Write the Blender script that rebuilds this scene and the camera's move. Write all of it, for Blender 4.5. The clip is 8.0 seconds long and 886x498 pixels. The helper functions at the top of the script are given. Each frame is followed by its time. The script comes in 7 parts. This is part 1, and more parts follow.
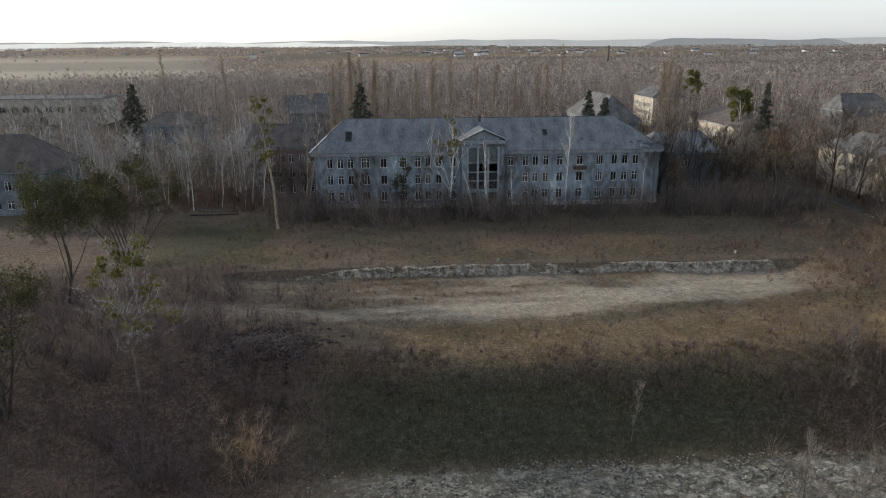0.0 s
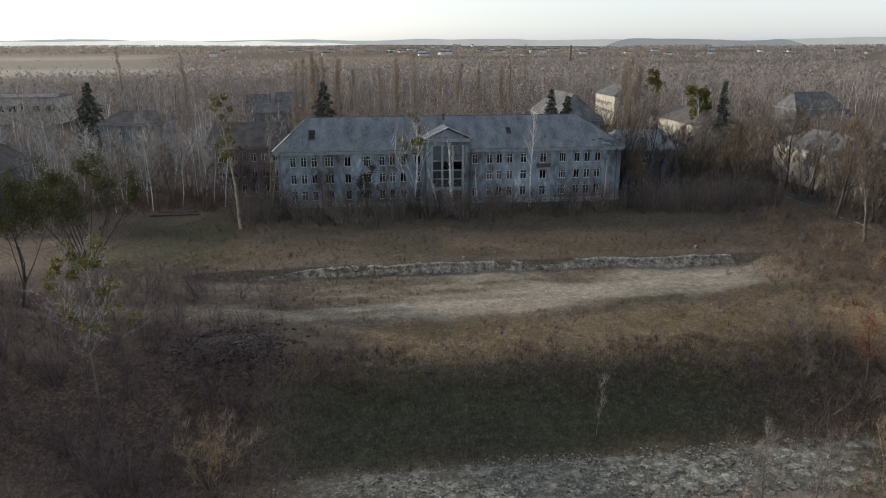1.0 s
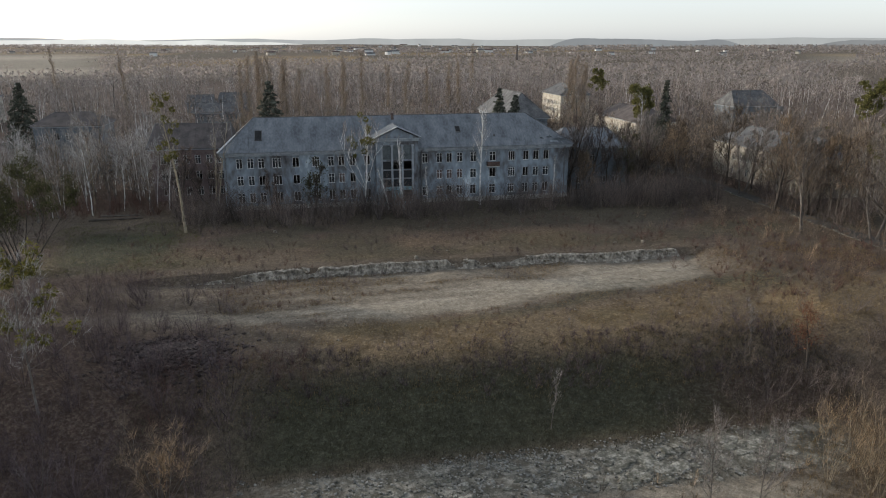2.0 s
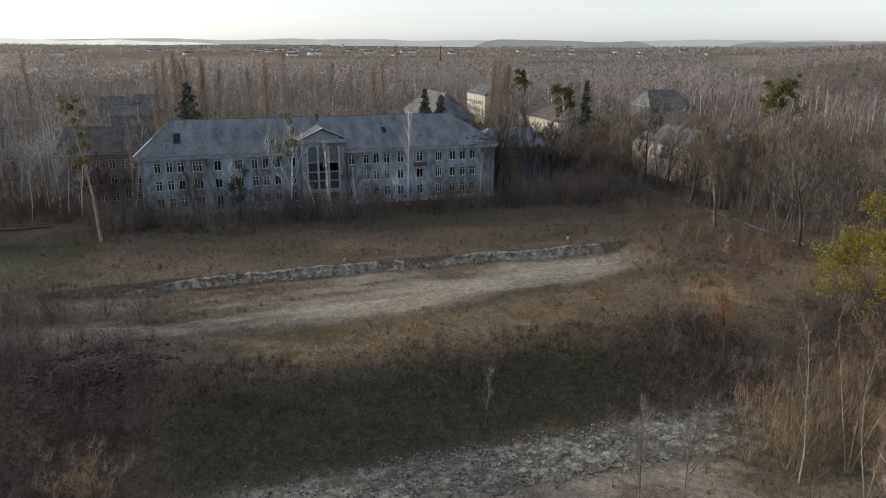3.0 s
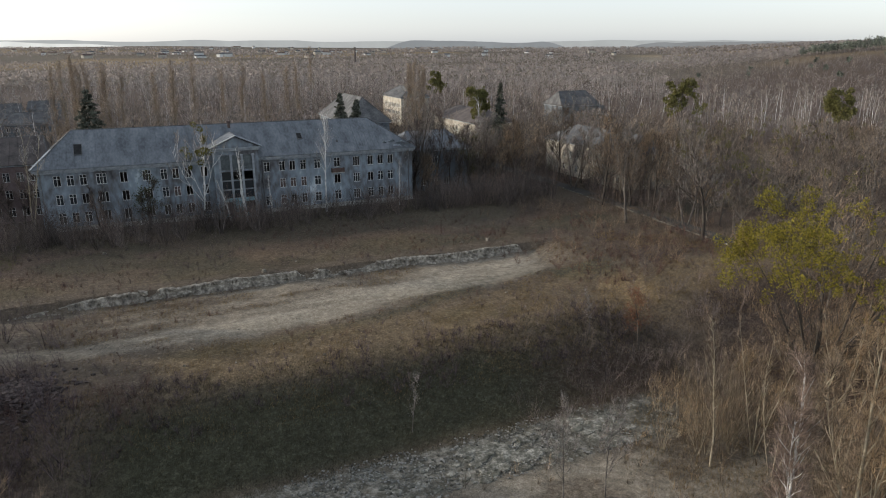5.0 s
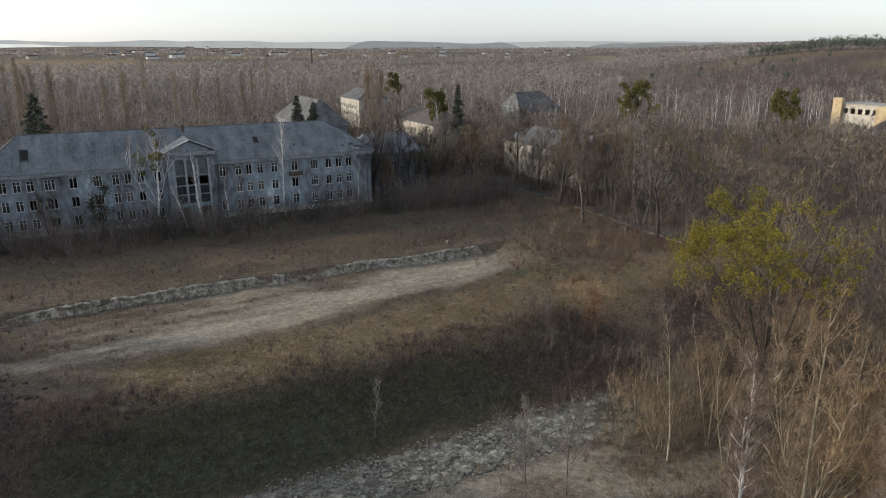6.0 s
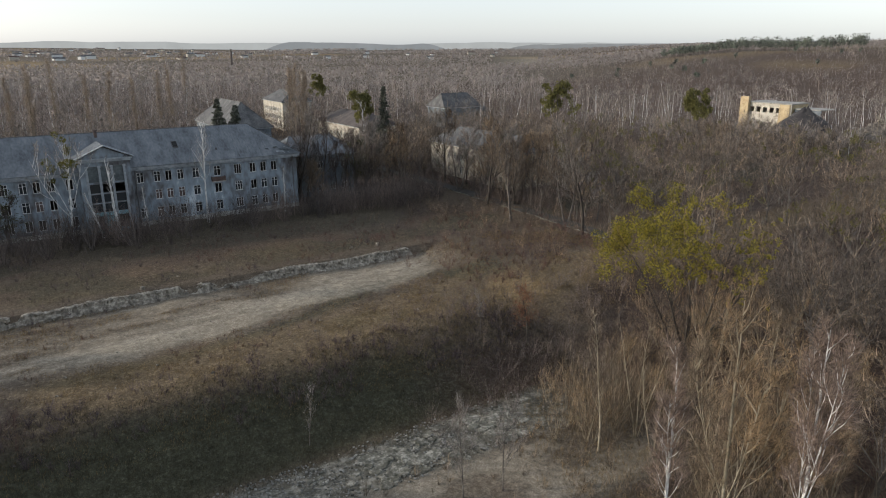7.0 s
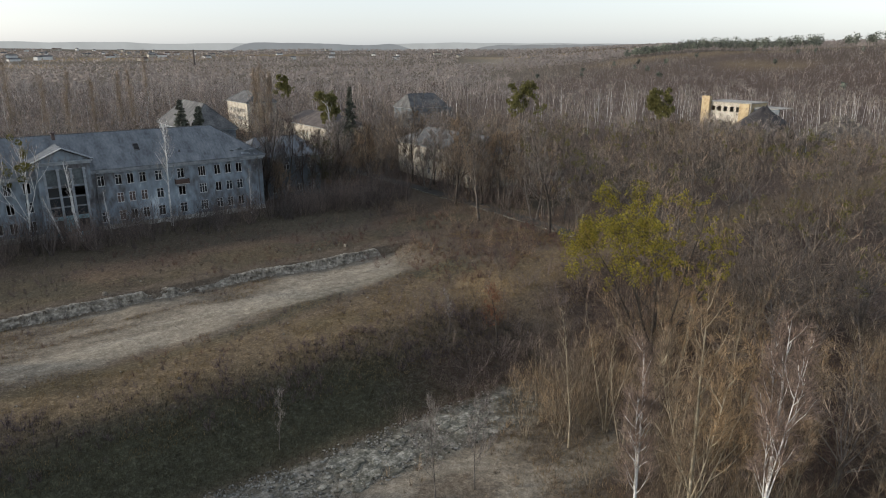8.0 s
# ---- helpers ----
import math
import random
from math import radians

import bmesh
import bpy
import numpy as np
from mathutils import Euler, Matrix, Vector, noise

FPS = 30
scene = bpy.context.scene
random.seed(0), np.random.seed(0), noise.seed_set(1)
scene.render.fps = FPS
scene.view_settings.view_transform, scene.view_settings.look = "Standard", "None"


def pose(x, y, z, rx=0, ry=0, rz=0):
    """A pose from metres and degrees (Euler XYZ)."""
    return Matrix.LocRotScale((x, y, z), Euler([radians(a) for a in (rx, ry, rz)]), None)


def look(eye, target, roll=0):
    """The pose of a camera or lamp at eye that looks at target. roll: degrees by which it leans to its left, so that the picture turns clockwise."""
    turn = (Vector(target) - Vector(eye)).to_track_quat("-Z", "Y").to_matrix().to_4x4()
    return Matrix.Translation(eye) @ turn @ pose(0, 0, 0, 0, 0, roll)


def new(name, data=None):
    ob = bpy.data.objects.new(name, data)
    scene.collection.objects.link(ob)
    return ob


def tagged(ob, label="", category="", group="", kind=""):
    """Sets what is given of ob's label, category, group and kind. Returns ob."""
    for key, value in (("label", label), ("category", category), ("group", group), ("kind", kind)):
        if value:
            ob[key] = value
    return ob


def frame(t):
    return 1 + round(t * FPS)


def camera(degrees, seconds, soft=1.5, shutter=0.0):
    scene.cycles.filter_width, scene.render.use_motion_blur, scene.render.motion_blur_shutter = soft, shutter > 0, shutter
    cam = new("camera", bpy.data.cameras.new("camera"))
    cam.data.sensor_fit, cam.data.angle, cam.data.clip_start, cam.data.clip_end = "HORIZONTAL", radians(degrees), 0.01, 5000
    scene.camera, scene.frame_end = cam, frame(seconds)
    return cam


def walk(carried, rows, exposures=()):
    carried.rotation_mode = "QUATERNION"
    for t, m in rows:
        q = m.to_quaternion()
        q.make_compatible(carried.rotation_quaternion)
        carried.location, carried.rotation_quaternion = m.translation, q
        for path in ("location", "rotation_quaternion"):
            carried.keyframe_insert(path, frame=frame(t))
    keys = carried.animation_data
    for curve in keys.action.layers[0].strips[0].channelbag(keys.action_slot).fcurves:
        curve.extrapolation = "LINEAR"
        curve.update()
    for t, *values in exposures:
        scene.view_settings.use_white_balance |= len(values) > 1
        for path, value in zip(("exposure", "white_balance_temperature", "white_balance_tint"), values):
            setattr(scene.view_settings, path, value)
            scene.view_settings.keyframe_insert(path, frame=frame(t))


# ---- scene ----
cam = camera(66.5, 8.0, soft=1.0)
PATH = [
    (0, (8.65, -0.153, 30.65), (8.775, 1.759, 30.076), -0.3),
    (0.5, (8.79, -0.189, 30.585), (8.93, 1.722, 30.01), -0.2),
    (1, (8.766, -0.159, 30.431), (8.991, 1.743, 29.855), -0.1),
    (1.5, (8.721, -0.047, 30.332), (9.005, 1.847, 29.755), -0.1),
    (3, (8.613, 0.176, 30.304), (9.184, 2.005, 29.729), 0.2),
    (3.5, (8.677, 0.182, 30.394), (9.315, 1.989, 29.82), 0.2),
    (4, (8.684, 0.14, 30.564), (9.379, 1.925, 29.991), 0.1),
    (4.5, (8.747, 0.109, 30.769), (9.498, 1.872, 30.196), 0.0),
    (6, (8.868, -0.099, 31.361), (9.758, 1.599, 30.79), -0.0),
    (6.5, (8.823, -0.128, 31.445), (9.821, 1.509, 30.875), 0.0),
    (7, (8.838, -0.112, 31.44), (9.906, 1.481, 30.872), -0.0),
    (7.5, (8.837, -0.112, 31.433), (9.932, 1.463, 30.866), 0.0),
    (8, (8.847, -0.107, 31.431), (9.991, 1.433, 30.864), 0.0),
]
walk(cam, [(t, look(eye, target, roll)) for t, eye, target, roll in PATH])

# ---- world and sun: a hazy low sun to the side and ahead ----
SUN_AZ, SUN_EL = radians(-60), radians(16)
SUN_DIR = Vector((math.sin(SUN_AZ) * math.cos(SUN_EL), math.cos(SUN_AZ) * math.cos(SUN_EL), math.sin(SUN_EL)))
world = bpy.data.worlds.new("world")
scene.world = world
world.use_nodes = True
wn, wl = world.node_tree.nodes, world.node_tree.links
wn.clear()
sky = wn.new("ShaderNodeTexSky")
sky.sky_type = "NISHITA"
sky.sun_disc = False
sky.sun_elevation, sky.sun_rotation = SUN_EL, SUN_AZ
sky.air_density, sky.dust_density, sky.ozone_density = 1.0, 1.2, 1.0
sky.altitude = 150
veil = wn.new("ShaderNodeHueSaturation")
veil.inputs["Saturation"].default_value = 0.45
wbg = wn.new("ShaderNodeBackground")
wbg.inputs["Strength"].default_value = 0.132
# thin high cloud, even over the whole sky
cloud_bg = wn.new("ShaderNodeBackground")
cloud_bg.inputs["Color"].default_value = (0.755, 0.89, 1.095, 1)
cloud_bg.inputs["Strength"].default_value = 0.262
sky_sum = wn.new("ShaderNodeAddShader")
wout = wn.new("ShaderNodeOutputWorld")
wl.new(sky.outputs[0], veil.inputs["Color"])
wl.new(veil.outputs[0], wbg.inputs["Color"])
wl.new(wbg.outputs[0], sky_sum.inputs[0])
wl.new(cloud_bg.outputs[0], sky_sum.inputs[1])
wl.new(sky_sum.outputs[0], wout.inputs["Surface"])

sun_data = bpy.data.lights.new("sun", "SUN")
sun_data.energy, sun_data.angle, sun_data.color = 3.2, radians(2.0), (1.0, 0.89, 0.75)
sun = new("sun", sun_data)
sun.matrix_world = look(SUN_DIR * 200, (0, 0, 0))
scene.view_settings.exposure = 0.25

# ---- numbers, noise and mesh tools ----
rng = np.random.default_rng(7)


def value_noise(x, y, cell, seed):
    """Smooth noise from 0 to 1 on a lattice of the given cell, in metres."""
    table = np.random.default_rng(seed).random((256, 256))
    u, v = np.asarray(x, float) / cell, np.asarray(y, float) / cell
    i, j = np.floor(u).astype(int), np.floor(v).astype(int)
    a, b = u - i, v - j
    a, b = a * a * (3 - 2 * a), b * b * (3 - 2 * b)
    t = lambda p, q: table[p % 256, q % 256]
    return (t(i, j) * (1 - a) + t(i + 1, j) * a) * (1 - b) + (t(i, j + 1) * (1 - a) + t(i + 1, j + 1) * a) * b


def fbm(x, y, cell, seed, octaves=4):
    total, weight = 0.0, 0.0
    for k in range(octaves):
        total = total + value_noise(x, y, cell / 2**k, seed + k) * 0.5**k
        weight += 0.5**k
    return total / weight


def smooth(a, b, v):
    v = np.clip((np.asarray(v, float) - a) / (b - a), 0, 1)
    return v * v * (3 - 2 * v)


LEDGE_Y, EDGE_Y, FOOT_Y = 92.5, 66.0, 51.8


def ledge_line(x):
    return LEDGE_Y + 0.8 * np.sin(np.asarray(x) * 0.07) * smooth(70, 50, x) + 0.5 * (value_noise(x, 0 * np.asarray(x), 6, 41) - 0.5)


def ground_height(x, y):
    """Height of the land: upper field, a lower terrace with the track, the bank, and the hollow at its foot."""
    x, y = np.asarray(x, float), np.asarray(y, float)
    step = 1.2 * smooth(-22, -8, x) * smooth(72, 64, x)
    z = -step * (1 - smooth(-0.25, 0.25, y - ledge_line(x)))
    side = 1 - smooth(66, 92, x)
    z = z - 4.3 * (1 - smooth(FOOT_Y, EDGE_Y, y + 1.5 * (fbm(x, y, 14, 11) - 0.5))) * (0.55 + 0.45 * side)
    near = smooth(260, 130, y) * smooth(300, 150, np.abs(x))
    z = z + near * (0.5 * (fbm(x, y, 9, 3) - 0.5) + 0.25 * (fbm(x, y, 1.6, 5, 2) - 0.5)) * (1 - 0.97 * smooth(52.5, 50.5, y) * smooth(34, 37, y))
    # far land: low rises, and the wooded hill beyond the ruin
    r = np.hypot(x - 9, y)
    z = z + smooth(900, 3600, r) * (8 + 36 * fbm(x, y, 900, 21, 3))
    az = np.degrees(np.arctan2(x - 9, y))
    z = z + (29 * smooth(40, 58, az) + 9 * smooth(60, 73, az)) * smooth(430, 950, r)
    return z


class Geo:
    """Collects triangles and quads, each with a material slot, for one mesh."""

    def __init__(self):
        self.verts, self.tris, self.quads, self.tslot, self.qslot, self.count = [], [], [], [], [], 0

    def add(self, verts, tris=None, quads=None, slot=0):
        verts = np.asarray(verts, float).reshape(-1, 3)
        if tris is not None and len(tris):
            self.tris.append(np.asarray(tris, int).reshape(-1, 3) + self.count)
            self.tslot.append(np.full(len(self.tris[-1]), slot))
        if quads is not None and len(quads):
            self.quads.append(np.asarray(quads, int).reshape(-1, 4) + self.count)
            self.qslot.append(np.full(len(self.quads[-1]), slot))
        self.verts.append(verts)
        self.count += len(verts)

    def box(self, x0, y0, z0, x1, y1, z1, slot=0):
        v = [(x, y, z) for z in (z0, z1) for y in (y0, y1) for x in (x0, x1)]
        self.add(v, quads=[(0, 2, 3, 1), (4, 5, 7, 6), (0, 1, 5, 4), (2, 6, 7, 3), (0, 4, 6, 2), (1, 3, 7, 5)], slot=slot)

    def prism(self, outline, z0, z1, slot=0, axis="z"):
        """An upright prism over a convex outline; axis y: the outline lies in x and z, and z0, z1 are its ends along y."""
        n = len(outline)
        if axis == "z":
            v = [(x, y, z0) for x, y in outline] + [(x, y, z1) for x, y in outline]
        else:
            v = [(x, z0, z) for x, z in outline] + [(x, z1, z) for x, z in outline]
        sides = [(k, (k + 1) % n, n + (k + 1) % n, n + k) for k in range(n)]
        fans = [(0, k + 1, k) for k in range(1, n - 1)] + [(n, n + k, n + k + 1) for k in range(1, n - 1)]
        self.add(v, fans, sides, slot)

    def tube(self, points, radii, sides=5, slot=0):
        points, radii = np.asarray(points, float), np.asarray(radii, float)
        n = len(points)
        along = np.gradient(points, axis=0)
        along /= np.linalg.norm(along, axis=1)[:, None] + 1e-9
        ref = np.where(np.abs(along[:, 2:3]) > 0.9, [[1.0, 0, 0]], [[0, 0, 1.0]])
        a = np.cross(along, ref)
        a /= np.linalg.norm(a, axis=1)[:, None] + 1e-9
        b = np.cross(along, a)
        ang = np.arange(sides) * 2 * np.pi / sides
        ring = a[:, None] * np.cos(ang)[None, :, None] + b[:, None] * np.sin(ang)[None, :, None]
        v = (points[:, None] + ring * radii[:, None, None]).reshape(-1, 3)
        i, j = np.meshgrid(np.arange(n - 1), np.arange(sides), indexing="ij")
        k = (j + 1) % sides
        quads = np.stack([i * sides + j, i * sides + k, (i + 1) * sides + k, (i + 1) * sides + j], -1).reshape(-1, 4)
        tip = [((n - 1) * sides, (n - 1) * sides + m, (n - 1) * sides + m + 1) for m in range(1, sides - 1)]
        self.add(v, tip, quads, slot)

    def cones(self, starts, ends, radius, slot=0, sides=3):
        """Thin tapering twigs, all at once."""
        starts, ends = np.asarray(starts, float).reshape(-1, 3), np.asarray(ends, float).reshape(-1, 3)
        n = len(starts)
        if not n:
            return
        d = ends - starts
        d /= np.linalg.norm(d, axis=1)[:, None] + 1e-9
        a = np.cross(d, [0.31, 0.17, 0.93])
        a /= np.linalg.norm(a, axis=1)[:, None] + 1e-9
        b = np.cross(d, a)
        radius = np.broadcast_to(np.asarray(radius, float), (n,))[:, None]
        if sides == 2:
            v = np.stack([starts + a * radius, starts - a * radius, ends], 1).reshape(-1, 3)
            base = np.arange(n)[:, None] * 3
            self.add(v, base + [[0, 1, 2]], slot=slot)
            return
        rings = [starts + (a * np.cos(w) + b * np.sin(w)) * radius for w in (0, 2.094, 4.189)]
        v = np.stack(rings + [ends], 1).reshape(-1, 3)
        base = np.arange(n)[:, None, None] * 4
        self.add(v, (base + [[[0, 1, 3], [1, 2, 3], [2, 0, 3]]]).reshape(-1, 3), slot=slot)

    def leaves(self, centres, size, slot=0, seed=0, flat=0.0):
        """Small four-cornered leaves of random turn about their centres."""
        r = np.random.default_rng(seed)
        centres = np.asarray(centres, float).reshape(-1, 3)
        n = len(centres)
        a = r.normal(size=(n, 3))
        a[:, 2] *= 1 - flat
        a /= np.linalg.norm(a, axis=1)[:, None] + 1e-9
        b = np.cross(a, r.normal(size=(n, 3)))
        b /= np.linalg.norm(b, axis=1)[:, None] + 1e-9
        s = (np.asarray(size, float) * r.uniform(0.6, 1.3, n))[:, None]
        v = np.stack([centres - a * s, centres + b * s * 0.45, centres + a * s, centres - b * s * 0.45], 1).reshape(-1, 3)
        self.add(v, quads=np.arange(n * 4).reshape(-1, 4), slot=slot)

    def arrays(self):
        v = np.concatenate(self.verts) if self.verts else np.zeros((0, 3))
        t = np.concatenate(self.tris) if self.tris else np.zeros((0, 3), int)
        q = np.concatenate(self.quads) if self.quads else np.zeros((0, 4), int)
        ts = np.concatenate(self.tslot) if self.tslot else np.zeros(0, int)
        qs = np.concatenate(self.qslot) if self.qslot else np.zeros(0, int)
        return v, t, q, ts, qs

    def mesh(self, name, materials, shade=False, weld=False):
        v, t, q, ts, qs = self.arrays()
        if weld:
            _, first, back = np.unique(v.round(4), axis=0, return_index=True, return_inverse=True)
            v, t, q = v[first], back.reshape(-1)[t], back.reshape(-1)[q]
        me = bpy.data.meshes.new(name)
        me.vertices.add(len(v))
        me.vertices.foreach_set("co", v.astype(np.float32).ravel())
        me.loops.add(t.size + q.size)
        me.loops.foreach_set("vertex_index", np.concatenate([t.ravel(), q.ravel()]).astype(np.int32))
        me.polygons.add(len(t) + len(q))
        starts = np.concatenate([np.arange(len(t)) * 3, t.size + np.arange(len(q)) * 4])
        me.polygons.foreach_set("loop_start", starts.astype(np.int32))
        me.polygons.foreach_set("material_index", np.concatenate([ts, qs]).astype(np.int32))
        me.polygons.foreach_set("use_smooth", np.full(len(t) + len(q), shade))
        for m in materials if isinstance(materials, (list, tuple)) else [materials]:
            me.materials.append(m)
        me.update(calc_edges=True)
        me.validate()
        return me


def part(name, geo, materials, parent=None, label="", shade=False, origin=(0, 0, 0)):
    """Links a Geo (or a ready mesh) as one mesh object under a thing or a part."""
    me = geo if isinstance(geo, bpy.types.Mesh) else geo.mesh(name, materials, shade)
    ob = new(name, me)
    ob.parent = parent
    ob.location = origin
    return tagged(ob, label)


def thing(name, place, label, category, group="", turn=0.0, scale=1.0):
    ob = new(name)
    ob.matrix_world = pose(*place, 0, 0, turn) @ Matrix.Scale(scale, 4)
    return tagged(ob, label, category, group)

# ---- materials ----
def material(name, colours, scale=3.0, fine=40.0, rough=0.9, bump=0.3, vary=0.0, metal=0.0, stretch=(1, 1, 1), spec=0.3, distance=0.02):
    """Colours mixed by noise at two scales, with relief of the finer one. vary: how far single objects differ in value."""
    m = bpy.data.materials.new(name)
    m.use_nodes = True
    nodes, links = m.node_tree.nodes, m.node_tree.links
    bsdf = nodes["Principled BSDF"]
    bsdf.inputs["Roughness"].default_value, bsdf.inputs["Metallic"].default_value = rough, metal
    bsdf.inputs["Specular IOR Level"].default_value = spec
    coord = nodes.new("ShaderNodeNewGeometry")
    turn = nodes.new("ShaderNodeMapping")
    turn.inputs["Scale"].default_value = stretch
    links.new(coord.outputs["Position"], turn.inputs["Vector"])
    big, small = nodes.new("ShaderNodeTexNoise"), nodes.new("ShaderNodeTexNoise")
    big.inputs["Scale"].default_value, small.inputs["Scale"].default_value = 1 / scale, fine / 10
    big.inputs["Detail"].default_value, small.inputs["Detail"].default_value = 6, 5
    for n in (big, small):
        links.new(turn.outputs[0], n.inputs["Vector"])
    ramp = nodes.new("ShaderNodeValToRGB")
    ramp.color_ramp.elements[0].position, ramp.color_ramp.elements[1].position = 0.32, 0.68
    ramp.color_ramp.elements[0].color = (*colours[0], 1)
    ramp.color_ramp.elements[1].color = (*colours[-1], 1)
    for k, c in enumerate(colours[1:-1]):
        ramp.color_ramp.elements.new(0.32 + 0.36 * (k + 1) / (len(colours) - 1)).color = (*c, 1)
    mix = nodes.new("ShaderNodeMix")
    mix.data_type = "FLOAT"
    mix.inputs[0].default_value = 0.4
    links.new(big.outputs["Fac"], mix.inputs[2])
    links.new(small.outputs["Fac"], mix.inputs[3])
    links.new(mix.outputs[0], ramp.inputs[0])
    out = ramp.outputs[0]
    if vary:
        info, hsv, span = nodes.new("ShaderNodeObjectInfo"), nodes.new("ShaderNodeHueSaturation"), nodes.new("ShaderNodeMapRange")
        span.inputs["To Min"].default_value, span.inputs["To Max"].default_value = 1 - vary, 1 + vary
        links.new(info.outputs["Random"], span.inputs["Value"])
        links.new(span.outputs[0], hsv.inputs["Value"])
        links.new(out, hsv.inputs["Color"])
        out = hsv.outputs[0]
    links.new(out, bsdf.inputs["Base Color"])
    if bump:
        b = nodes.new("ShaderNodeBump")
        b.inputs["Strength"].default_value, b.inputs["Distance"].default_value = bump, distance
        links.new(small.outputs["Fac"], b.inputs["Height"])
        links.new(b.outputs[0], bsdf.inputs["Normal"])
    return m


def island_material(name, dark, light, rough=0.9, spec=0.2, glow=0.0, stand=0.0):
    """For many small loose pieces: each piece takes its own mix of two colours. glow: the share of light that thin leaves let through. stand: how far neighbouring plants differ."""
    m = bpy.data.materials.new(name)
    m.use_nodes = True
    nodes, links = m.node_tree.nodes, m.node_tree.links
    bsdf = nodes["Principled BSDF"]
    bsdf.inputs["Roughness"].default_value = rough
    bsdf.inputs["Specular IOR Level"].default_value = spec
    g, ramp = nodes.new("ShaderNodeNewGeometry"), nodes.new("ShaderNodeValToRGB")
    ramp.color_ramp.elements[0].color, ramp.color_ramp.elements[1].color = (*dark, 1), (*light, 1)
    links.new(g.outputs["Random Per Island"], ramp.inputs[0])
    links.new(ramp.outputs[0], bsdf.inputs["Base Color"])
    if stand:
        field, hsv = nodes.new("ShaderNodeTexNoise"), nodes.new("ShaderNodeHueSaturation")
        flat = nodes.new("ShaderNodeMapping")
        flat.inputs["Scale"].default_value = (1, 1, 0.15)
        field.inputs["Scale"].default_value, field.inputs["Detail"].default_value = 0.14, 1.5
        links.new(g.outputs["Position"], flat.inputs["Vector"])
        links.new(flat.outputs[0], field.inputs["Vector"])
        for socket, a, b in (("Value", 1 - stand, 1 + stand), ("Saturation", 0.7, 1.12)):
            span = nodes.new("ShaderNodeMapRange")
            span.inputs["From Min"].default_value, span.inputs["From Max"].default_value = 0.32, 0.68
            span.inputs["To Min"].default_value, span.inputs["To Max"].default_value = a, b
            links.new(field.outputs["Fac"], span.inputs["Value"])
            links.new(span.outputs[0], hsv.inputs[socket])
        links.new(ramp.outputs[0], hsv.inputs["Color"])
        links.new(hsv.outputs[0], bsdf.inputs["Base Color"])
    if glow:
        thin, mix = nodes.new("ShaderNodeBsdfTranslucent"), nodes.new("ShaderNodeMixShader")
        mix.inputs[0].default_value = glow
        links.new(ramp.outputs[0], thin.inputs["Color"])
        links.new(bsdf.outputs[0], mix.inputs[1])
        links.new(thin.outputs[0], mix.inputs[2])
        links.new(mix.outputs[0], nodes["Material Output"].inputs["Surface"])
    return m


BARK_GREY = material("bark_grey", [(0.055, 0.048, 0.042), (0.12, 0.105, 0.092), (0.21, 0.188, 0.165)], 0.8, 90, bump=0.5)
BARK_DARK = material("bark_dark", [(0.025, 0.021, 0.018), (0.06, 0.05, 0.042), (0.09, 0.08, 0.065)], 0.8, 90, bump=0.5)
BARK_BIRCH = material("bark_birch", [(0.10, 0.095, 0.088), (0.46, 0.45, 0.43), (0.66, 0.65, 0.63), (0.74, 0.73, 0.71)], 0.5, 30, bump=0.2, stretch=(1, 1, 0.6))
BARK_OCHRE = material("bark_ochre", [(0.09, 0.072, 0.05), (0.19, 0.156, 0.11), (0.30, 0.25, 0.18)], 0.7, 60, bump=0.3)
BARK_PALE = material("bark_pale", [(0.12, 0.098, 0.066), (0.27, 0.232, 0.165), (0.40, 0.35, 0.265)], 0.7, 60, bump=0.3)
TWIG_BROWN = island_material("twig_brown", (0.04, 0.028, 0.02), (0.34, 0.246, 0.163), stand=0.45)
TWIG_OCHRE = island_material("twig_ochre", (0.026, 0.019, 0.013), (0.33, 0.24, 0.15), stand=0.4)
TWIG_DARK = island_material("twig_dark", (0.04, 0.032, 0.029), (0.23, 0.183, 0.158), stand=0.4)
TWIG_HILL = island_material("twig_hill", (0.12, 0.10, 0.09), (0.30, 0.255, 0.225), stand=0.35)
TWIG_PURPLE = island_material("twig_purple", (0.028, 0.021, 0.023), (0.16, 0.122, 0.124))
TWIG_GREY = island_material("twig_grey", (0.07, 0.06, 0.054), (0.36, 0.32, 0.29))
TWIG_POPLAR = island_material("twig_poplar", (0.10, 0.08, 0.064), (0.33, 0.262, 0.205), stand=0.3)
TWIG_TAN = island_material("twig_tan", (0.15, 0.12, 0.092), (0.44, 0.355, 0.275))
TWIG_PINK = island_material("twig_pink", (0.055, 0.041, 0.034), (0.33, 0.25, 0.205))
# distant twigs, paled so that their colour carries the haze
TWIG_FAR_HAZED = island_material("twig_far_hazed", (0.19, 0.163, 0.146), (0.42, 0.37, 0.335), stand=0.35)
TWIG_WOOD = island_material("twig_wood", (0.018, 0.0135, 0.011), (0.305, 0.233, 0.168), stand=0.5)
# mid-distance twigs, with a thinner haze put into their colour
TWIG_MID_HAZED = island_material("twig_mid_hazed", (0.08, 0.066, 0.058), (0.35, 0.297, 0.26), stand=0.4)
TWIG_PALE = island_material("twig_pale", (0.16, 0.15, 0.14), (0.48, 0.455, 0.425))
LEAF_OLIVE = island_material("leaf_olive", (0.026, 0.029, 0.012), (0.095, 0.094, 0.036), glow=0.25)
LEAF_YELLOW = island_material("leaf_yellow", (0.07, 0.066, 0.014), (0.34, 0.285, 0.05), glow=0.35)
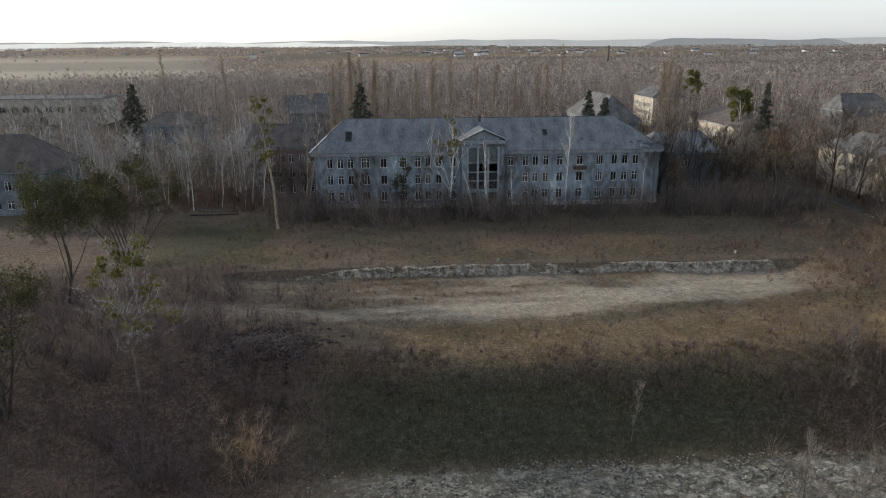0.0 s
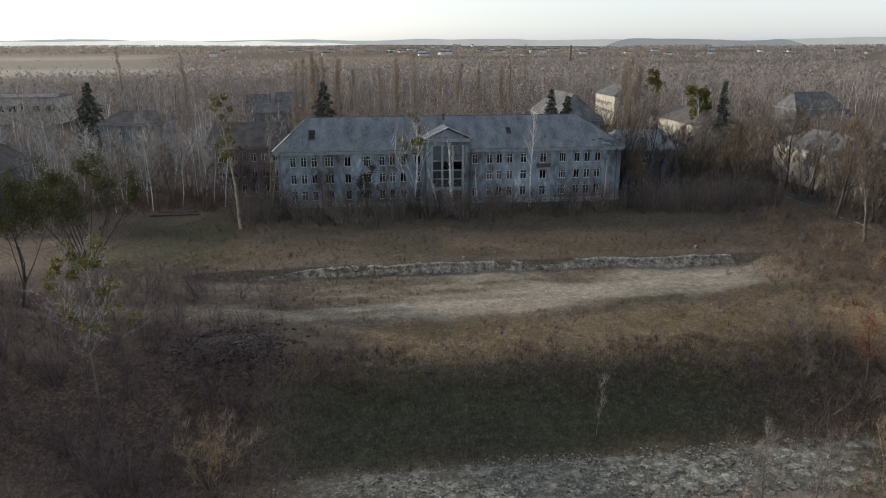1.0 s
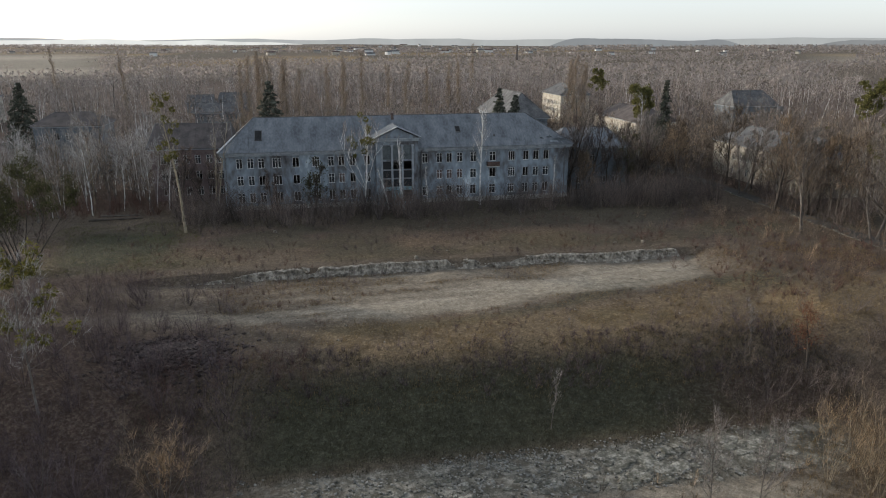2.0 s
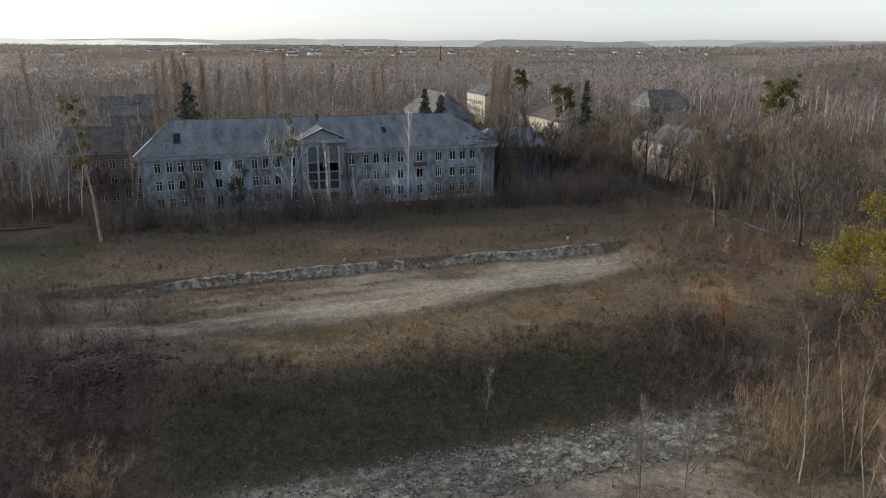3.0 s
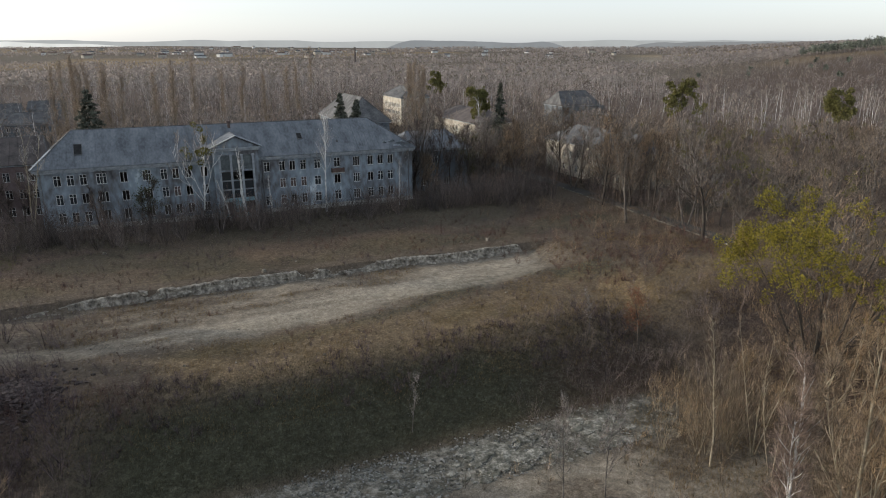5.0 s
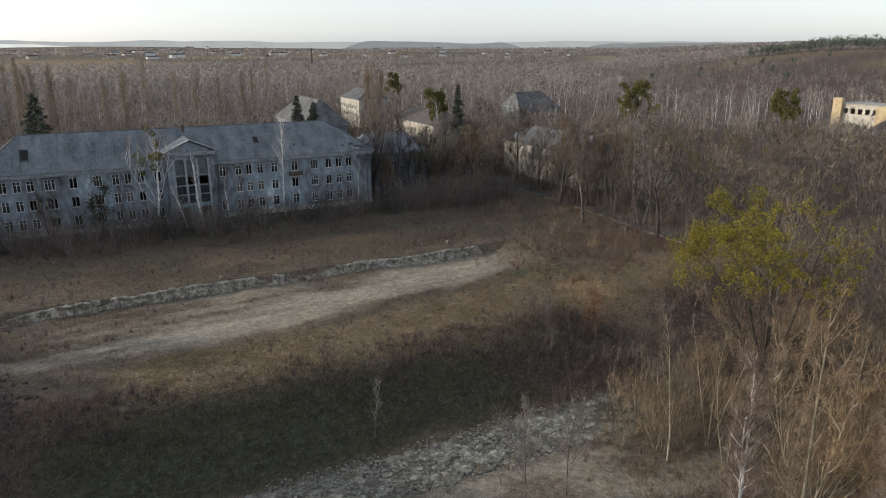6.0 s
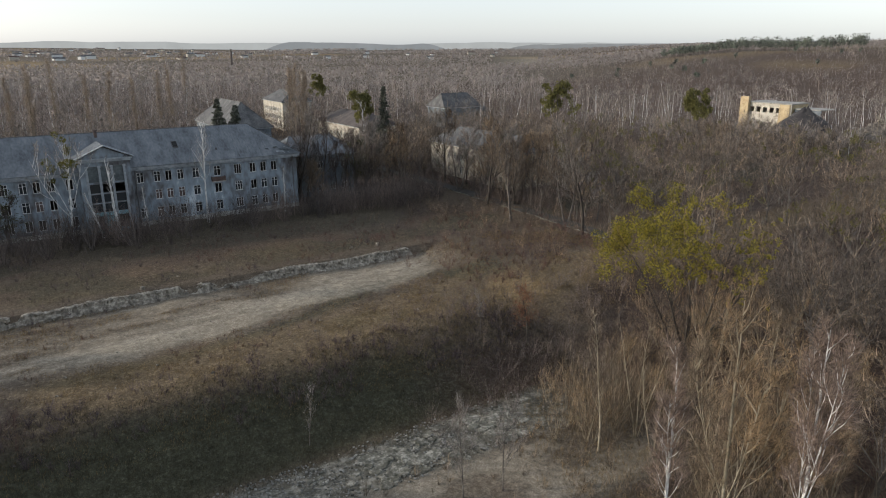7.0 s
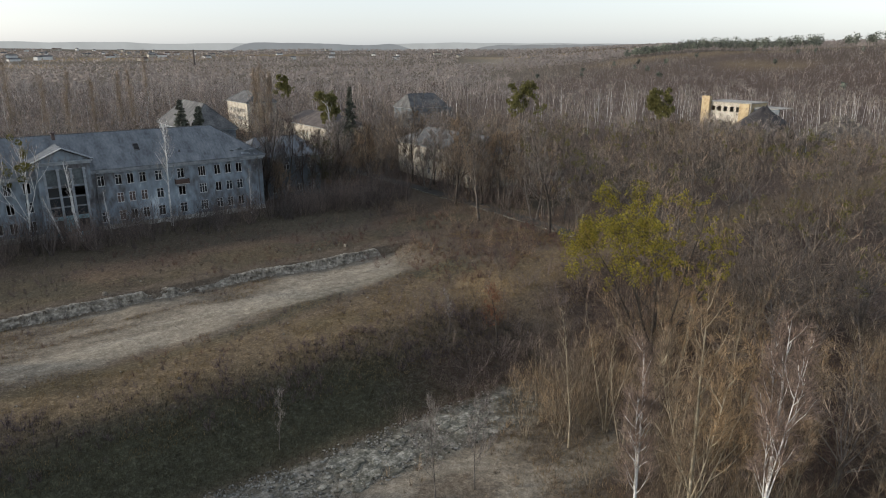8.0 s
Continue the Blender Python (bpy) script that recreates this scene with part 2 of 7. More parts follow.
LEAF_MISTLETOE = island_material("leaf_mistletoe", (0.05, 0.052, 0.014), (0.175, 0.16, 0.042), glow=0.35)
LEAF_RUST = island_material("leaf_rust", (0.10, 0.045, 0.026), (0.21, 0.10, 0.06))
LEAF_RUST_WEED = island_material("weed_red", (0.05, 0.029, 0.025), (0.165, 0.095, 0.076))
GRASS_DRY = island_material("grass_dry", (0.085, 0.061, 0.030), (0.27, 0.193, 0.098), glow=0.25)
GRASS_BROWN = island_material("grass_brown", (0.055, 0.047, 0.033), (0.25, 0.205, 0.148))
GRASS_MEADOW = island_material("grass_meadow", (0.05, 0.058, 0.022), (0.15, 0.155, 0.06), glow=0.25)
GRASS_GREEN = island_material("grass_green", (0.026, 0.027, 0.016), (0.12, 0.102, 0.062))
NEEDLE = island_material("needle", (0.045, 0.05, 0.04), (0.13, 0.135, 0.105))
# needles of the far hill, lightened in colour to imitate haze
NEEDLE_FAR_HAZED = island_material("needle_far_hazed", (0.07, 0.085, 0.07), (0.16, 0.175, 0.14), stand=0.3)
NEEDLE_PINE = island_material("needle_pine", (0.075, 0.08, 0.03), (0.22, 0.20, 0.075), glow=0.35)

PLASTER_BLUE = material("plaster_blue", [(0.05, 0.05, 0.052), (0.125, 0.125, 0.13), (0.205, 0.24, 0.272), (0.275, 0.325, 0.365), (0.60, 0.655, 0.685)], 7.0, 12, bump=0.3, stretch=(1, 1, 0.5))
PLASTER_PALE = material("plaster_pale", [(0.18, 0.16, 0.13), (0.42, 0.39, 0.33), (0.54, 0.50, 0.43)], 2.0, 25, bump=0.3)
PLASTER_PINK = material("plaster_pink", [(0.10, 0.07, 0.066), (0.17, 0.13, 0.125), (0.23, 0.18, 0.172)], 2.0, 25, bump=0.3)
PLASTER_GREY = material("plaster_grey", [(0.07, 0.08, 0.09), (0.13, 0.148, 0.165), (0.20, 0.222, 0.243)], 2.0, 25, bump=0.3)
BRICK_YELLOW = material("brick_yellow", [(0.28, 0.21, 0.12), (0.42, 0.33, 0.20), (0.50, 0.41, 0.27)], 1.2, 40, bump=0.4)
ROOF_GREY = material("roof_grey", [(0.07, 0.077, 0.085), (0.132, 0.145, 0.158), (0.20, 0.212, 0.224)], 1.9, 30, 0.7, 0.2, vary=0.05, stretch=(1, 0.5, 0.5))
ROOF_BROWN = material("roof_brown", [(0.045, 0.038, 0.036), (0.085, 0.072, 0.066), (0.12, 0.10, 0.09)], 1.6, 30, 0.8, 0.2, vary=0.15)
ROOF_SLATE = material("roof_slate", [(0.05, 0.05, 0.051), (0.095, 0.095, 0.095), (0.16, 0.157, 0.153)], 2.0, 30, 0.8, 0.2, vary=0.12)
CONCRETE = material("concrete", [(0.16, 0.15, 0.13), (0.33, 0.32, 0.29), (0.48, 0.47, 0.44)], 0.9, 30, bump=0.6, vary=0.15)
PAINT_WHITE = material("paint_white", [(0.40, 0.41, 0.41), (0.62, 0.62, 0.60), (0.70, 0.70, 0.68)], 0.4, 60, 0.6, 0.1)
TRIM = material("trim", [(0.16, 0.18, 0.20), (0.28, 0.305, 0.325), (0.38, 0.405, 0.42)], 1.0, 30, 0.8, 0.2)
RUST = material("rust", [(0.05, 0.035, 0.03), (0.09, 0.06, 0.05), (0.13, 0.09, 0.075)], 0.5, 50, 0.8, 0.3)
# inner surfaces: the shade indoors is put into a dark base colour
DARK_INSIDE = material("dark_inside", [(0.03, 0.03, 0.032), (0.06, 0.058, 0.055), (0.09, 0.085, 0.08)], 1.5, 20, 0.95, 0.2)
METAL_PIPE = material("metal_pipe", [(0.10, 0.10, 0.10), (0.18, 0.18, 0.18), (0.24, 0.22, 0.2)], 0.3, 50, 0.55, 0.1, metal=0.6)

GLASS = bpy.data.materials.new("glass")
GLASS.use_nodes = True
GLASS.node_tree.nodes["Principled BSDF"].inputs["Base Color"].default_value = (0.03, 0.035, 0.04, 1)
GLASS.node_tree.nodes["Principled BSDF"].inputs["Roughness"].default_value = 0.08

# ---- ground: one sheet to the horizon ----
def axis_steps(lo, hi, step, far, grow=1.16):
    inner = list(np.arange(lo, hi + 1e-6, step))
    out, s, v = [], step, hi
    while v < far:
        s *= grow
        v += s
        out.append(v)
    back, s, v = [], step, lo
    while v > -far:
        s *= grow
        v -= s
        back.append(v)
    return np.array(back[::-1] + inner + out)


def track_mask(x, y):
    """Bare soil of the lower terrace: beige under the ledge, palest along the trodden lane."""
    x, y = np.asarray(x, float), np.asarray(y, float)
    near = np.interp(x, [-14, -6, 1, 14, 28, 36, 44, 52, 64], [78.5, 77.5, 74.8, 74.0, 73.4, 75.0, 76.6, 78.0, 81.5]) + 6.0 * (fbm(x * 0.5, y, 6, 65, 5) - 0.55)
    ends = smooth(-26, -6, x) * smooth(72, 60, x + 7 * (fbm(x, y, 5, 67) - 0.5))
    turf = smooth(28, 44, x) * smooth(84.5, 79, y + 0.1 * (54 - x)) * smooth(0.36, 0.6, fbm(x * 0.4, y, 2.4, 69))
    bare = smooth(0, 3.4, y - near) * smooth(-0.1, -0.8, y - ledge_line(x)) * ends
    centre = np.interp(x, [-30, -12, 0, 14, 30, 48, 64], [79.8, 79.4, 78.2, 78.0, 80.0, 84.6, 88.0])
    width = np.interp(x, [-30, 0, 30, 64], [1.5, 2.5, 4.0, 3.6])
    pale = np.exp(-(((y - centre) / width) ** 2))
    streak = smooth(0.40, 0.66, fbm(x * 0.12 + 0.05 * y, y - 0.06 * x, 1.3, 77))
    patch = smooth(0.40, 0.64, fbm(x * 0.45, y, 3.0, 71))
    left = smooth(26, -4, x)
    rut = np.exp(-(((y - centre - 1.1 - 0.8 * value_noise(x, 0 * x, 9, 79)) / 0.55) ** 2)) * smooth(0.3, 0.6, value_noise(x, 0 * x, 5, 80))
    isle = np.exp(-((((x - 7) / 6.5) ** 2) + ((y - 78.2) / 0.9) ** 2))
    lane_west = np.exp(-(((y - centre) / 2.0) ** 2)) * smooth(-34, -20, x) * smooth(0, -8, x) * 0.3
    brow = np.exp(-(((y - 84.7 + 0.045 * x - 0.7 * (value_noise(x, 0 * x, 4, 81) - 0.5)) / 0.5) ** 2)) * smooth(-4, 3, x) * smooth(44, 30, x) * smooth(0.2, 0.5, value_noise(x, 0 * x, 3, 82))
    value = bare * (1 - 0.8 * turf) * ((0.52 - 0.3 * left) * (1 - 0.8 * np.maximum(left, 0.3) * patch) + 0.58 * pale * (1 - 0.5 * streak) + 0.3 * rut + 0.45 * brow) - 0.22 * bare * streak * (1 - pale)
    return np.clip(np.maximum(value, lane_west) * (1 - 0.7 * isle), 0, 1)


gx, gy = axis_steps(-42, 104, 0.75, 4600), axis_steps(20, 132, 0.62, 4600)
GX, GY = np.meshgrid(gx, gy)
GZ = ground_height(GX, GY)
nx, ny = len(gx), len(gy)
gidx = np.arange(nx * ny).reshape(ny, nx)
ground_geo = Geo()
ground_geo.add(np.stack([GX, GY, GZ], -1).reshape(-1, 3),
               quads=np.stack([gidx[:-1, :-1], gidx[:-1, 1:], gidx[1:, 1:], gidx[1:, :-1]], -1).reshape(-1, 4))


def ground_material():
    m = bpy.data.materials.new("land")
    m.use_nodes = True
    nodes, links = m.node_tree.nodes, m.node_tree.links
    bsdf = nodes["Principled BSDF"]
    bsdf.inputs["Roughness"].default_value = 0.95
    bsdf.inputs["Specular IOR Level"].default_value = 0.15
    coord = nodes.new("ShaderNodeNewGeometry").outputs["Position"]

    def tex(scale, detail=6):
        n = nodes.new("ShaderNodeTexNoise")
        n.inputs["Scale"].default_value, n.inputs["Detail"].default_value = scale, detail
        n.inputs["Roughness"].default_value = 0.65
        links.new(coord, n.inputs["Vector"])
        return n.outputs["Fac"]

    def blend(fac, a, b):
        n = nodes.new("ShaderNodeMix")
        n.data_type = "RGBA"
        links.new(fac, n.inputs[0])
        for value, slot in ((a, 6), (b, 7)):
            if isinstance(value, tuple):
                n.inputs[slot].default_value = (*value, 1)
            else:
                links.new(value, n.inputs[slot])
        return n.outputs[2]

    def ragged(value, fine, width=0.35):
        """A zone's value, broken up along its edge by fine noise."""
        a, b = nodes.new("ShaderNodeMath"), nodes.new("ShaderNodeMapRange")
        a.operation = "ADD"
        links.new(value, a.inputs[0])
        links.new(fine, a.inputs[1])
        b.inputs["From Min"].default_value, b.inputs["From Max"].default_value = 1.0 - width, 1.0 + width
        links.new(a.outputs[0], b.inputs["Value"])
        return b.outputs[0]

    fine, mid, coarse = tex(3.2, 8), tex(0.7), tex(0.12)
    split = nodes.new("ShaderNodeSeparateColor")
    zone = nodes.new("ShaderNodeAttribute")
    zone.attribute_name = "zone"
    links.new(zone.outputs["Color"], split.inputs[0])
    crust = nodes.new("ShaderNodeAttribute")
    crust.attribute_name = "crust"
    litter = nodes.new("ShaderNodeAttribute")
    litter.attribute_name = "litter"
    soil = blend(mid, (0.040, 0.030, 0.022), (0.085, 0.066, 0.048))
    base = blend(fine, soil, (0.13, 0.10, 0.072))
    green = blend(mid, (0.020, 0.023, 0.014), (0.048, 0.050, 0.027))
    dry = blend(fine, (0.108, 0.074, 0.037), (0.23, 0.165, 0.083))
    red = blend(fine, (0.036, 0.024, 0.019), (0.092, 0.061, 0.046))
    sand = blend(fine, (0.17, 0.142, 0.105), (0.40, 0.36, 0.285))
    sand = blend(coarse, sand, blend(mid, (0.20, 0.17, 0.128), (0.37, 0.325, 0.255)))
    col = blend(ragged(litter.outputs["Fac"], mid), base, red)
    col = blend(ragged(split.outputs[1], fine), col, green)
    col = blend(ragged(split.outputs[2], fine), col, dry)
    col = blend(ragged(split.outputs[0], fine, 0.55), col, sand)
    # broken concrete crust: pale flakes over dark mossy rubble
    flake, cut = tex(1.0, 9), nodes.new("ShaderNodeMapRange")
    cut.inputs["From Min"].default_value, cut.inputs["From Max"].default_value = 0.45, 0.64
    links.new(flake, cut.inputs["Value"])
    rubble = blend(cut.outputs[0], blend(fine, (0.05, 0.047, 0.036), (0.13, 0.12, 0.095)), blend(fine, (0.15, 0.138, 0.112), (0.34, 0.318, 0.27)))
    col = blend(ragged(crust.outputs["Fac"], mid, 0.3), col, rubble)
    speck, lift = nodes.new("ShaderNodeHueSaturation"), nodes.new("ShaderNodeMapRange")
    lift.inputs["From Min"].default_value, lift.inputs["From Max"].default_value = 0.3, 0.7
    lift.inputs["To Min"].default_value, lift.inputs["To Max"].default_value = 0.55, 1.45
    links.new(tex(9.0, 4), lift.inputs["Value"])
    links.new(lift.outputs[0], speck.inputs["Value"])
    links.new(col, speck.inputs["Color"])
    blot, depth = nodes.new("ShaderNodeHueSaturation"), nodes.new("ShaderNodeMapRange")
    depth.inputs["From Min"].default_value, depth.inputs["From Max"].default_value = 0.32, 0.68
    depth.inputs["To Min"].default_value, depth.inputs["To Max"].default_value = 0.7, 1.3
    links.new(tex(1.3, 5), depth.inputs["Value"])
    links.new(depth.outputs[0], blot.inputs["Value"])
    links.new(speck.outputs[0], blot.inputs["Color"])
    col = blot.outputs[0]
    links.new(col, bsdf.inputs["Base Color"])
    bump = nodes.new("ShaderNodeBump")
    bump.inputs["Strength"].default_value, bump.inputs["Distance"].default_value = 0.7, 0.12
    links.new(fine, bump.inputs["Height"])
    links.new(bump.outputs[0], bsdf.inputs["Normal"])
    return m


LAND = ground_material()
ground_mesh = ground_geo.mesh("ground", LAND, shade=True)
fx, fy = GX.ravel(), GY.ravel()
dirt = track_mask(fx, fy)
low_path = smooth(33, 36, fy + 0.12 * (fx - 40)) * smooth(45.5, 43.5, fy + 0.1 * (fx - 40)) * smooth(10, 22, fx) * smooth(64, 56, fx)
dirt = np.maximum(dirt, low_path * (0.2 + 0.52 * smooth(0.4, 0.62, fbm(fx * 0.5, fy, 4, 98))))
crust_v = smooth(43.2, 45.6, fy + 0.06 * (fx - 40) + 1.6 * (fbm(fx, fy, 4, 96) - 0.5)) * smooth(52.6, 51.0, fy + 1.2 * (fbm(fx, fy, 5, 99) - 0.5)) * smooth(-4, 8, fx) * smooth(62, 54, fx) * (0.55 + 0.5 * fbm(fx, fy, 6, 97))
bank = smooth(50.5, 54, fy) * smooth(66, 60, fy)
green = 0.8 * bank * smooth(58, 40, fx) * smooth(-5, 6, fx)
green = np.maximum(green, 0.95 * smooth(-34, -26, fx) * smooth(-10, -16, fx) * smooth(96, 102, fy) * smooth(124, 114, fy))
green = np.maximum(green, 0.45 * smooth(103, 112, fy) * smooth(135, 126, fy) * smooth(5, 20, fx) * smooth(90, 70, fx))
green = np.maximum(green, 0.5 * smooth(450, 800, np.hypot(fx, fy)) * fbm(fx, fy, 260, 81))
green = np.maximum(green, 0.55 * np.exp(-(((fy - np.interp(fx, [0, 14, 28, 44, 64], [73.0, 72.6, 73.4, 77.6, 83])) / 1.8) ** 2)) * smooth(4, 12, fx) * smooth(56, 46, fx))
dry = 0.54 * smooth(61, 65, fy) * smooth(78, 72, fy) * smooth(2, 12, fx) * (0.6 + 0.6 * fbm(fx, fy, 8, 83))
dry = np.maximum(dry, (0.34 + 0.42 * smooth(0.42, 0.62, fbm(fx * 0.4, fy, 6, 84))) * smooth(58, 63, fy) * smooth(84, 72, fy) * smooth(36, 44, fx) * smooth(80, 66, fx))
dry = np.maximum(dry, 0.32 * smooth(94, 97, fy) * smooth(112, 104, fy) * fbm(fx, fy, 6, 87) * 1.4 * smooth(80, 60, fx))
dry = np.maximum(dry, 0.9 * smooth(0.62, 0.66, fbm(fx * 0.5, fy, 240, 89, 2)) * smooth(900, 1300, np.hypot(fx, fy)))
green = np.maximum(green, 0.52 * smooth(0.44, 0.6, fbm(fx * 0.7, fy, 11, 101)) * smooth(94, 97, fy) * smooth(129, 124, fy) * smooth(-40, -30, fx))
litter_v = 0.68 * smooth(0.36, 0.6, fbm(fx, fy, 16, 91)) * smooth(94, 98, fy) * smooth(130, 110, fy)
litter_v = np.maximum(litter_v, 0.85 * smooth(2, -6, fx) * smooth(80, 72, fy))
litter_v = np.maximum(litter_v, 0.7 * smooth(58, 70, fx) * smooth(112, 96, fy) * smooth(0.36, 0.58, fbm(fx, fy, 10, 92)))
green = np.maximum(green, 0.62 * smooth(36, 44, fx) * smooth(78, 68, fx) * smooth(66, 70, fy) * smooth(86, 80, fy) * smooth(0.42, 0.6, fbm(fx * 0.5, fy, 5, 86)))
hill = smooth(40, 50, np.degrees(np.arctan2(fx - 9, fy))) * smooth(420, 520, np.hypot(fx, fy))
dry = np.maximum(dry, 0.5 * hill * smooth(0.44, 0.38, fbm(fx * 0.5 - fy * 0.3, fy + fx * 0.4, 70, 95, 3)))
wood_floor = smooth(130, 150, np.hypot(fx, fy)) * smooth(760, 660, np.hypot(fx, fy)) * np.where((fy > 131) | (fx > 104), 1.0, 0.0)
litter_v = np.maximum(litter_v, 0.9 * wood_floor)
litter_v = np.maximum(litter_v, 0.8 * smooth(64, 76, fx + 0.2 * (50 - fy)) * smooth(75, 60, fy))
litter_v = np.maximum(litter_v, 0.8 * hill)
litter_v = np.maximum(litter_v, 0.9 * smooth(-9, -17, fx) * smooth(101, 94, fy) * (0.6 + 0.5 * smooth(0.35, 0.55, fbm(fx, fy, 8, 94))))
litter_v = np.maximum(litter_v, 0.85 * smooth(38, 46, fx) * smooth(66, 60, fx) * smooth(49, 52, fy) * smooth(62, 57, fy))
faz, fr = np.degrees(np.arctan2(fx - 9, fy)), np.hypot(fx - 9, fy)
# pale fields; the western ones also carry the haze's brightness in their colour
fields = np.maximum(smooth(-13, -17, faz) * smooth(780, 900, fr) * smooth(2300, 1900, fr), smooth(37.6, 38.2, faz) * smooth(41.6, 41.2, faz) * smooth(1250, 1320, fr) * smooth(2000, 1900, fr))
dirt = np.maximum(dirt, fields * (0.55 + 0.5 * smooth(0.42, 0.55, fbm(fx * 0.3, fy, 220, 88, 2))))
zone = ground_mesh.color_attributes.new("zone", "FLOAT_COLOR", "POINT")
zone.data.foreach_set("color", np.stack([dirt, green, dry, np.ones_like(dirt)], -1).astype(np.float32).ravel())
crusts = ground_mesh.attributes.new("crust", "FLOAT", "POINT")
crusts.data.foreach_set("value", crust_v.astype(np.float32))
lit = ground_mesh.attributes.new("litter", "FLOAT", "POINT")
lit.data.foreach_set("value", litter_v.astype(np.float32))
ground = new("ground", ground_mesh)
tagged(ground, "rough land of dry grass, leaf litter and bare soil", "ground", kind="structure")

# ---- buildings ----
def wall_with_openings(geo, length, height, openings, thick, slot=0, z0=0.0):
    """A wall along x from 0 to length, its outer face at y = 0, thickness towards +y, with rectangular openings (x0, x1, z0, z1)."""
    xs = sorted({0.0, length, *[v for o in openings for v in o[:2]]})
    zs = sorted({z0, height, *[v for o in openings for v in o[2:4]]})
    for a, b in zip(xs, xs[1:]):
        run = None
        for c, d in zip(zs, zs[1:]):
            hole = any(o[0] <= a + 1e-6 and b - 1e-6 <= o[1] and o[2] <= c + 1e-6 and d - 1e-6 <= o[3] for o in openings)
            if hole:
                if run:
                    face_pair(geo, a, b, *run, thick, slot)
                run = None
            else:
                run = (run[0], d) if run else (c, d)
        if run:
            face_pair(geo, a, b, *run, thick, slot)
    for a, b, c, d in [o[:4] for o in openings]:
        v = [(x, y, z) for y in (0, thick) for x, z in ((a, c), (b, c), (b, d), (a, d))]
        geo.add(v, quads=[(0, 1, 5, 4), (1, 2, 6, 5), (2, 3, 7, 6), (3, 0, 4, 7)], slot=slot)
    v = [(x, y, z) for y in (0, thick) for x, z in ((0, z0), (length, z0), (length, height), (0, height))]
    geo.add(v, quads=[(0, 4, 5, 1), (1, 5, 6, 2), (2, 6, 7, 3), (3, 7, 4, 0)], slot=slot)


def face_pair(geo, a, b, c, d, thick, slot):
    for y, order in ((0, (0, 1, 2, 3)), (thick, (0, 3, 2, 1))):
        geo.add([(a, y, c), (b, y, c), (b, y, d), (a, y, d)], quads=[order], slot=slot)


WINDOW_MESHES = {}


def window(parent, x, z, w, h, kind=0, y=0.12, sill=True):
    """A wooden window in an opening's lower left corner (x, z). kind 0: whole, 1: frame without panes, 2: one sash gone, 3: boarded by brick."""
    key = (round(w, 2), round(h, 2), kind)
    if key not in WINDOW_MESHES:
        frame_geo, pane_geo, sill_geo = Geo(), Geo(), Geo()
        t = 0.075
        bars = [w / 2] if w < 1.4 else [w / 3, 2 * w / 3]
        edges = [t] + [v for b in bars for v in (b - 0.045, b + 0.045)] + [w - t]
        lights = []
        for k in range(0, len(edges), 2):
            if kind == 1:
                lights.append((edges[k], edges[k + 1], t, h - t))
            else:
                lights += [(edges[k], edges[k + 1], t, h * 0.68), (edges[k], edges[k + 1], h * 0.68 + 0.06, h - t)]
        wall_with_openings(frame_geo, w, h, lights, 0.08)
        if kind == 3:
            pane_geo.box(t, 0.05, t, w - t, 0.06, h - t)
        elif kind != 1:
            last = w - t if kind == 0 else bars[0]
            pane_geo.box(t, 0.04, t, last, 0.046, h - t)
        sill_geo.box(-0.08, -0.2, -0.06, w + 0.08, 0.1, -0.005)
        WINDOW_MESHES[key] = (frame_geo.mesh("frame", PAINT_WHITE, weld=True), pane_geo.mesh("pane", BRICK_RED if kind == 3 else GLASS) if pane_geo.count else None,
                              sill_geo.mesh("sill", TRIM))
    fm, pm, sm = WINDOW_MESHES[key]
    win = part("window", fm, None, parent, origin=(x, y, z))
    if pm:
        pane = part("pane", pm, None, win)
        pane.visible_shadow = kind == 3
    if sill:
        part("sill", sm, None, win)
    return win


BRICK_RED = material("brick_red", [(0.06, 0.045, 0.042), (0.11, 0.082, 0.075), (0.15, 0.115, 0.105)], 0.8, 50, bump=0.4)


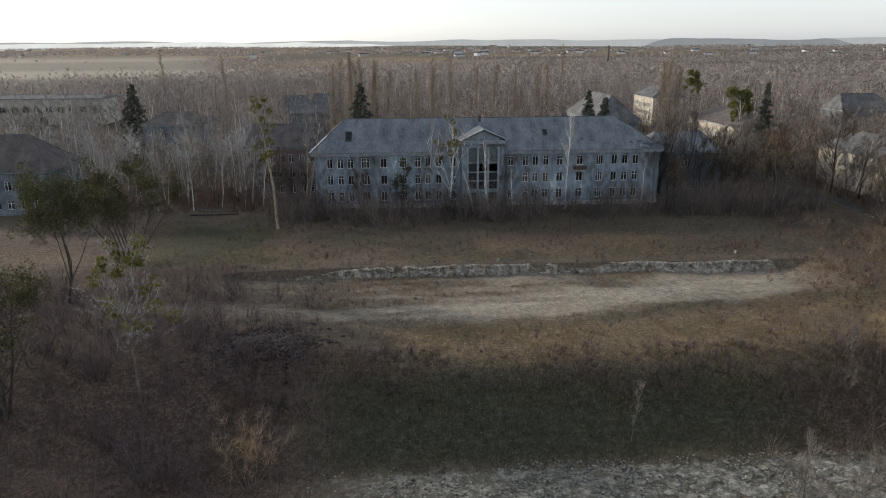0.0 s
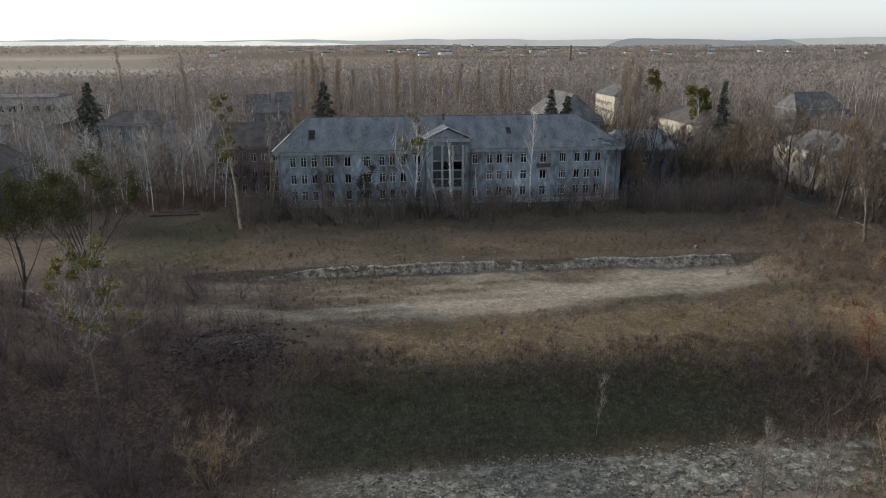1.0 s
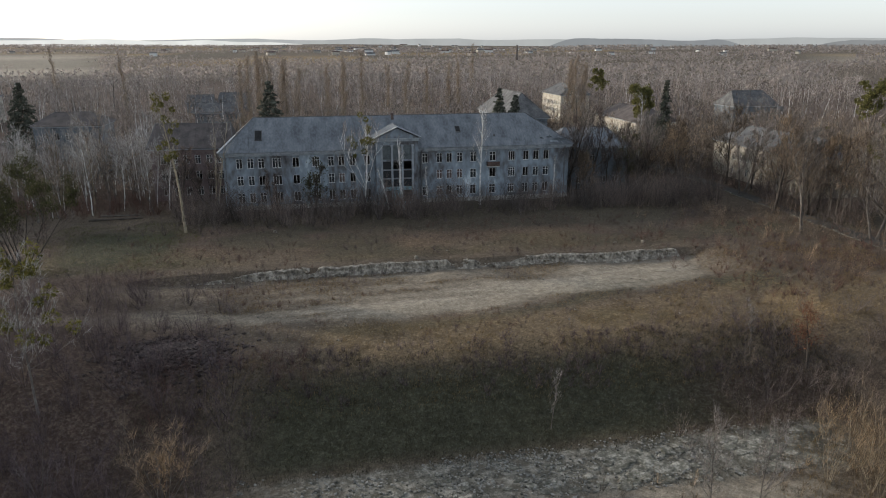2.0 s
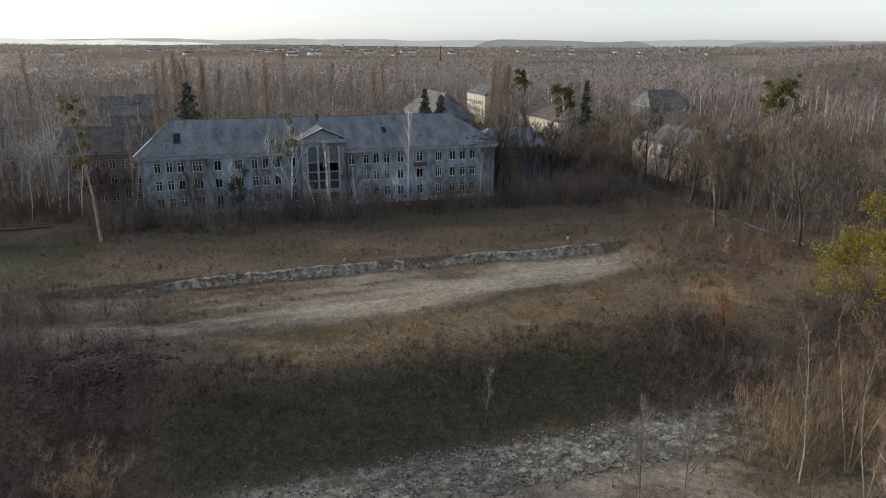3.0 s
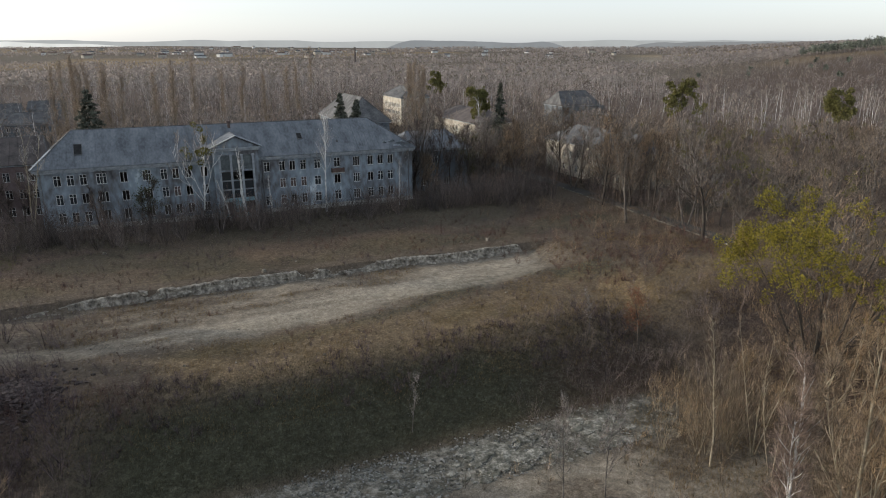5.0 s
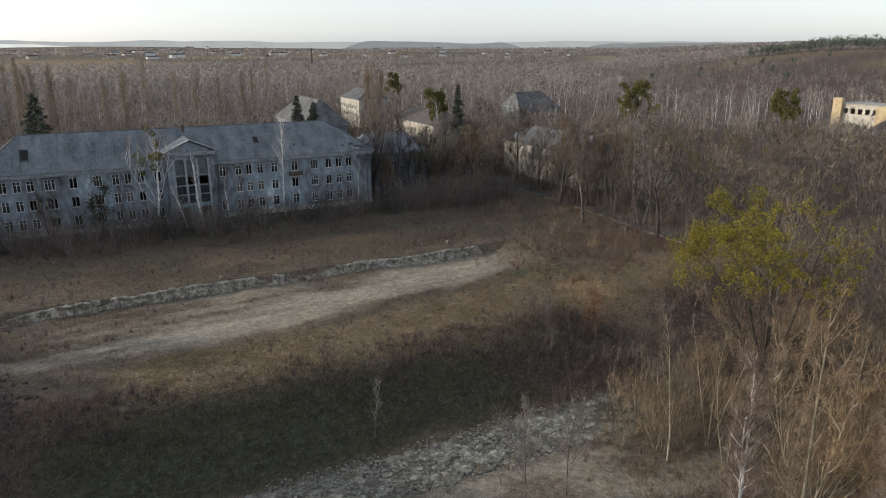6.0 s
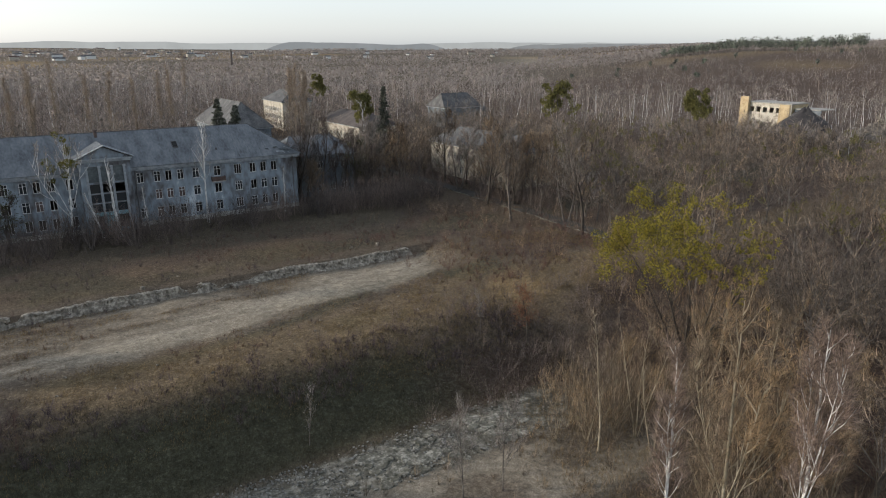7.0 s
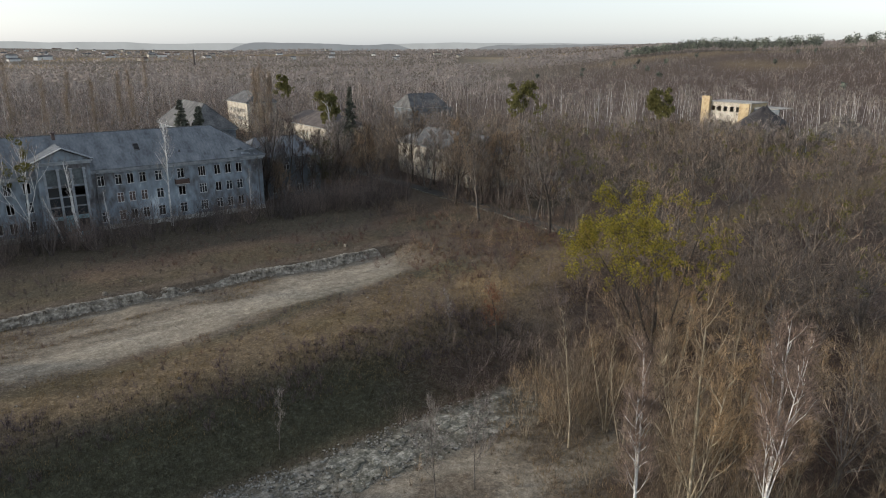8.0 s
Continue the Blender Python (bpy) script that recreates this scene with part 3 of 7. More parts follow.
def roof_panels(parent, corners, across, mat, step=1.12, name="roof_panel", skip=(), seed=0, lift=0.05):
    """Long sheets up a slope. corners: eave start, eave end, ridge end, ridge start; each sheet runs from the eave up to ridge or hip."""
    a, b, c, d = [Vector(v) for v in corners]
    along = (b - a)
    length = along.length
    along.normalize()
    normal = along.cross((d - a)).normalized()
    if normal.z < 0:
        normal = -normal
    up = normal.cross(along)
    if up.z < 0:
        up = -up
    height = (d - a).dot(up)
    d0, c0 = (d - a).dot(along), (c - a).dot(along)

    def top(s):
        if s < d0:
            return height * s / max(d0, 1e-6)
        if s > c0:
            return height * (length - s) / max(length - c0, 1e-6)
        return height

    n = max(1, round(length / step))
    r = np.random.default_rng(seed)
    for k in range(n):
        s0, s1 = length * k / n, length * (k + 1) / n
        if k in skip:
            continue
        cuts = sorted({s0, s1, *[q for q in (d0, c0) if s0 < q < s1]})
        g = 0.018
        tilt = r.normal(0, 0.004, 3)
        outline = [(max(s0 + g, 0), 0), (s1 - g, 0)] + [(min(max(q, s0 + g), s1 - g), max(top(q) - 0.02, 0.02)) for q in reversed(cuts)]
        geo = Geo()
        v = []
        for lifted in (0.0, 1.0):
            for q, (s, h) in enumerate(outline):
                bend = tilt[0] * (s - s0) + tilt[1] + tilt[2] * h * 0.2
                v.append(a + along * s + up * (h + r.normal(0, 0.01)) + normal * (lifted * lift + bend + 0.03))
        m = len(outline)
        fans = [(0, q + 1, q) for q in range(1, m - 1)] + [(m, m + q, m + q + 1) for q in range(1, m - 1)]
        sides = [(q, (q + 1) % m, m + (q + 1) % m, m + q) for q in range(m)]
        geo.add([tuple(p) for p in v], fans, sides)
        # a raised seam along one edge of the sheet
        q0, h0 = s0 + g, top(s0 + g)
        if h0 > 0.4:
            ends = [a + along * q0 + normal * (lift + 0.03), a + along * q0 + up * (h0 - 0.05) + normal * (lift + 0.03)]
            side = along * 0.016
            pts = [e + side * sg + normal * ht for e in ends for sg in (-1, 1) for ht in (0, 0.022)]
            geo.add([tuple(p) for p in pts], quads=[(0, 1, 3, 2), (4, 6, 7, 5), (0, 4, 5, 1), (2, 3, 7, 6), (1, 5, 7, 3)])
        part(name, geo, mat, parent)


def hip_roof(parent, x0, y0, x1, y1, z, ridge_z, inset0, inset1, mat, step=1.12, seed=0, axis="x"):
    """A hipped roof over a rectangle, with its ridge along x or y; boards under the sheets close it."""
    base = Geo()
    if axis == "x":
        ym = (y0 + y1) / 2
        r0, r1 = (x0 + inset0, ym, ridge_z), (x1 - inset1, ym, ridge_z)
    else:
        xm = (x0 + x1) / 2
        r0, r1 = (xm, y0 + inset0, ridge_z), (xm, y1 - inset1, ridge_z)
    p = [(x0, y0, z), (x1, y0, z), (x1, y1, z), (x0, y1, z)]
    body = part("roof", base, mat, parent)
    if axis == "x":
        slopes = [(p[0], p[1], r1, r0), (p[2], p[3], r0, r1), (p[1], p[2], r1, r1), (p[3], p[0], r0, r0)]
    else:
        slopes = [(p[3], p[0], r0, r1), (p[1], p[2], r1, r0), (p[0], p[1], r0, r0), (p[2], p[3], r1, r1)]
    deck = Geo()
    deck.add(p + [r0, r1], *(([(0, 3, 2), (0, 2, 1), (1, 2, 5), (3, 0, 4)], [(0, 1, 5, 4), (2, 3, 4, 5)]) if axis == "x" else
                             ([(0, 3, 2), (0, 2, 1), (0, 1, 4), (2, 3, 5)], [(3, 0, 4, 5), (1, 2, 5, 4)])))
    body.data = deck.mesh("roof_deck", mat)
    for k, s in enumerate(slopes):
        roof_panels(body, s, None, mat, step, seed=seed + k)
    # ridge and hip caps
    caps = Geo()
    ends = [(r0, r1)] + ([(p[0], r0), (p[3], r0), (p[1], r1), (p[2], r1)] if axis == "x" else [(p[0], r0), (p[1], r0), (p[2], r1), (p[3], r1)])
    for e0, e1 in ends:
        if (Vector(e1) - Vector(e0)).length > 0.3:
            caps.tube([Vector(e0) + Vector((0, 0, 0.08)), Vector(e1) + Vector((0, 0, 0.08))], [0.11, 0.11], 6)
    part("ridge_cap", caps, ROOF_SLATE, body)
    return body


def shell(parent, x0, y0, x1, y1, h, mat, sides, thick=0.5, storeys=2):
    """Walls round a rectangle. sides: for each of south, east, north, west the openings along it."""
    runs = {"south": ((x0, y0), 0, x1 - x0), "east": ((x1, y0 + thick), 90, y1 - y0 - 2 * thick), "north": ((x1, y1), 180, x1 - x0),
            "west": ((x0, y1 - thick), 270, y1 - y0 - 2 * thick)}
    walls = {}
    for side, (at, turn, length) in runs.items():
        geo = Geo()
        wall_with_openings(geo, length, h, sides.get(side, []), thick)
        w = part("wall", geo, mat, parent)
        w.matrix_local = pose(*at, 0, 0, 0, turn)
        walls[side] = w
    inner = Geo()
    for k in range(storeys):
        inner.box(x0 + thick, y0 + thick, h * k / storeys - 0.25, x1 - thick, y1 - thick, h * k / storeys)
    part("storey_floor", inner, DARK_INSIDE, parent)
    return walls


def even_openings(length, n, w, h, rows, margin=1.2):
    """n openings a row along a wall, evenly spread."""
    pitch = (length - 2 * margin) / n
    return [(margin + pitch * (k + 0.5) - w / 2, margin + pitch * (k + 0.5) + w / 2, z, z + h) for z in rows for k in range(n)]


def house(place, size, h, ridge, mat, roof_mat, label, sides, axis="x", inset=4.0, storeys=2, seed=0, over=0.6, kinds=(0, 1, 2)):
    """A plain plastered block with hipped roof and wooden windows."""
    w, d = size
    ob = thing("house", place, label, "building")
    walls = shell(ob, 0, 0, w, d, h, mat, sides, storeys=storeys)
    r = np.random.default_rng(seed)
    for side, openings in sides.items():
        for o in openings:
            window(walls[side], o[0], o[2], o[1] - o[0], o[3] - o[2], int(r.choice(kinds)), sill=False)
    eaves = Geo()
    eaves.box(-over * 0.6, -over * 0.6, h - 0.02, w + over * 0.6, d + over * 0.6, h + 0.25)
    part("cornice", eaves, TRIM, ob)
    hip_roof(ob, -over, -over, w + over, d + over, h + 0.26, ridge, inset, inset, roof_mat, 1.3, seed, axis)
    return ob


def main_building():
    """The three-storey derelict block with its portico."""
    X0, X1, Y0, Y1, H = -7.6, 60.6, 131.0, 145.0, 10.9
    ob = thing("abandoned_building", (X0, Y0, 0), "derelict three-storey pale blue plastered block with grey hipped roof", "building")
    length, depth = X1 - X0, Y1 - Y0
    left = [(-4.65, 1.05), (-2.62, 1.05), (-0.65, 1.05), (2.2, 1.5), (5.75, 1.15), (9.5, 1.3), (12.37, 1.05), (14.36, 1.05), (16.48, 1.05), (19.3, 1.05)]
    right = [(30.7, 1.05), (33.6, 1.05), (35.6, 1.05), (37.7, 1.05), (40.5, 1.15), (44.5, 1.2), (48.48, 1.3), (51.46, 1.1), (53.6, 1.1), (55.75, 1.1)]
    rows = [(8.05, 1.88), (4.8, 1.82), (1.5, 1.85)]
    openings, wins = [], []
    r = np.random.default_rng(3)
    for cx, w in left + right:
        w *= 1.08
        for row, (z, h) in enumerate(rows):
            if cx == 30.7 and row == 1:
                continue
            o = (cx - w / 2 - X0, cx + w / 2 - X0, z, z + h)
            openings.append(o)
            kind = int(r.choice([0, 1, 1, 2]))
            if (row, cx) in ((1, 33.6), (1, 35.6), (1, 37.7), (1, 14.36), (2, 33.6)):
                kind = 3
            wins.append((o, kind))
    # the portico covers the middle, behind it the wall is open
    px0, px1 = 20.9 - X0, 29.0 - X0
    wall_geo = Geo()
    wall_with_openings(wall_geo, length, H, openings + [(px0 + 0.4, px1 - 0.4, 0.2, 10.5)], 0.55)
    front = part("front_wall", wall_geo, PLASTER_BLUE, ob)
    for o, kind in wins:
        window(front, o[0], o[2], o[1] - o[0], o[3] - o[2], kind)
    for name, at, turn, ln, n in (("side_wall", (length, 0.55), 90, depth - 1.1, 4), ("back_wall", (length, depth), 180, length, 20), ("side_wall", (0, depth - 0.55), 270, depth - 1.1, 4)):
        g = Geo()
        ops = even_openings(ln, n, 1.1, 1.75, [z for z, _ in rows])
        wall_with_openings(g, ln, H, ops, 0.55)
        w = part(name, g, PLASTER_BLUE, ob)
        w.matrix_local = pose(*at, 0, 0, 0, turn)
        if name == "side_wall":
            for o in ops:
                window(w, o[0], o[2], o[1] - o[0], o[3] - o[2], int(r.choice([0, 1, 2])))
    floors = Geo()
    for z in (0.05, 3.7, 7.0, 10.4):
        floors.box(0.56, 0.56, z - 0.25, length - 0.56, depth - 0.56, z)
    for x in np.arange(4.5, length - 3, 5.2):
        floors.box(x, 5.0, 0.06, x + 0.2, depth - 0.57, 10.1)
    floors.box(0.56, 5.0, 0.06, length - 0.56, 5.2, 10.1)
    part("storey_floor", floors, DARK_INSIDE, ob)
    # plinth and cornice
    for nm, z0, z1, outs in (("plinth", -0.6, 0.9, 0.07), ("cornice", 10.35, 10.62, 0.22), ("cornice", 10.63, 11.05, 0.55)):
        g = Geo()
        a, b = (-outs, px0 - 0.02), (px1 + 0.02, length + outs)
        for q0, q1 in (a, b):
            g.box(q0, -outs, z0, q1, 0.0 - 0.003, z1)
        g.box(-outs, 0, z0, -0.003, depth + outs, z1)
        g.box(length + 0.003, 0, z0, length + outs, depth + outs, z1)
        part(nm, g, TRIM if nm == "cornice" else CONCRETE, ob)
    hip_roof(ob, -0.75, -0.75, length + 0.75, depth + 0.75, 11.08, 16.75, 6.4, 8.2, ROOF_GREY, 1.12, 5)
    # hatches broken through the sheets: a frame round a near-black box that stands for the loft's shade
    slope = math.atan2(16.75 - 11.08, depth / 2 + 0.75)
    for hx, hy, w, l in ((-1.0 - X0, 2.9, 1.35, 2.7), (37.9 - X0, 3.3, 1.0, 1.7), (45.1 - X0, 1.7, 0.35, 0.4)):
        hz = 11.08 + (hy + 0.75) * math.tan(slope)
        g = Geo()
        for bx in ((-w / 2, -l / 2, w / 2, -l / 2 + 0.09), (-w / 2, l / 2 - 0.09, w / 2, l / 2), (-w / 2, -l / 2 + 0.09, -w / 2 + 0.08, l / 2 - 0.09), (w / 2 - 0.08, -l / 2 + 0.09, w / 2, l / 2 - 0.09)):
            g.box(bx[0], bx[1], 0.0, bx[2], bx[3], 0.22)
        hatch = part("roof_hatch", g, ROOF_SLATE, ob, "broken roof hatch, the shade of its opening set in as a near-black panel")
        hatch.matrix_local = pose(hx, hy, hz + 0.02, math.degrees(slope), 0, 0)
        inside = Geo()
        inside.box(-w / 2 + 0.07, -l / 2 + 0.08, 0.10, w / 2 - 0.07, l / 2 - 0.08, 0.2)
        part("opening", inside, BLACK, hatch)
    # a pale strip of flashing left along the west hip, and torn sheets at the east corner
    flash = Geo()
    flash.tube([(-0.75, -0.8, 11.3), (1.6, 2.0, 13.4), (2.4, 2.9, 14.1)], [0.16, 0.17, 0.1], 4)
    part("flashing", flash, PAINT_WHITE, ob, "pale strip of torn hip flashing")
    rt = np.random.default_rng(8)
    for _ in range(14):
        scrap = Geo()
        sx, sy = rt.uniform(0.3, 1.1), rt.uniform(0.2, 0.5)
        scrap.prism([(-sx, -sy * 0.7), (sx * 0.8, -sy), (sx, sy * 0.6), (-sx * 0.5, sy)], 0.0, 0.03)
        qx = length - rt.uniform(0.0, 6.0)
        qy = rt.uniform(-0.6, 1.0)
        bit = part("loose_sheet", scrap, TRIM, ob)
        bit.matrix_local = pose(qx, qy, 11.25 + (qy + 0.75) * math.tan(slope) + 0.1, math.degrees(slope) + rt.normal(0, 8), rt.normal(0, 6), rt.uniform(0, 180))
    portico(ob, px0, px1)
    # balcony with rusty sheet parapet
    bal = Geo()
    bx = 44.5 - X0
    bal.box(bx - 1.25, -0.95, 7.0, bx + 1.25, -0.01, 7.15)
    balcony = part("balcony", bal, CONCRETE, ob, "small balcony with rusty sheet parapet")
    rail = Geo()
    rail.box(bx - 1.25, -0.95, 7.16, bx + 1.25, -0.9, 8.0)
    rail.box(bx - 1.25, -0.89, 7.16, bx - 1.2, -0.02, 8.0)
    rail.box(bx + 1.2, -0.89, 7.16, bx + 1.25, -0.02, 8.0)
    part("parapet", rail, RUST, balcony)
    for x in (0.5, 9.9, px1 + 0.9, length - 0.9):
        pipe = Geo()
        pipe.tube([(x, -0.5, 10.6), (x, -0.14, 10.2), (x, -0.14, 5), (x, -0.14, 0.3), (x, -0.4, 0.15)], [0.07] * 5, 6)
        part("drainpipe", pipe, METAL_PIPE, ob)
    vent = Geo()
    vent.box(32.45, 5.9, 14.8, 32.95, 6.4, 17.2)
    vent.box(32.35, 5.8, 17.21, 33.05, 6.5, 17.4)
    part("chimney", vent, BRICK_RED, ob)
    return ob


# near-black that paints the shade inside the roof hatches
BLACK = material("hatch_shade", [(0.01, 0.01, 0.01), (0.02, 0.02, 0.02), (0.03, 0.03, 0.03)], 1, 20, 0.95, 0.1)


def portico(ob, x0, x1):
    """A tall glazed entrance bay under a pediment, standing proud of the wall."""
    por = part("portico", Geo(), PLASTER_BLUE, ob, "glazed entrance bay under a pediment")
    g = Geo()
    y = -1.9
    w = x1 - x0
    side = 1.05
    bays = 3
    gap = (w - 2 * side) / bays
    ops = [(side + k * gap + 0.16, side + (k + 1) * gap - 0.16, 0.3, 12.0) for k in range(bays)]
    wall_with_openings(g, w, 12.75, ops, 0.45)
    v = g.mesh("portico_wall", PLASTER_BLUE)
    por.data = v
    por.location = (x0, y, 0)
    cheeks = Geo()
    cheeks.box(0, 0.46, 0, 0.4, -y - 0.003, 12.75)
    cheeks.box(w - 0.4, 0.46, 0, w, -y - 0.003, 12.75)
    cheeks.box(0.41, 0.46, 12.3, w - 0.41, -y, 12.6)
    part("cheek_wall", cheeks, PLASTER_BLUE, por)
    for k in range(bays + 1):
        c = Geo()
        xc = side + k * gap
        c.box(xc - 0.19, -0.16, 0.35, xc + 0.19, -0.004, 12.1)
        c.box(xc - 0.27, -0.22, 11.8, xc + 0.27, -0.005, 12.05)
        c.box(xc - 0.27, -0.22, 0.1, xc + 0.27, -0.005, 0.5)
        part("pilaster", c, TRIM, por)
    r = np.random.default_rng(9)
    for o in ops:
        ww = o[1] - o[0]
        for z, h in ((9.2, 2.75), (7.3, 1.6), (5.6, 1.5), (3.9, 1.5)):
            glazing = Geo()
            wall_with_openings(glazing, ww - 0.008, h, [(0.05, ww - 0.058, 0.05, h - 0.05)], 0.06)
            lit_frame = part("window", glazing.mesh("glazing_frame", METAL_PIPE, weld=True), None, por, origin=(o[0] + 0.004, 0.2, z))
            if not (z == 7.3 and o is not ops[0]):
                sheet = Geo()
                sheet.box(0.05, 0.025, 0.05, ww - 0.058, 0.031, h - 0.05)
                part("pane", sheet, DUSTY_GLASS if z > 9 else GLASS, lit_frame).visible_shadow = False
        for z0, z1 in ((8.92, 9.19), (7.12, 7.29), (5.42, 5.59), (3.2, 3.89), (0.3, 0.9)):
            sp = Geo()
            sp.box(o[0] + 0.004, 0.16, z0, o[1] - 0.004, 0.32, z1)
            part("spandrel", sp, PLASTER_BLUE if z0 > 4 else TURQUOISE, por)
    door = Geo()
    o = ops[1]
    door.box(o[0] + 0.01, 0.2, 0.91, (o[0] + o[1]) / 2 - 0.02, 0.26, 3.1)
    door.box((o[0] + o[1]) / 2 + 0.02, 0.2, 0.91, o[1] - 0.01, 0.26, 3.1)
    part("door", door, TURQUOISE, por, "faded turquoise double door")
    # entablature and pediment
    ent = Geo()
    ent.box(-0.25, -0.3, 12.76, w + 0.25, -y - 0.01, 13.1)
    ent.box(-0.45, -0.5, 13.11, w + 0.45, -y - 0.01, 13.35)
    part("entablature", ent, TRIM, por)
    ped = Geo()
    ped.prism([(-0.1, 13.36), (w + 0.1, 13.36), (w / 2, 15.25)], -0.15, 0.3, axis="y")
    part("pediment", ped, PLASTER_BLUE, por)
    roof = part("roof", Geo(), ROOF_GREY, por)
    mid = Geo()
    back = 7.2
    mid.prism([(-0.3, 13.37), (w + 0.3, 13.37), (w / 2, 15.3)], 0.31, back, axis="y")
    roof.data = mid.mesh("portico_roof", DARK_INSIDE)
    e = 0.62
    for sgn, (ax, bx) in enumerate(((-e, w / 2), (w + e, w / 2))):
        slope = ((ax, -0.55, 13.36), (ax, back, 13.36), (bx, back, 15.5), (bx, -0.55, 15.5)) if sgn else ((ax, back, 13.36), (ax, -0.55, 13.36), (bx, -0.55, 15.5), (bx, back, 15.5))
        roof_panels(roof, slope, None, ROOF_GREY, 1.0, seed=20 + sgn)
        rake = Geo()
        rake.tube([(ax, -0.6, 13.45), (bx, -0.6, 15.58)], [0.13, 0.13], 4)
        part("raking_cornice", rake, PAINT_WHITE if sgn == 0 else TRIM, por)


DUSTY_GLASS = material("dusty_glass", [(0.045, 0.06, 0.065), (0.09, 0.11, 0.118), (0.15, 0.17, 0.175)], 0.9, 30, 0.35, 0.05, spec=0.5)
TURQUOISE = material("turquoise", [(0.12, 0.24, 0.27), (0.22, 0.36, 0.40), (0.30, 0.42, 0.45)], 0.6, 40, 0.6, 0.1)

main_building()

# a wing with brown roof behind the west end
house((-22.5, 142.0, 0), (15.5, 12), 10.4, 14.9, PLASTER_PINK, ROOF_BROWN, "derelict brick-pink wing with dark brown roof", {
    "south": even_openings(15.5, 6, 1.1, 1.7, [1.2, 4.4, 7.6])}, inset=1.0, storeys=3, seed=31)
# annex east of the block
house((60.64, 138.0, 0), (16.5, 11), 8.9, 12.8, PLASTER_GREY, ROOF_GREY, "two-storey grey plastered annex with grey roof", {
    "south": even_openings(16.5, 5, 1.3, 1.6, [1.2, 6.1])}, inset=4.0, seed=33)
# hipped block behind the east end
house((58.0, 168, 0), (11, 28), 12.2, 18.4, PLASTER_GREY, ROOF_SLATE, "grey house with hipped sheet roof", {
    "west": even_openings(29, 9, 1.1, 1.7, [1.2, 4.6, 8.6])}, axis="y", inset=6.0, storeys=3, seed=35)
# the row of pale houses along the lane, their long walls towards the sun
for place, size, h, ridge, label, seed in (((107, 119, 0), (13, 33), 7.9, 11.6, "pale two-storey house with peeling plaster and worn grey hipped roof", 41),
                                           ((103, 186, 0), (13, 30), 8.4, 12.0, "pale plastered house with dark roof among trees", 43),
                                           ((108, 262, 0), (12, 22), 11.0, 15.2, "pale three-storey house with grey roof", 45)):
    rows = [1.2, 4.4] if h < 9.5 else [1.2, 4.2, 7.2]
    house(place, size, h, ridge, PLASTER_PALE, ROOF_BROWN if seed == 43 else ROOF_SLATE, label, {"west": even_openings(size[1] - 1.0, 11, 1.05, 1.6, rows), "south": even_openings(size[0], 4, 1.05, 1.6, rows)},
          axis="y", inset=5.0, storeys=len(rows), seed=seed, kinds=(1, 1, 2))
house((166, 233, 0), (18, 13), 8.0, 13.6, PLASTER_GREY, ROOF_SLATE, "grey house with blue-grey sheet roof among trees", {"south": even_openings(23, 8, 1.05, 1.6, [1.2, 4.4])}, inset=3, seed=47)
# west side: a hipped house, blocks among the birches and a long low hall
house((-80, 131, 0), (22, 14), 8.2, 14.5, PLASTER_GREY, ROOF_BROWN, "grey two-storey house with dark hipped roof", {"south": even_openings(22, 8, 1.2, 1.7, [1.2, 4.8])}, inset=6, seed=51)
house((-56, 178, 0), (15, 12), 11.5, 14.5, PLASTER_GREY, ROOF_BROWN, "blue-grey block among bare birches", {"south": even_openings(15, 5, 1.2, 1.7, [1.2, 4.8, 8.4])}, inset=4, storeys=3, seed=53)
house((-158, 296, 0), (44, 16), 10.5, 11.8, PLASTER_PALE, ROOF_SLATE, "long low pale hall with flat roof", {"south": even_openings(44, 9, 2.6, 2.4, [5.0])}, inset=1.5, storeys=1, seed=55)
house((-32, 262, 0), (15, 12), 6.5, 10.0, PLASTER_GREY, ROOF_SLATE, "house with grey gabled roof behind the block", {"south": even_openings(15, 5, 1.1, 1.7, [1.2, 4.2])}, inset=1.0, seed=57)

for x, y, w, seed in ((-47, 338, 12, 58), (-34, 352, 14, 59), (-27, 318, 10, 60)):
    house((x, y, 0), (w, 9), 4.2, 8.0, PLASTER_GREY, ROOF_SLATE, "low house with weathered grey roof beyond the wood", {"south": even_openings(w, 4, 1.1, 1.4, [1.2])}, inset=0.8, storeys=1, seed=seed)


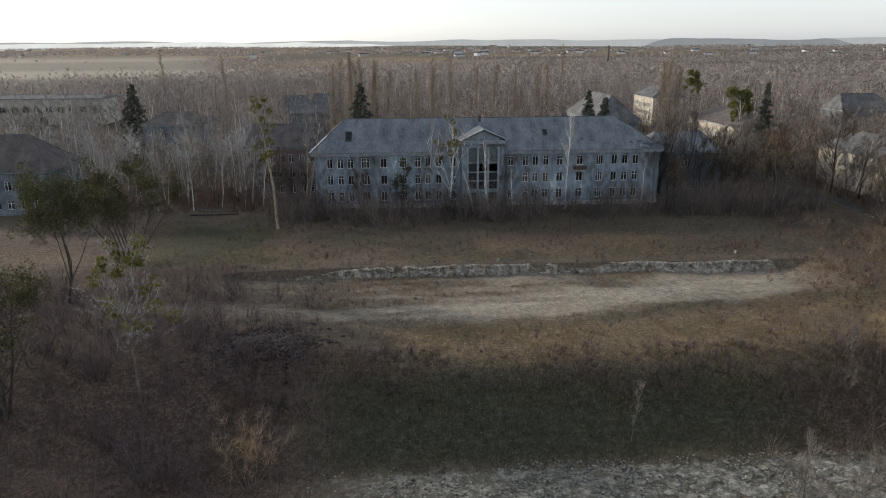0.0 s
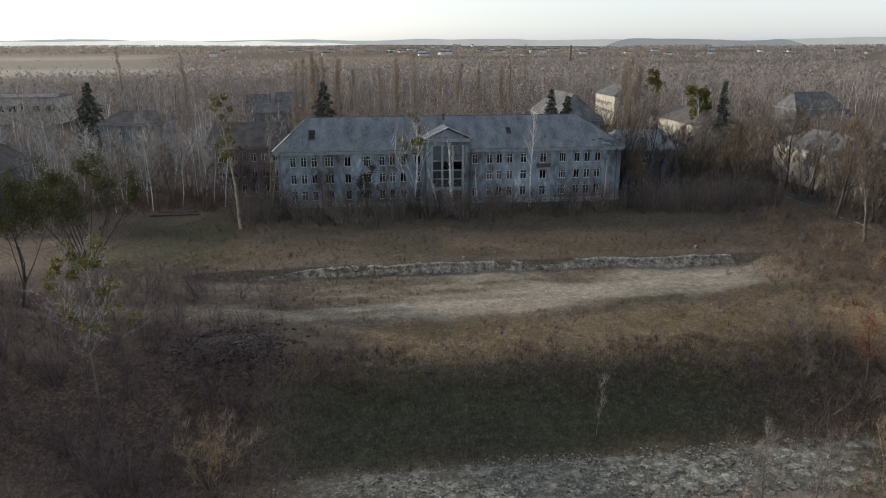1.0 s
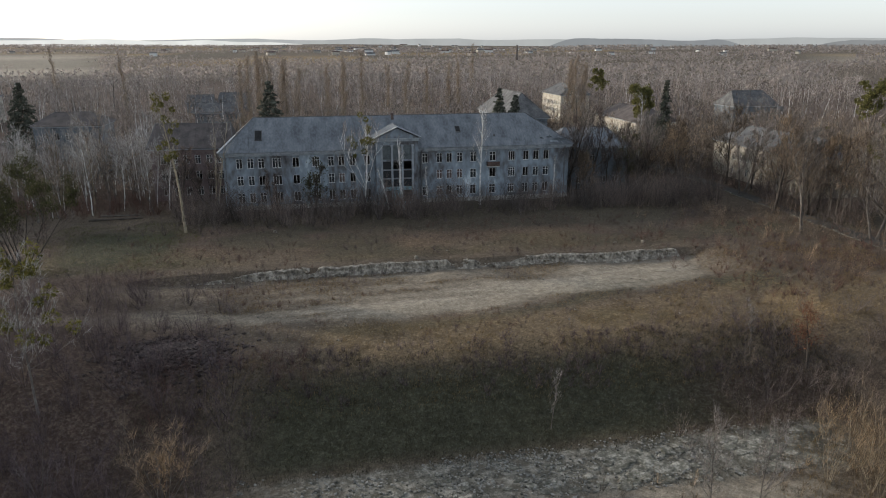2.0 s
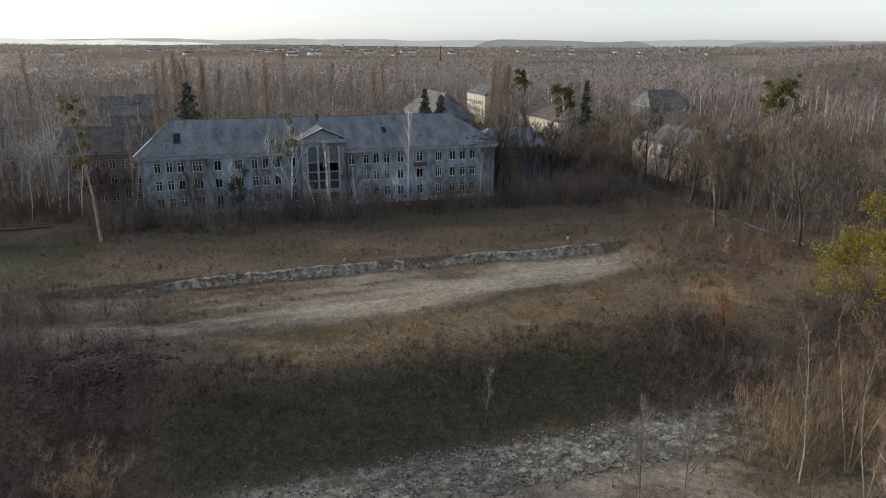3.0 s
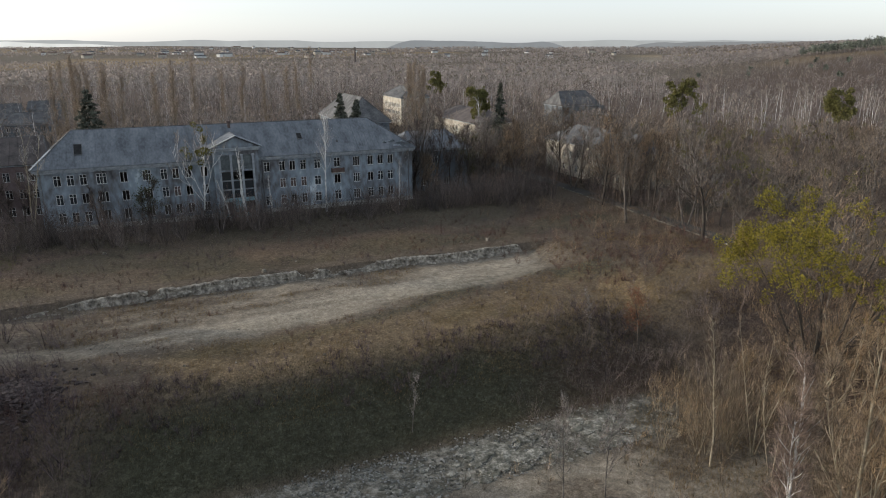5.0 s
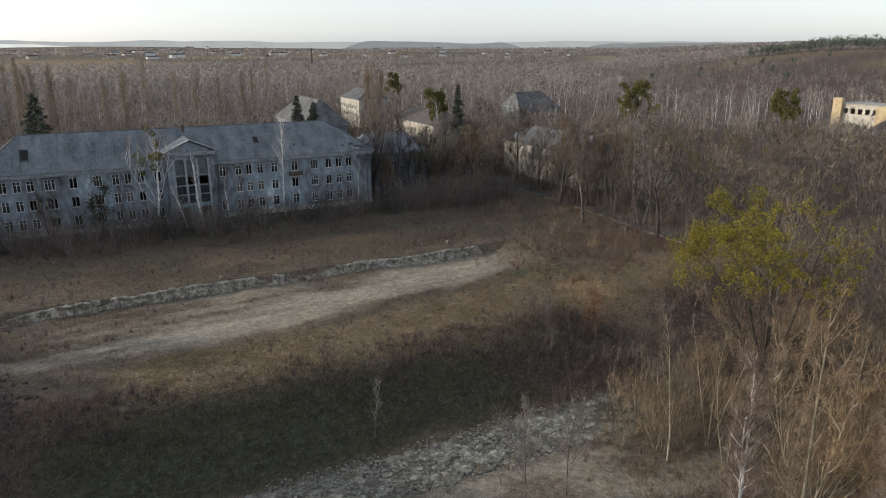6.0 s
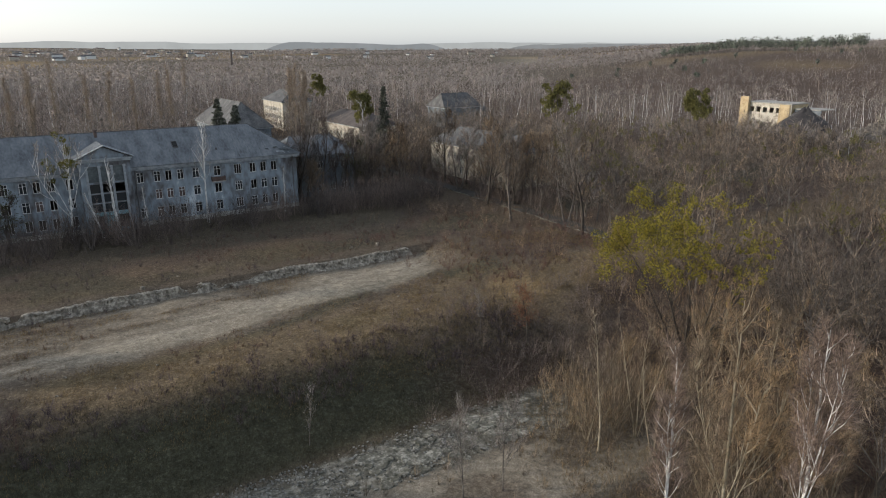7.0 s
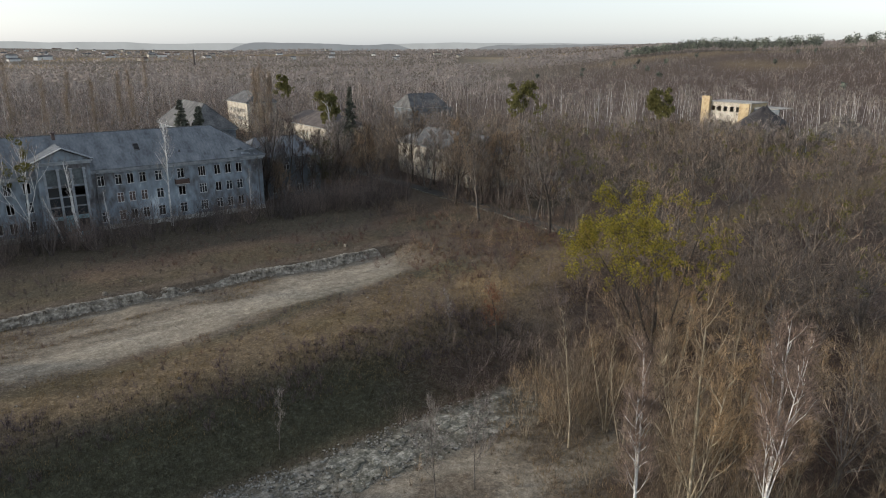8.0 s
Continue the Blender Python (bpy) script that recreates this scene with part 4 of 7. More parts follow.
def ruin():
    """The flat-roofed shell with empty windows, a brick tower at its end and a low part beside it."""
    ob = thing("ruined_hall", (264, 143, 0), "roofless pale two-storey ruin with yellow brick ends", "building")
    for at, turn in (((0, 18.5), 270), ((12, 0), 90)):
        g = Geo()
        wall_with_openings(g, 18.5, 11.0, even_openings(18.5, 6, 1.7, 1.9, [2.0, 7.6], 1.0), 0.45)
        w = part("wall", g, PLASTER_PALE, ob)
        w.matrix_local = pose(*at, 0, 0, 0, turn)
    for y in (0.0, 18.05):
        end = Geo()
        end.box(0.46, y, 0, 11.54, y + 0.45, 11.0)
        part("end_wall", end, BRICK_YELLOW, ob)
    for z, o in ((11.02, 0.35), (5.4, -0.6)):
        slab = Geo()
        slab.box(-o, -o, z, 12 + o, 18.5 + o, z + 0.35)
        part("roof_slab" if o > 0 else "floor_slab", slab, CONCRETE, ob)
    tower = Geo()
    tower.box(-1.6, 17.0, 0, -0.02, 20.5, 13.3)
    part("brick_tower", tower, BRICK_YELLOW, ob)
    pier = Geo()
    pier.box(-0.4, 0.5, 0, -0.02, 4.6, 10.9)
    part("brick_pier", pier, BRICK_YELLOW, ob)
    low = Geo()
    wall_with_openings(low, 10.0, 9.4, even_openings(10, 3, 1.7, 1.9, [2.0, 6.0], 1.0), 0.45)
    lw = part("low_wall", low, PLASTER_GREY, ob)
    lw.matrix_local = pose(1.5, -0.5, 0, 0, 0, 270)
    top = Geo()
    top.box(1.3, -10.6, 9.42, 12, -0.5, 9.7)
    part("low_roof", top, CONCRETE, ob)
    return ob


ruin()

# ---- plants ----
def unit(v):
    return v / (np.linalg.norm(v) + 1e-9)


def wander(r, start, way, length, n, bend, rise):
    """A crooked line of n steps; rise bends it up (or down)."""
    pts, p, d = [np.array(start, float)], np.array(start, float), unit(np.array(way, float))
    for _ in range(n):
        d = unit(d + r.normal(0, bend, 3) + [0, 0, rise])
        p = p + d * (length / n)
        pts.append(p)
    return np.array(pts)


def side_way(r, d, angle):
    """A way that leaves the way d by an angle, at a random turn about it."""
    a = unit(np.cross(d, r.normal(size=3)))
    return d * math.cos(angle) + a * math.sin(angle)


def bare_tree(seed, height, radius, limbs=14, subs=6, twigs=7, spread=0.9, angle=50, first=0.25, rise=0.12, stems=1, fan=0.15, bend=0.06, droop=0.0,
              twig_len=0.9, twig_r=0.014, lean=(0, 0), sides=2, sub_len=0.4, taper=1.0, fork=0.0, limb_r=0.0):
    """Trunk and limbs in one Geo, sub-branches and twigs in another, and the tips, for leaves. Twig ends are where foliage sits."""
    r = np.random.default_rng(seed)
    trunk, crown, tips = Geo(), Geo(), []
    starts, ends, rads = [], [], []
    if fork:
        stem = wander(r, (0, 0, -0.5), (lean[0], lean[1], 1.0), fork * height + 0.5, 5, bend * 1.6, 0.03)
        trunk.tube(stem, radius * np.linspace(1.15, 0.72, 6), 7)
    turn0 = r.uniform(0, 6.283)
    for s in range(stems):
        turn = turn0 + 6.283 * (s + r.uniform(-0.25, 0.25)) / stems if stems > 1 else turn0
        out = fan * (r.uniform(0.5, 1.2) if stems > 1 else 0)
        h = height * (1 if s == 0 else r.uniform(0.84 if fork else 0.7, 1.0))
        way = np.array([math.cos(turn) * out + lean[0], math.sin(turn) * out + lean[1], 1.0])
        base = np.array([math.cos(turn), math.sin(turn), 0]) * radius * (1.2 if stems > 1 else 0)
        if fork:
            u = 5 * (1 - 0.34 * s / stems) - 1e-6
            at = stem[int(u)] + (stem[int(u) + 1] - stem[int(u)]) * (u - int(u))
            way = way * [1.6, 1.6, 1] if s else np.array([*lean, 1.0])
            line = wander(r, at, way, (h - at[2]) * 1.04, 9, bend, 0.11)
        else:
            line = wander(r, base - [0, 0, 0.5], way, h * 0.97 + 0.5, 9, bend, 0.04)
        rad = radius * ((0.8 if s == 0 else 0.38) if fork else 0.75 if stems > 1 else 1) * np.linspace(1, 0.06, 10) ** taper
        rad[0] *= 1.25
        trunk.tube(line, rad, 7)
        for k in range(max(3, limbs // stems)):
            f = first + (0.97 - first) * ((k + r.uniform(0, 1)) / max(3, limbs // stems))
            i = min(int(f * 9), 8)
            p = line[i] + (line[i + 1] - line[i]) * (f * 9 - i)
            d = side_way(r, unit(line[i + 1] - line[i]), math.radians(angle * r.uniform(0.7, 1.25)))
            d[2] = abs(d[2]) * 0.8 + 0.15 if droop < 0.2 else d[2]
            ln = spread * h * 0.42 * (1.15 - f * 0.75) * r.uniform(0.7, 1.2)
            limb = wander(r, p, d, ln, 5, 0.09, rise - droop * 0.5)
            lr = max(rad[i] * 0.42 * r.uniform(0.7, 1.0), limb_r or (0.018 + 0.0006 * h))
            trunk.tube(limb, lr * np.linspace(1, 0.25, 6), 4)
            for q in range(subs):
                g = r.uniform(0.25, 1.0)
                j = min(int(g * 5), 4)
                sp = limb[j] + (limb[j + 1] - limb[j]) * (g * 5 - j)
                sd = side_way(r, unit(limb[j + 1] - limb[j]), math.radians(r.uniform(20, 60)))
                sl = ln * sub_len * (1.3 - 0.7 * g) * r.uniform(0.6, 1.3)
                sub = wander(r, sp, sd, sl, 3, 0.15, rise - droop)
                sr = max(lr * 0.32, twig_r * 1.3)
                if sides == 2:
                    starts.append(sub[:3]), ends.append(sub[1:] + (sub[1:] - sub[:3]) * 0.25), rads.append(sr * np.array([1, 0.8, 0.6]))
                else:
                    crown.tube(sub, sr * np.array([1, 0.75, 0.5, 0.25]), 3)
                n = twigs
                at = r.uniform(0.15, 1.0, n) * 3
                jj = np.minimum(at.astype(int), 2)
                tp = sub[jj] + (sub[jj + 1] - sub[jj]) * (at - jj)[:, None]
                td = unit(sub[-1] - sub[0])[None] * 0.9 + r.normal(0, 0.55, (n, 3)) + [0, 0, rise - 1.2 * droop]
                td /= np.linalg.norm(td, axis=1)[:, None]
                te = tp + td * (twig_len * r.uniform(0.5, 1.3, n))[:, None]
                starts.append(tp), ends.append(te), rads.append(np.full(n, twig_r))
                tips.append(te)
    crown.cones(np.concatenate(starts), np.concatenate(ends), np.concatenate(rads), sides=sides)
    return trunk, crown, np.concatenate(tips)


def plant(name, place, label, trunk, bark, crown, twig, foliage=None, leaf=None, group="", turn=0.0, leaf_name="foliage", category="tree"):
    """A tree or bush as one thing: trunk, crown, and foliage where it has any."""
    ob = thing(name, place, label, category, group, turn)
    part("trunk", trunk, bark, ob, shade=True)
    part("crown", crown, twig, ob)
    if foliage is not None:
        part(leaf_name, foliage, leaf, ob)
    return ob


def on_ground(x, y):
    return (x, y, float(ground_height(x, y)))


def cloud(tips, n, spread, seed):
    r = np.random.default_rng(seed)
    return tips[r.integers(0, len(tips), n)] + r.normal(0, spread, (n, 3))


def clumped(tips, n, lo, hi, count, size, seed, low=0.0, side=None):
    """Foliage gathered in many small loose clumps about the tips above a height. side: a way in plan towards which they grow thicker and larger."""
    r = np.random.default_rng(seed)
    g = Geo()
    top = tips[tips[:, 2] > low]
    reach = np.hypot(top[:, 0], top[:, 1]).max() + 1e-6
    weight = 0.15 + smooth(low, low + 0.5 * (top[:, 2].max() - low), top[:, 2])
    lean = (top[:, :2] @ np.array(side)) / reach if side else np.zeros(len(top))
    weight = weight * np.exp(0.8 * lean)
    for k, i in enumerate(r.choice(len(top), n, p=weight / weight.sum())):
        part_of = float(np.clip(0.75 + 0.6 * lean[i], 0.4, 1.25)) if side else 1.0
        ball_clump(g, top[i] * [0.97, 0.97, 0.99], r.uniform(lo, hi) * part_of, max(8, int(count * part_of)), seed * 17 + k, size=size)
    return g


def ball_clump(geo, at, radius, n, seed, slot=0, size=0.16):
    """A loose round bush of leaves, as mistletoe grows."""
    r = np.random.default_rng(seed)
    d = r.normal(size=(n, 3))
    d /= np.linalg.norm(d, axis=1)[:, None]
    geo.leaves(np.array(at) + d * radius * r.uniform(0.35, 1.0, n)[:, None] ** 0.6, size, slot, seed)


# -- bare woods as one sheet of stuff, out of light templates --
def light_tree(seed, birch, detail, thick=1.0):
    """Template of a bare tree of unit height: slots 0 trunk, 1 twigs."""
    r = np.random.default_rng(seed)
    g = Geo()
    line = wander(r, (0, 0, -0.03), (r.normal(0, 0.03), r.normal(0, 0.03), 1), 0.96, 4, 0.05, 0.03)
    rad = ((0.0062 if detail > 1 else 0.0058) if birch else 0.0078) * r.uniform(0.8, 1.3) * np.array([1.25, 1, 0.75, 0.45, 0.12])
    g.tube(line, rad * min(thick, 1.6), 4 if detail > 1 else 3)
    n = (9, 18, 26)[detail]
    f = 0.26 + 0.72 * r.uniform(0, 1, n) ** 0.8
    i = np.minimum((f * 4).astype(int), 3)
    p = line[i] + (line[i + 1] - line[i]) * (f * 4 - i)[:, None]
    turn = r.uniform(0, 6.283, n)
    up = r.uniform(0.2, 0.9, n) + (0.55 if birch else 0.1)
    d = np.stack([np.cos(turn), np.sin(turn), up], -1)
    d /= np.linalg.norm(d, axis=1)[:, None]
    ln = (0.42 if not birch else 0.27) * (1.25 - f) * r.uniform(0.6, 1.25, n) + 0.03
    e = p + d * ln[:, None]
    if detail == 2:
        # limbs that bend upward, as tubes of two steps
        mid = (p + e) / 2 - [0, 0, 0.02]
        e = e + [0, 0, 0.03]
        for k in range(n):
            g.tube([p[k], mid[k], e[k]], np.array([0.0052, 0.0036, 0.0012]) * (0.6 if birch else 1.0) * (1.2 - 0.6 * f[k]), 3, slot=1 if birch else 0)
    else:
        g.cones(p, e, thick * (0.0042 if not birch else 0.003), slot=1, sides=2)
    # second order, then a haze of fine twigs
    n2 = n * (2, 2, 4)[detail]
    k, u = r.integers(0, n, n2), r.uniform(0.2, 1, n2)[:, None]
    p2 = p[k] + (e[k] - p[k]) * u
    d2 = d[k] + r.normal(0, 0.55, (n2, 3)) + [0, 0, 0.15]
    d2 /= np.linalg.norm(d2, axis=1)[:, None]
    e2 = p2 + d2 * (ln[k] * r.uniform(0.3, 0.65, n2))[:, None]
    g.cones(p2, e2, thick * (0.0036, 0.0028, 0.0026)[detail], slot=1, sides=2)
    m = (26, 110, 280)[detail]
    k, u = r.integers(0, n2, m), r.uniform(0.15, 1, m)[:, None]
    tp = p2[k] + (e2[k] - p2[k]) * u
    td = d2[k] + r.normal(0, 0.6, (m, 3)) + [0, 0, 0.1]
    td /= np.linalg.norm(td, axis=1)[:, None]
    g.cones(tp, tp + td * (r.uniform(0.03, 0.085, m))[:, None], thick * (0.0042, 0.0030, 0.0018)[detail], slot=1, sides=2)
    return g.arrays()


def crown_tree(seed, detail, wide=1.0):
    """Template of a bare tree of unit height with a broad, finely twigged crown: slots 0 trunk and limbs, 1 twigs."""
    r = np.random.default_rng(seed)
    g = Geo()
    fork = r.uniform(0.2, 0.38)
    base = wander(r, (0, 0, -0.03), (r.normal(0, 0.08), r.normal(0, 0.08), 1), fork + 0.03, 2, 0.06, 0.0)
    g.tube(base, [0.014, 0.0115, 0.0105], (3, 3, 5, 6)[detail])
    limbs = (4, 6, 8, 10)[detail]
    sub_count, twig_count = (2, 4, 6, 9)[detail], (4, 5, 7, 9)[detail]
    limb_r, sub_r, twig_r = (0.009, 0.0048, 0.0046, 0.004)[detail], (0.011, 0.0036, 0.0026, 0.0017)[detail], (0.0125, 0.0036, 0.0022, 0.0011)[detail]
    starts, ends, rads = [], [], []
    for k in range(limbs):
        a = 6.283 * (k + r.uniform(-0.3, 0.3)) / limbs
        tilt = r.uniform(0.45, 1.5) * wide if k else 0.12
        p = base[1] + (base[2] - base[1]) * r.uniform(0.2, 1.0)
        ln = (1 - fork) * r.uniform(0.78, 1.0) * (1 - 0.16 * tilt)
        limb = wander(r, p, (math.cos(a) * tilt, math.sin(a) * tilt, 1.0), ln, 3, 0.11, 0.10)
        if detail >= 2:
            g.tube(limb, limb_r * np.array([1, 0.75, 0.45, 0.15]), 3)
        else:
            starts.append(limb[:-1]), ends.append(limb[1:]), rads.append(limb_r * np.array([1, 0.75, 0.5]))
        for q in range(sub_count):
            u = 3 * (0.22 + 0.78 * (q + r.uniform(0, 1)) / sub_count) - 1e-6
            i = int(u)
            sp = limb[i] + (limb[i + 1] - limb[i]) * (u - i)
            sd = side_way(r, unit(limb[i + 1] - limb[i]), math.radians(r.uniform(30, 75))) + [0, 0, 0.12]
            sub = wander(r, sp, sd, 0.26 * (1.2 - u / 4.5) * r.uniform(0.6, 1.2), 2, 0.2, 0.06)
            starts.append(sub[:-1]), ends.append(sub[1:] + (sub[1:] - sub[:-1]) * 0.2), rads.append(sub_r * np.array([1, 0.7]))
            v = r.uniform(0.15, 1.0, twig_count)[:, None] * 2
            j = np.minimum(v.astype(int), 1)[:, 0]
            tp = sub[j] + (sub[j + 1] - sub[j]) * (v - j[:, None])
            td = unit(sub[2] - sub[0]) * 0.8 + r.normal(0, 0.6, (twig_count, 3)) + [0, 0, 0.15]
            td /= np.linalg.norm(td, axis=1)[:, None]
            starts.append(tp), ends.append(tp + td * r.uniform(0.05, 0.13, twig_count)[:, None]), rads.append(np.full(twig_count, twig_r))
    g.cones(np.concatenate(starts), np.concatenate(ends), np.concatenate(rads), slot=1, sides=2)
    return g.arrays()


def scatter(name, spots, templates, heights, widths, label, category, slots, rs):
    """Puts a template at every spot of (x, y) and joins all into one object of stuff."""
    V, T, Q, TS, QS, count = [], [], [], [], [], 0
    z = ground_height(spots[:, 0], spots[:, 1])
    for k, (x, y) in enumerate(spots):
        v, t, q, ts, qs = templates[rs.integers(len(templates))]
        a = rs.uniform(0, 6.283)
        c, s = math.cos(a), math.sin(a)
        w, h = widths[k], heights[k]
        out = np.empty_like(v)
        out[:, 0], out[:, 1], out[:, 2] = (v[:, 0] * c - v[:, 1] * s) * w + x, (v[:, 0] * s + v[:, 1] * c) * w + y, v[:, 2] * h + z[k]
        V.append(out), T.append(t + count), Q.append(q + count), TS.append(ts), QS.append(qs)
        count += len(v)
    g = Geo()
    g.verts, g.tris, g.quads, g.tslot, g.qslot = V, T, Q, TS, QS
    ob = new(name, g.mesh(name, slots))
    return tagged(ob, label, category, kind="stuff")


BUILT = [(-9, 128.5, 62, 147), (-24, 141, -6, 156), (60, 136.5, 79, 151), (56.5, 166.5, 70.5, 197.5), (105.5, 117.5, 121.5, 153.5), (101.5, 184.5, 117.5, 217.5),
         (106.5, 260.5, 121.5, 285.5), (163.5, 230.5, 185.5, 246.5), (-81.5, 129.5, -56.5, 146.5), (-57.5, 176.5, -39.5, 191.5), (-160, 294, -112, 314),
         (-33.5, 260.5, -15.5, 275.5), (-48, 337, -34, 348), (-35, 351, -19, 362), (-28, 317, -16, 328), (261, 131, 278, 165)]


def clear_of_buildings(s):
    keep = np.ones(len(s), bool)
    for x0, y0, x1, y1 in BUILT:
        keep &= ~((s[:, 0] > x0 - 1) & (s[:, 0] < x1 + 1) & (s[:, 1] > y0 - 1) & (s[:, 1] < y1 + 1))
    return keep


def spots_between(r0, r1, density, az0, az1, rs):
    area = 0.5 * math.radians(az1 - az0) * (r1**2 - r0**2)
    n = int(area * density)
    r, a = np.sqrt(rs.uniform(r0**2, r1**2, n)), np.radians(rs.uniform(az0, az1, n))
    return np.stack([9 + r * np.sin(a), r * np.cos(a)], -1)


def in_woods(s):
    """Where the woods stand: behind the block, east of the lane and west of the clearing."""
    x, y = s[:, 0], s[:, 1]
    behind = y > 150
    east = (x > np.interp(y, [15, 45, 62, 80, 110], [62, 78, 92, 101, 103]) + 3 * np.sin(y * 0.2)) & (y > 12)
    west = (x < -16) & (y > 128)
    street = (x > 95) & (x < 100.5) & (y > 120) & (y < 290)
    behind = behind | ((x > 79) & (x < 104) & (y > 138))
    return (behind | east | west) & ~street & clear_of_buildings(s)


rs = np.random.default_rng(11)
bare = [[crown_tree(120 + 10 * d + k, d) for k in range(8)] for d in range(4)]
birchy = [[light_tree(200 + k, True, d, 1.6 if d == 0 else 0.9) for k in range(6)] for d in range(3)]
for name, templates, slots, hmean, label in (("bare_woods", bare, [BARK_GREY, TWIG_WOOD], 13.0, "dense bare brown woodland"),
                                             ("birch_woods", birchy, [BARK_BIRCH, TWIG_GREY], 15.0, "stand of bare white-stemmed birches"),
                                             ("poplar_woods", birchy, [BARK_OCHRE, TWIG_POPLAR], 17.0, "stand of bare ochre-brown poplars")):
    for r0, r1, density, d in ((50, 98, 0.034, 3), (98, 215, 0.028, 2), (215, 380, 0.026, 1), (380, 660, 0.0165, 0)):
        s = spots_between(r0, r1, density * {"bare_woods": 0.72, "birch_woods": 0.3, "poplar_woods": 0.3}[name], -40, 78, rs)
        azs, far = np.degrees(np.arctan2(s[:, 0] - 9, s[:, 1])), np.hypot(s[:, 0] - 9, s[:, 1])
        grove = smooth(0.34, 0.6, fbm(s[:, 0], s[:, 1], 60, {"bare_woods": 301, "birch_woods": 305, "poplar_woods": 309}[name], 2))
        west, east, stand = azs < -6, s[:, 0] > 50, (azs > 36) & (far > 285) & (far < 430)
        if name == "bare_woods":
            chance = np.where(stand, 0.25, np.where(east & (far < 240), 1.0, 0.35 + 0.65 * grove))
        elif name == "birch_woods":
            chance = np.where(stand, 1.0, np.where(west, 0.45 + 0.5 * grove, np.where(east & (far < 240), 0.0, 0.10 + 0.25 * grove)))
        else:
            chance = np.where(stand | (east & (far < 240)), 0.0, np.where(west, 0.1 + 0.3 * grove, 0.35 + 0.65 * grove))
        gap = (azs > -9.5) & (azs < -5.2) & (far > 215)
        chance = chance * np.where((azs > 42) & (far > 430), 0.0, 1.0) * np.where(gap, 0.4, 1.0)
        s = s[in_woods(s) & (rs.uniform(size=len(s)) < chance)]
        h = hmean * rs.uniform(0.62, 1.15, len(s)) * np.where(np.hypot(s[:, 0], s[:, 1]) > 380, 0.82, 1.0)
        h = np.where((s[:, 0] > 215) & (s[:, 0] < 263) & (np.abs(s[:, 1] - 135) < 32), np.clip(h, 7.5, 10.5), h)
        wide = (1.0 if name == "poplar_woods" else 1.25) * rs.uniform(0.8, 1.25, len(s))
        # from 215 m on, the twigs take the colours paled for haze
        scatter(name, s, templates[min(d, len(templates) - 1)], h, h * wide, label, "woods", slots if d > 1 else [slots[0], TWIG_MID_HAZED] if d == 1 else [TWIG_FAR_HAZED, TWIG_FAR_HAZED], rs) if len(s) else None

s = np.stack([rs.uniform(214, 232, 150), rs.uniform(100, 160, 150)], -1)
h = rs.uniform(7, 10.5, 150)
scatter("bare_woods", s, bare[1], h, h * rs.uniform(1.1, 1.5, 150), "dense bare brown woodland", "woods", [BARK_GREY, TWIG_WOOD], rs)
s = np.stack([np.append(rs.uniform(62, 94, 55), rs.uniform(101, 122, 35)), rs.uniform(152, 258, 90)], -1)
s = s[clear_of_buildings(s)]
h = rs.uniform(10, 15, len(s))
scatter("bare_woods", s, bare[2], h, h * rs.uniform(0.9, 1.2, len(s)), "dense bare brown woodland", "woods", [BARK_GREY, TWIG_WOOD], rs)
s = np.stack([rs.uniform(98.5, 106, 130), rs.uniform(84, 165, 130)], -1)
s = s[clear_of_buildings(s)][:26]
h = rs.uniform(7, 13.5, len(s))
scatter("lane_trees", s, bare[2], h, h * rs.uniform(0.9, 1.2, len(s)), "row of young bare trees along the lane", "trees", [BARK_GREY, TWIG_WOOD], rs)
s = spots_between(428, 930, 0.0105, 39, 78, rs)
glade = smooth(0.38, 0.46, fbm(s[:, 0] * 0.5 - s[:, 1] * 0.3, s[:, 1] + s[:, 0] * 0.4, 70, 95, 3))
s = s[rs.uniform(size=len(s)) < 0.06 + 0.94 * glade]
h = rs.uniform(5, 11, len(s))
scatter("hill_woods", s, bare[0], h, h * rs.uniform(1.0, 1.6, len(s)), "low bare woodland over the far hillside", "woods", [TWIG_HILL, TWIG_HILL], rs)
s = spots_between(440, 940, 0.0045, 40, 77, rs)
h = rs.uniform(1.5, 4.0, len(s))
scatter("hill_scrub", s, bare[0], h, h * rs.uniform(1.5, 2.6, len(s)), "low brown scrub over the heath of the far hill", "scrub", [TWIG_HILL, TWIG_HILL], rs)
# western birches: paler twigs than the other stands, imitating haze by colour
s = np.stack([rs.uniform(-82, -17, 130), rs.uniform(132, 176, 130)], -1)
s = s[clear_of_buildings(s)]
h = rs.uniform(9, 16, len(s))
scatter("birch_woods", s, birchy[2], h, h * rs.uniform(0.9, 1.3, len(s)), "stand of bare white-stemmed birches", "woods", [BARK_BIRCH, TWIG_PALE], rs)
s = np.stack([rs.uniform(101, 190, 150), rs.uniform(152, 230, 150)], -1)
s = s[clear_of_buildings(s)]
h = rs.uniform(8, 13, len(s))
scatter("bare_woods", s, bare[2], h, h * rs.uniform(1.0, 1.3, len(s)), "dense bare brown woodland", "woods", [BARK_GREY, TWIG_WOOD], rs)

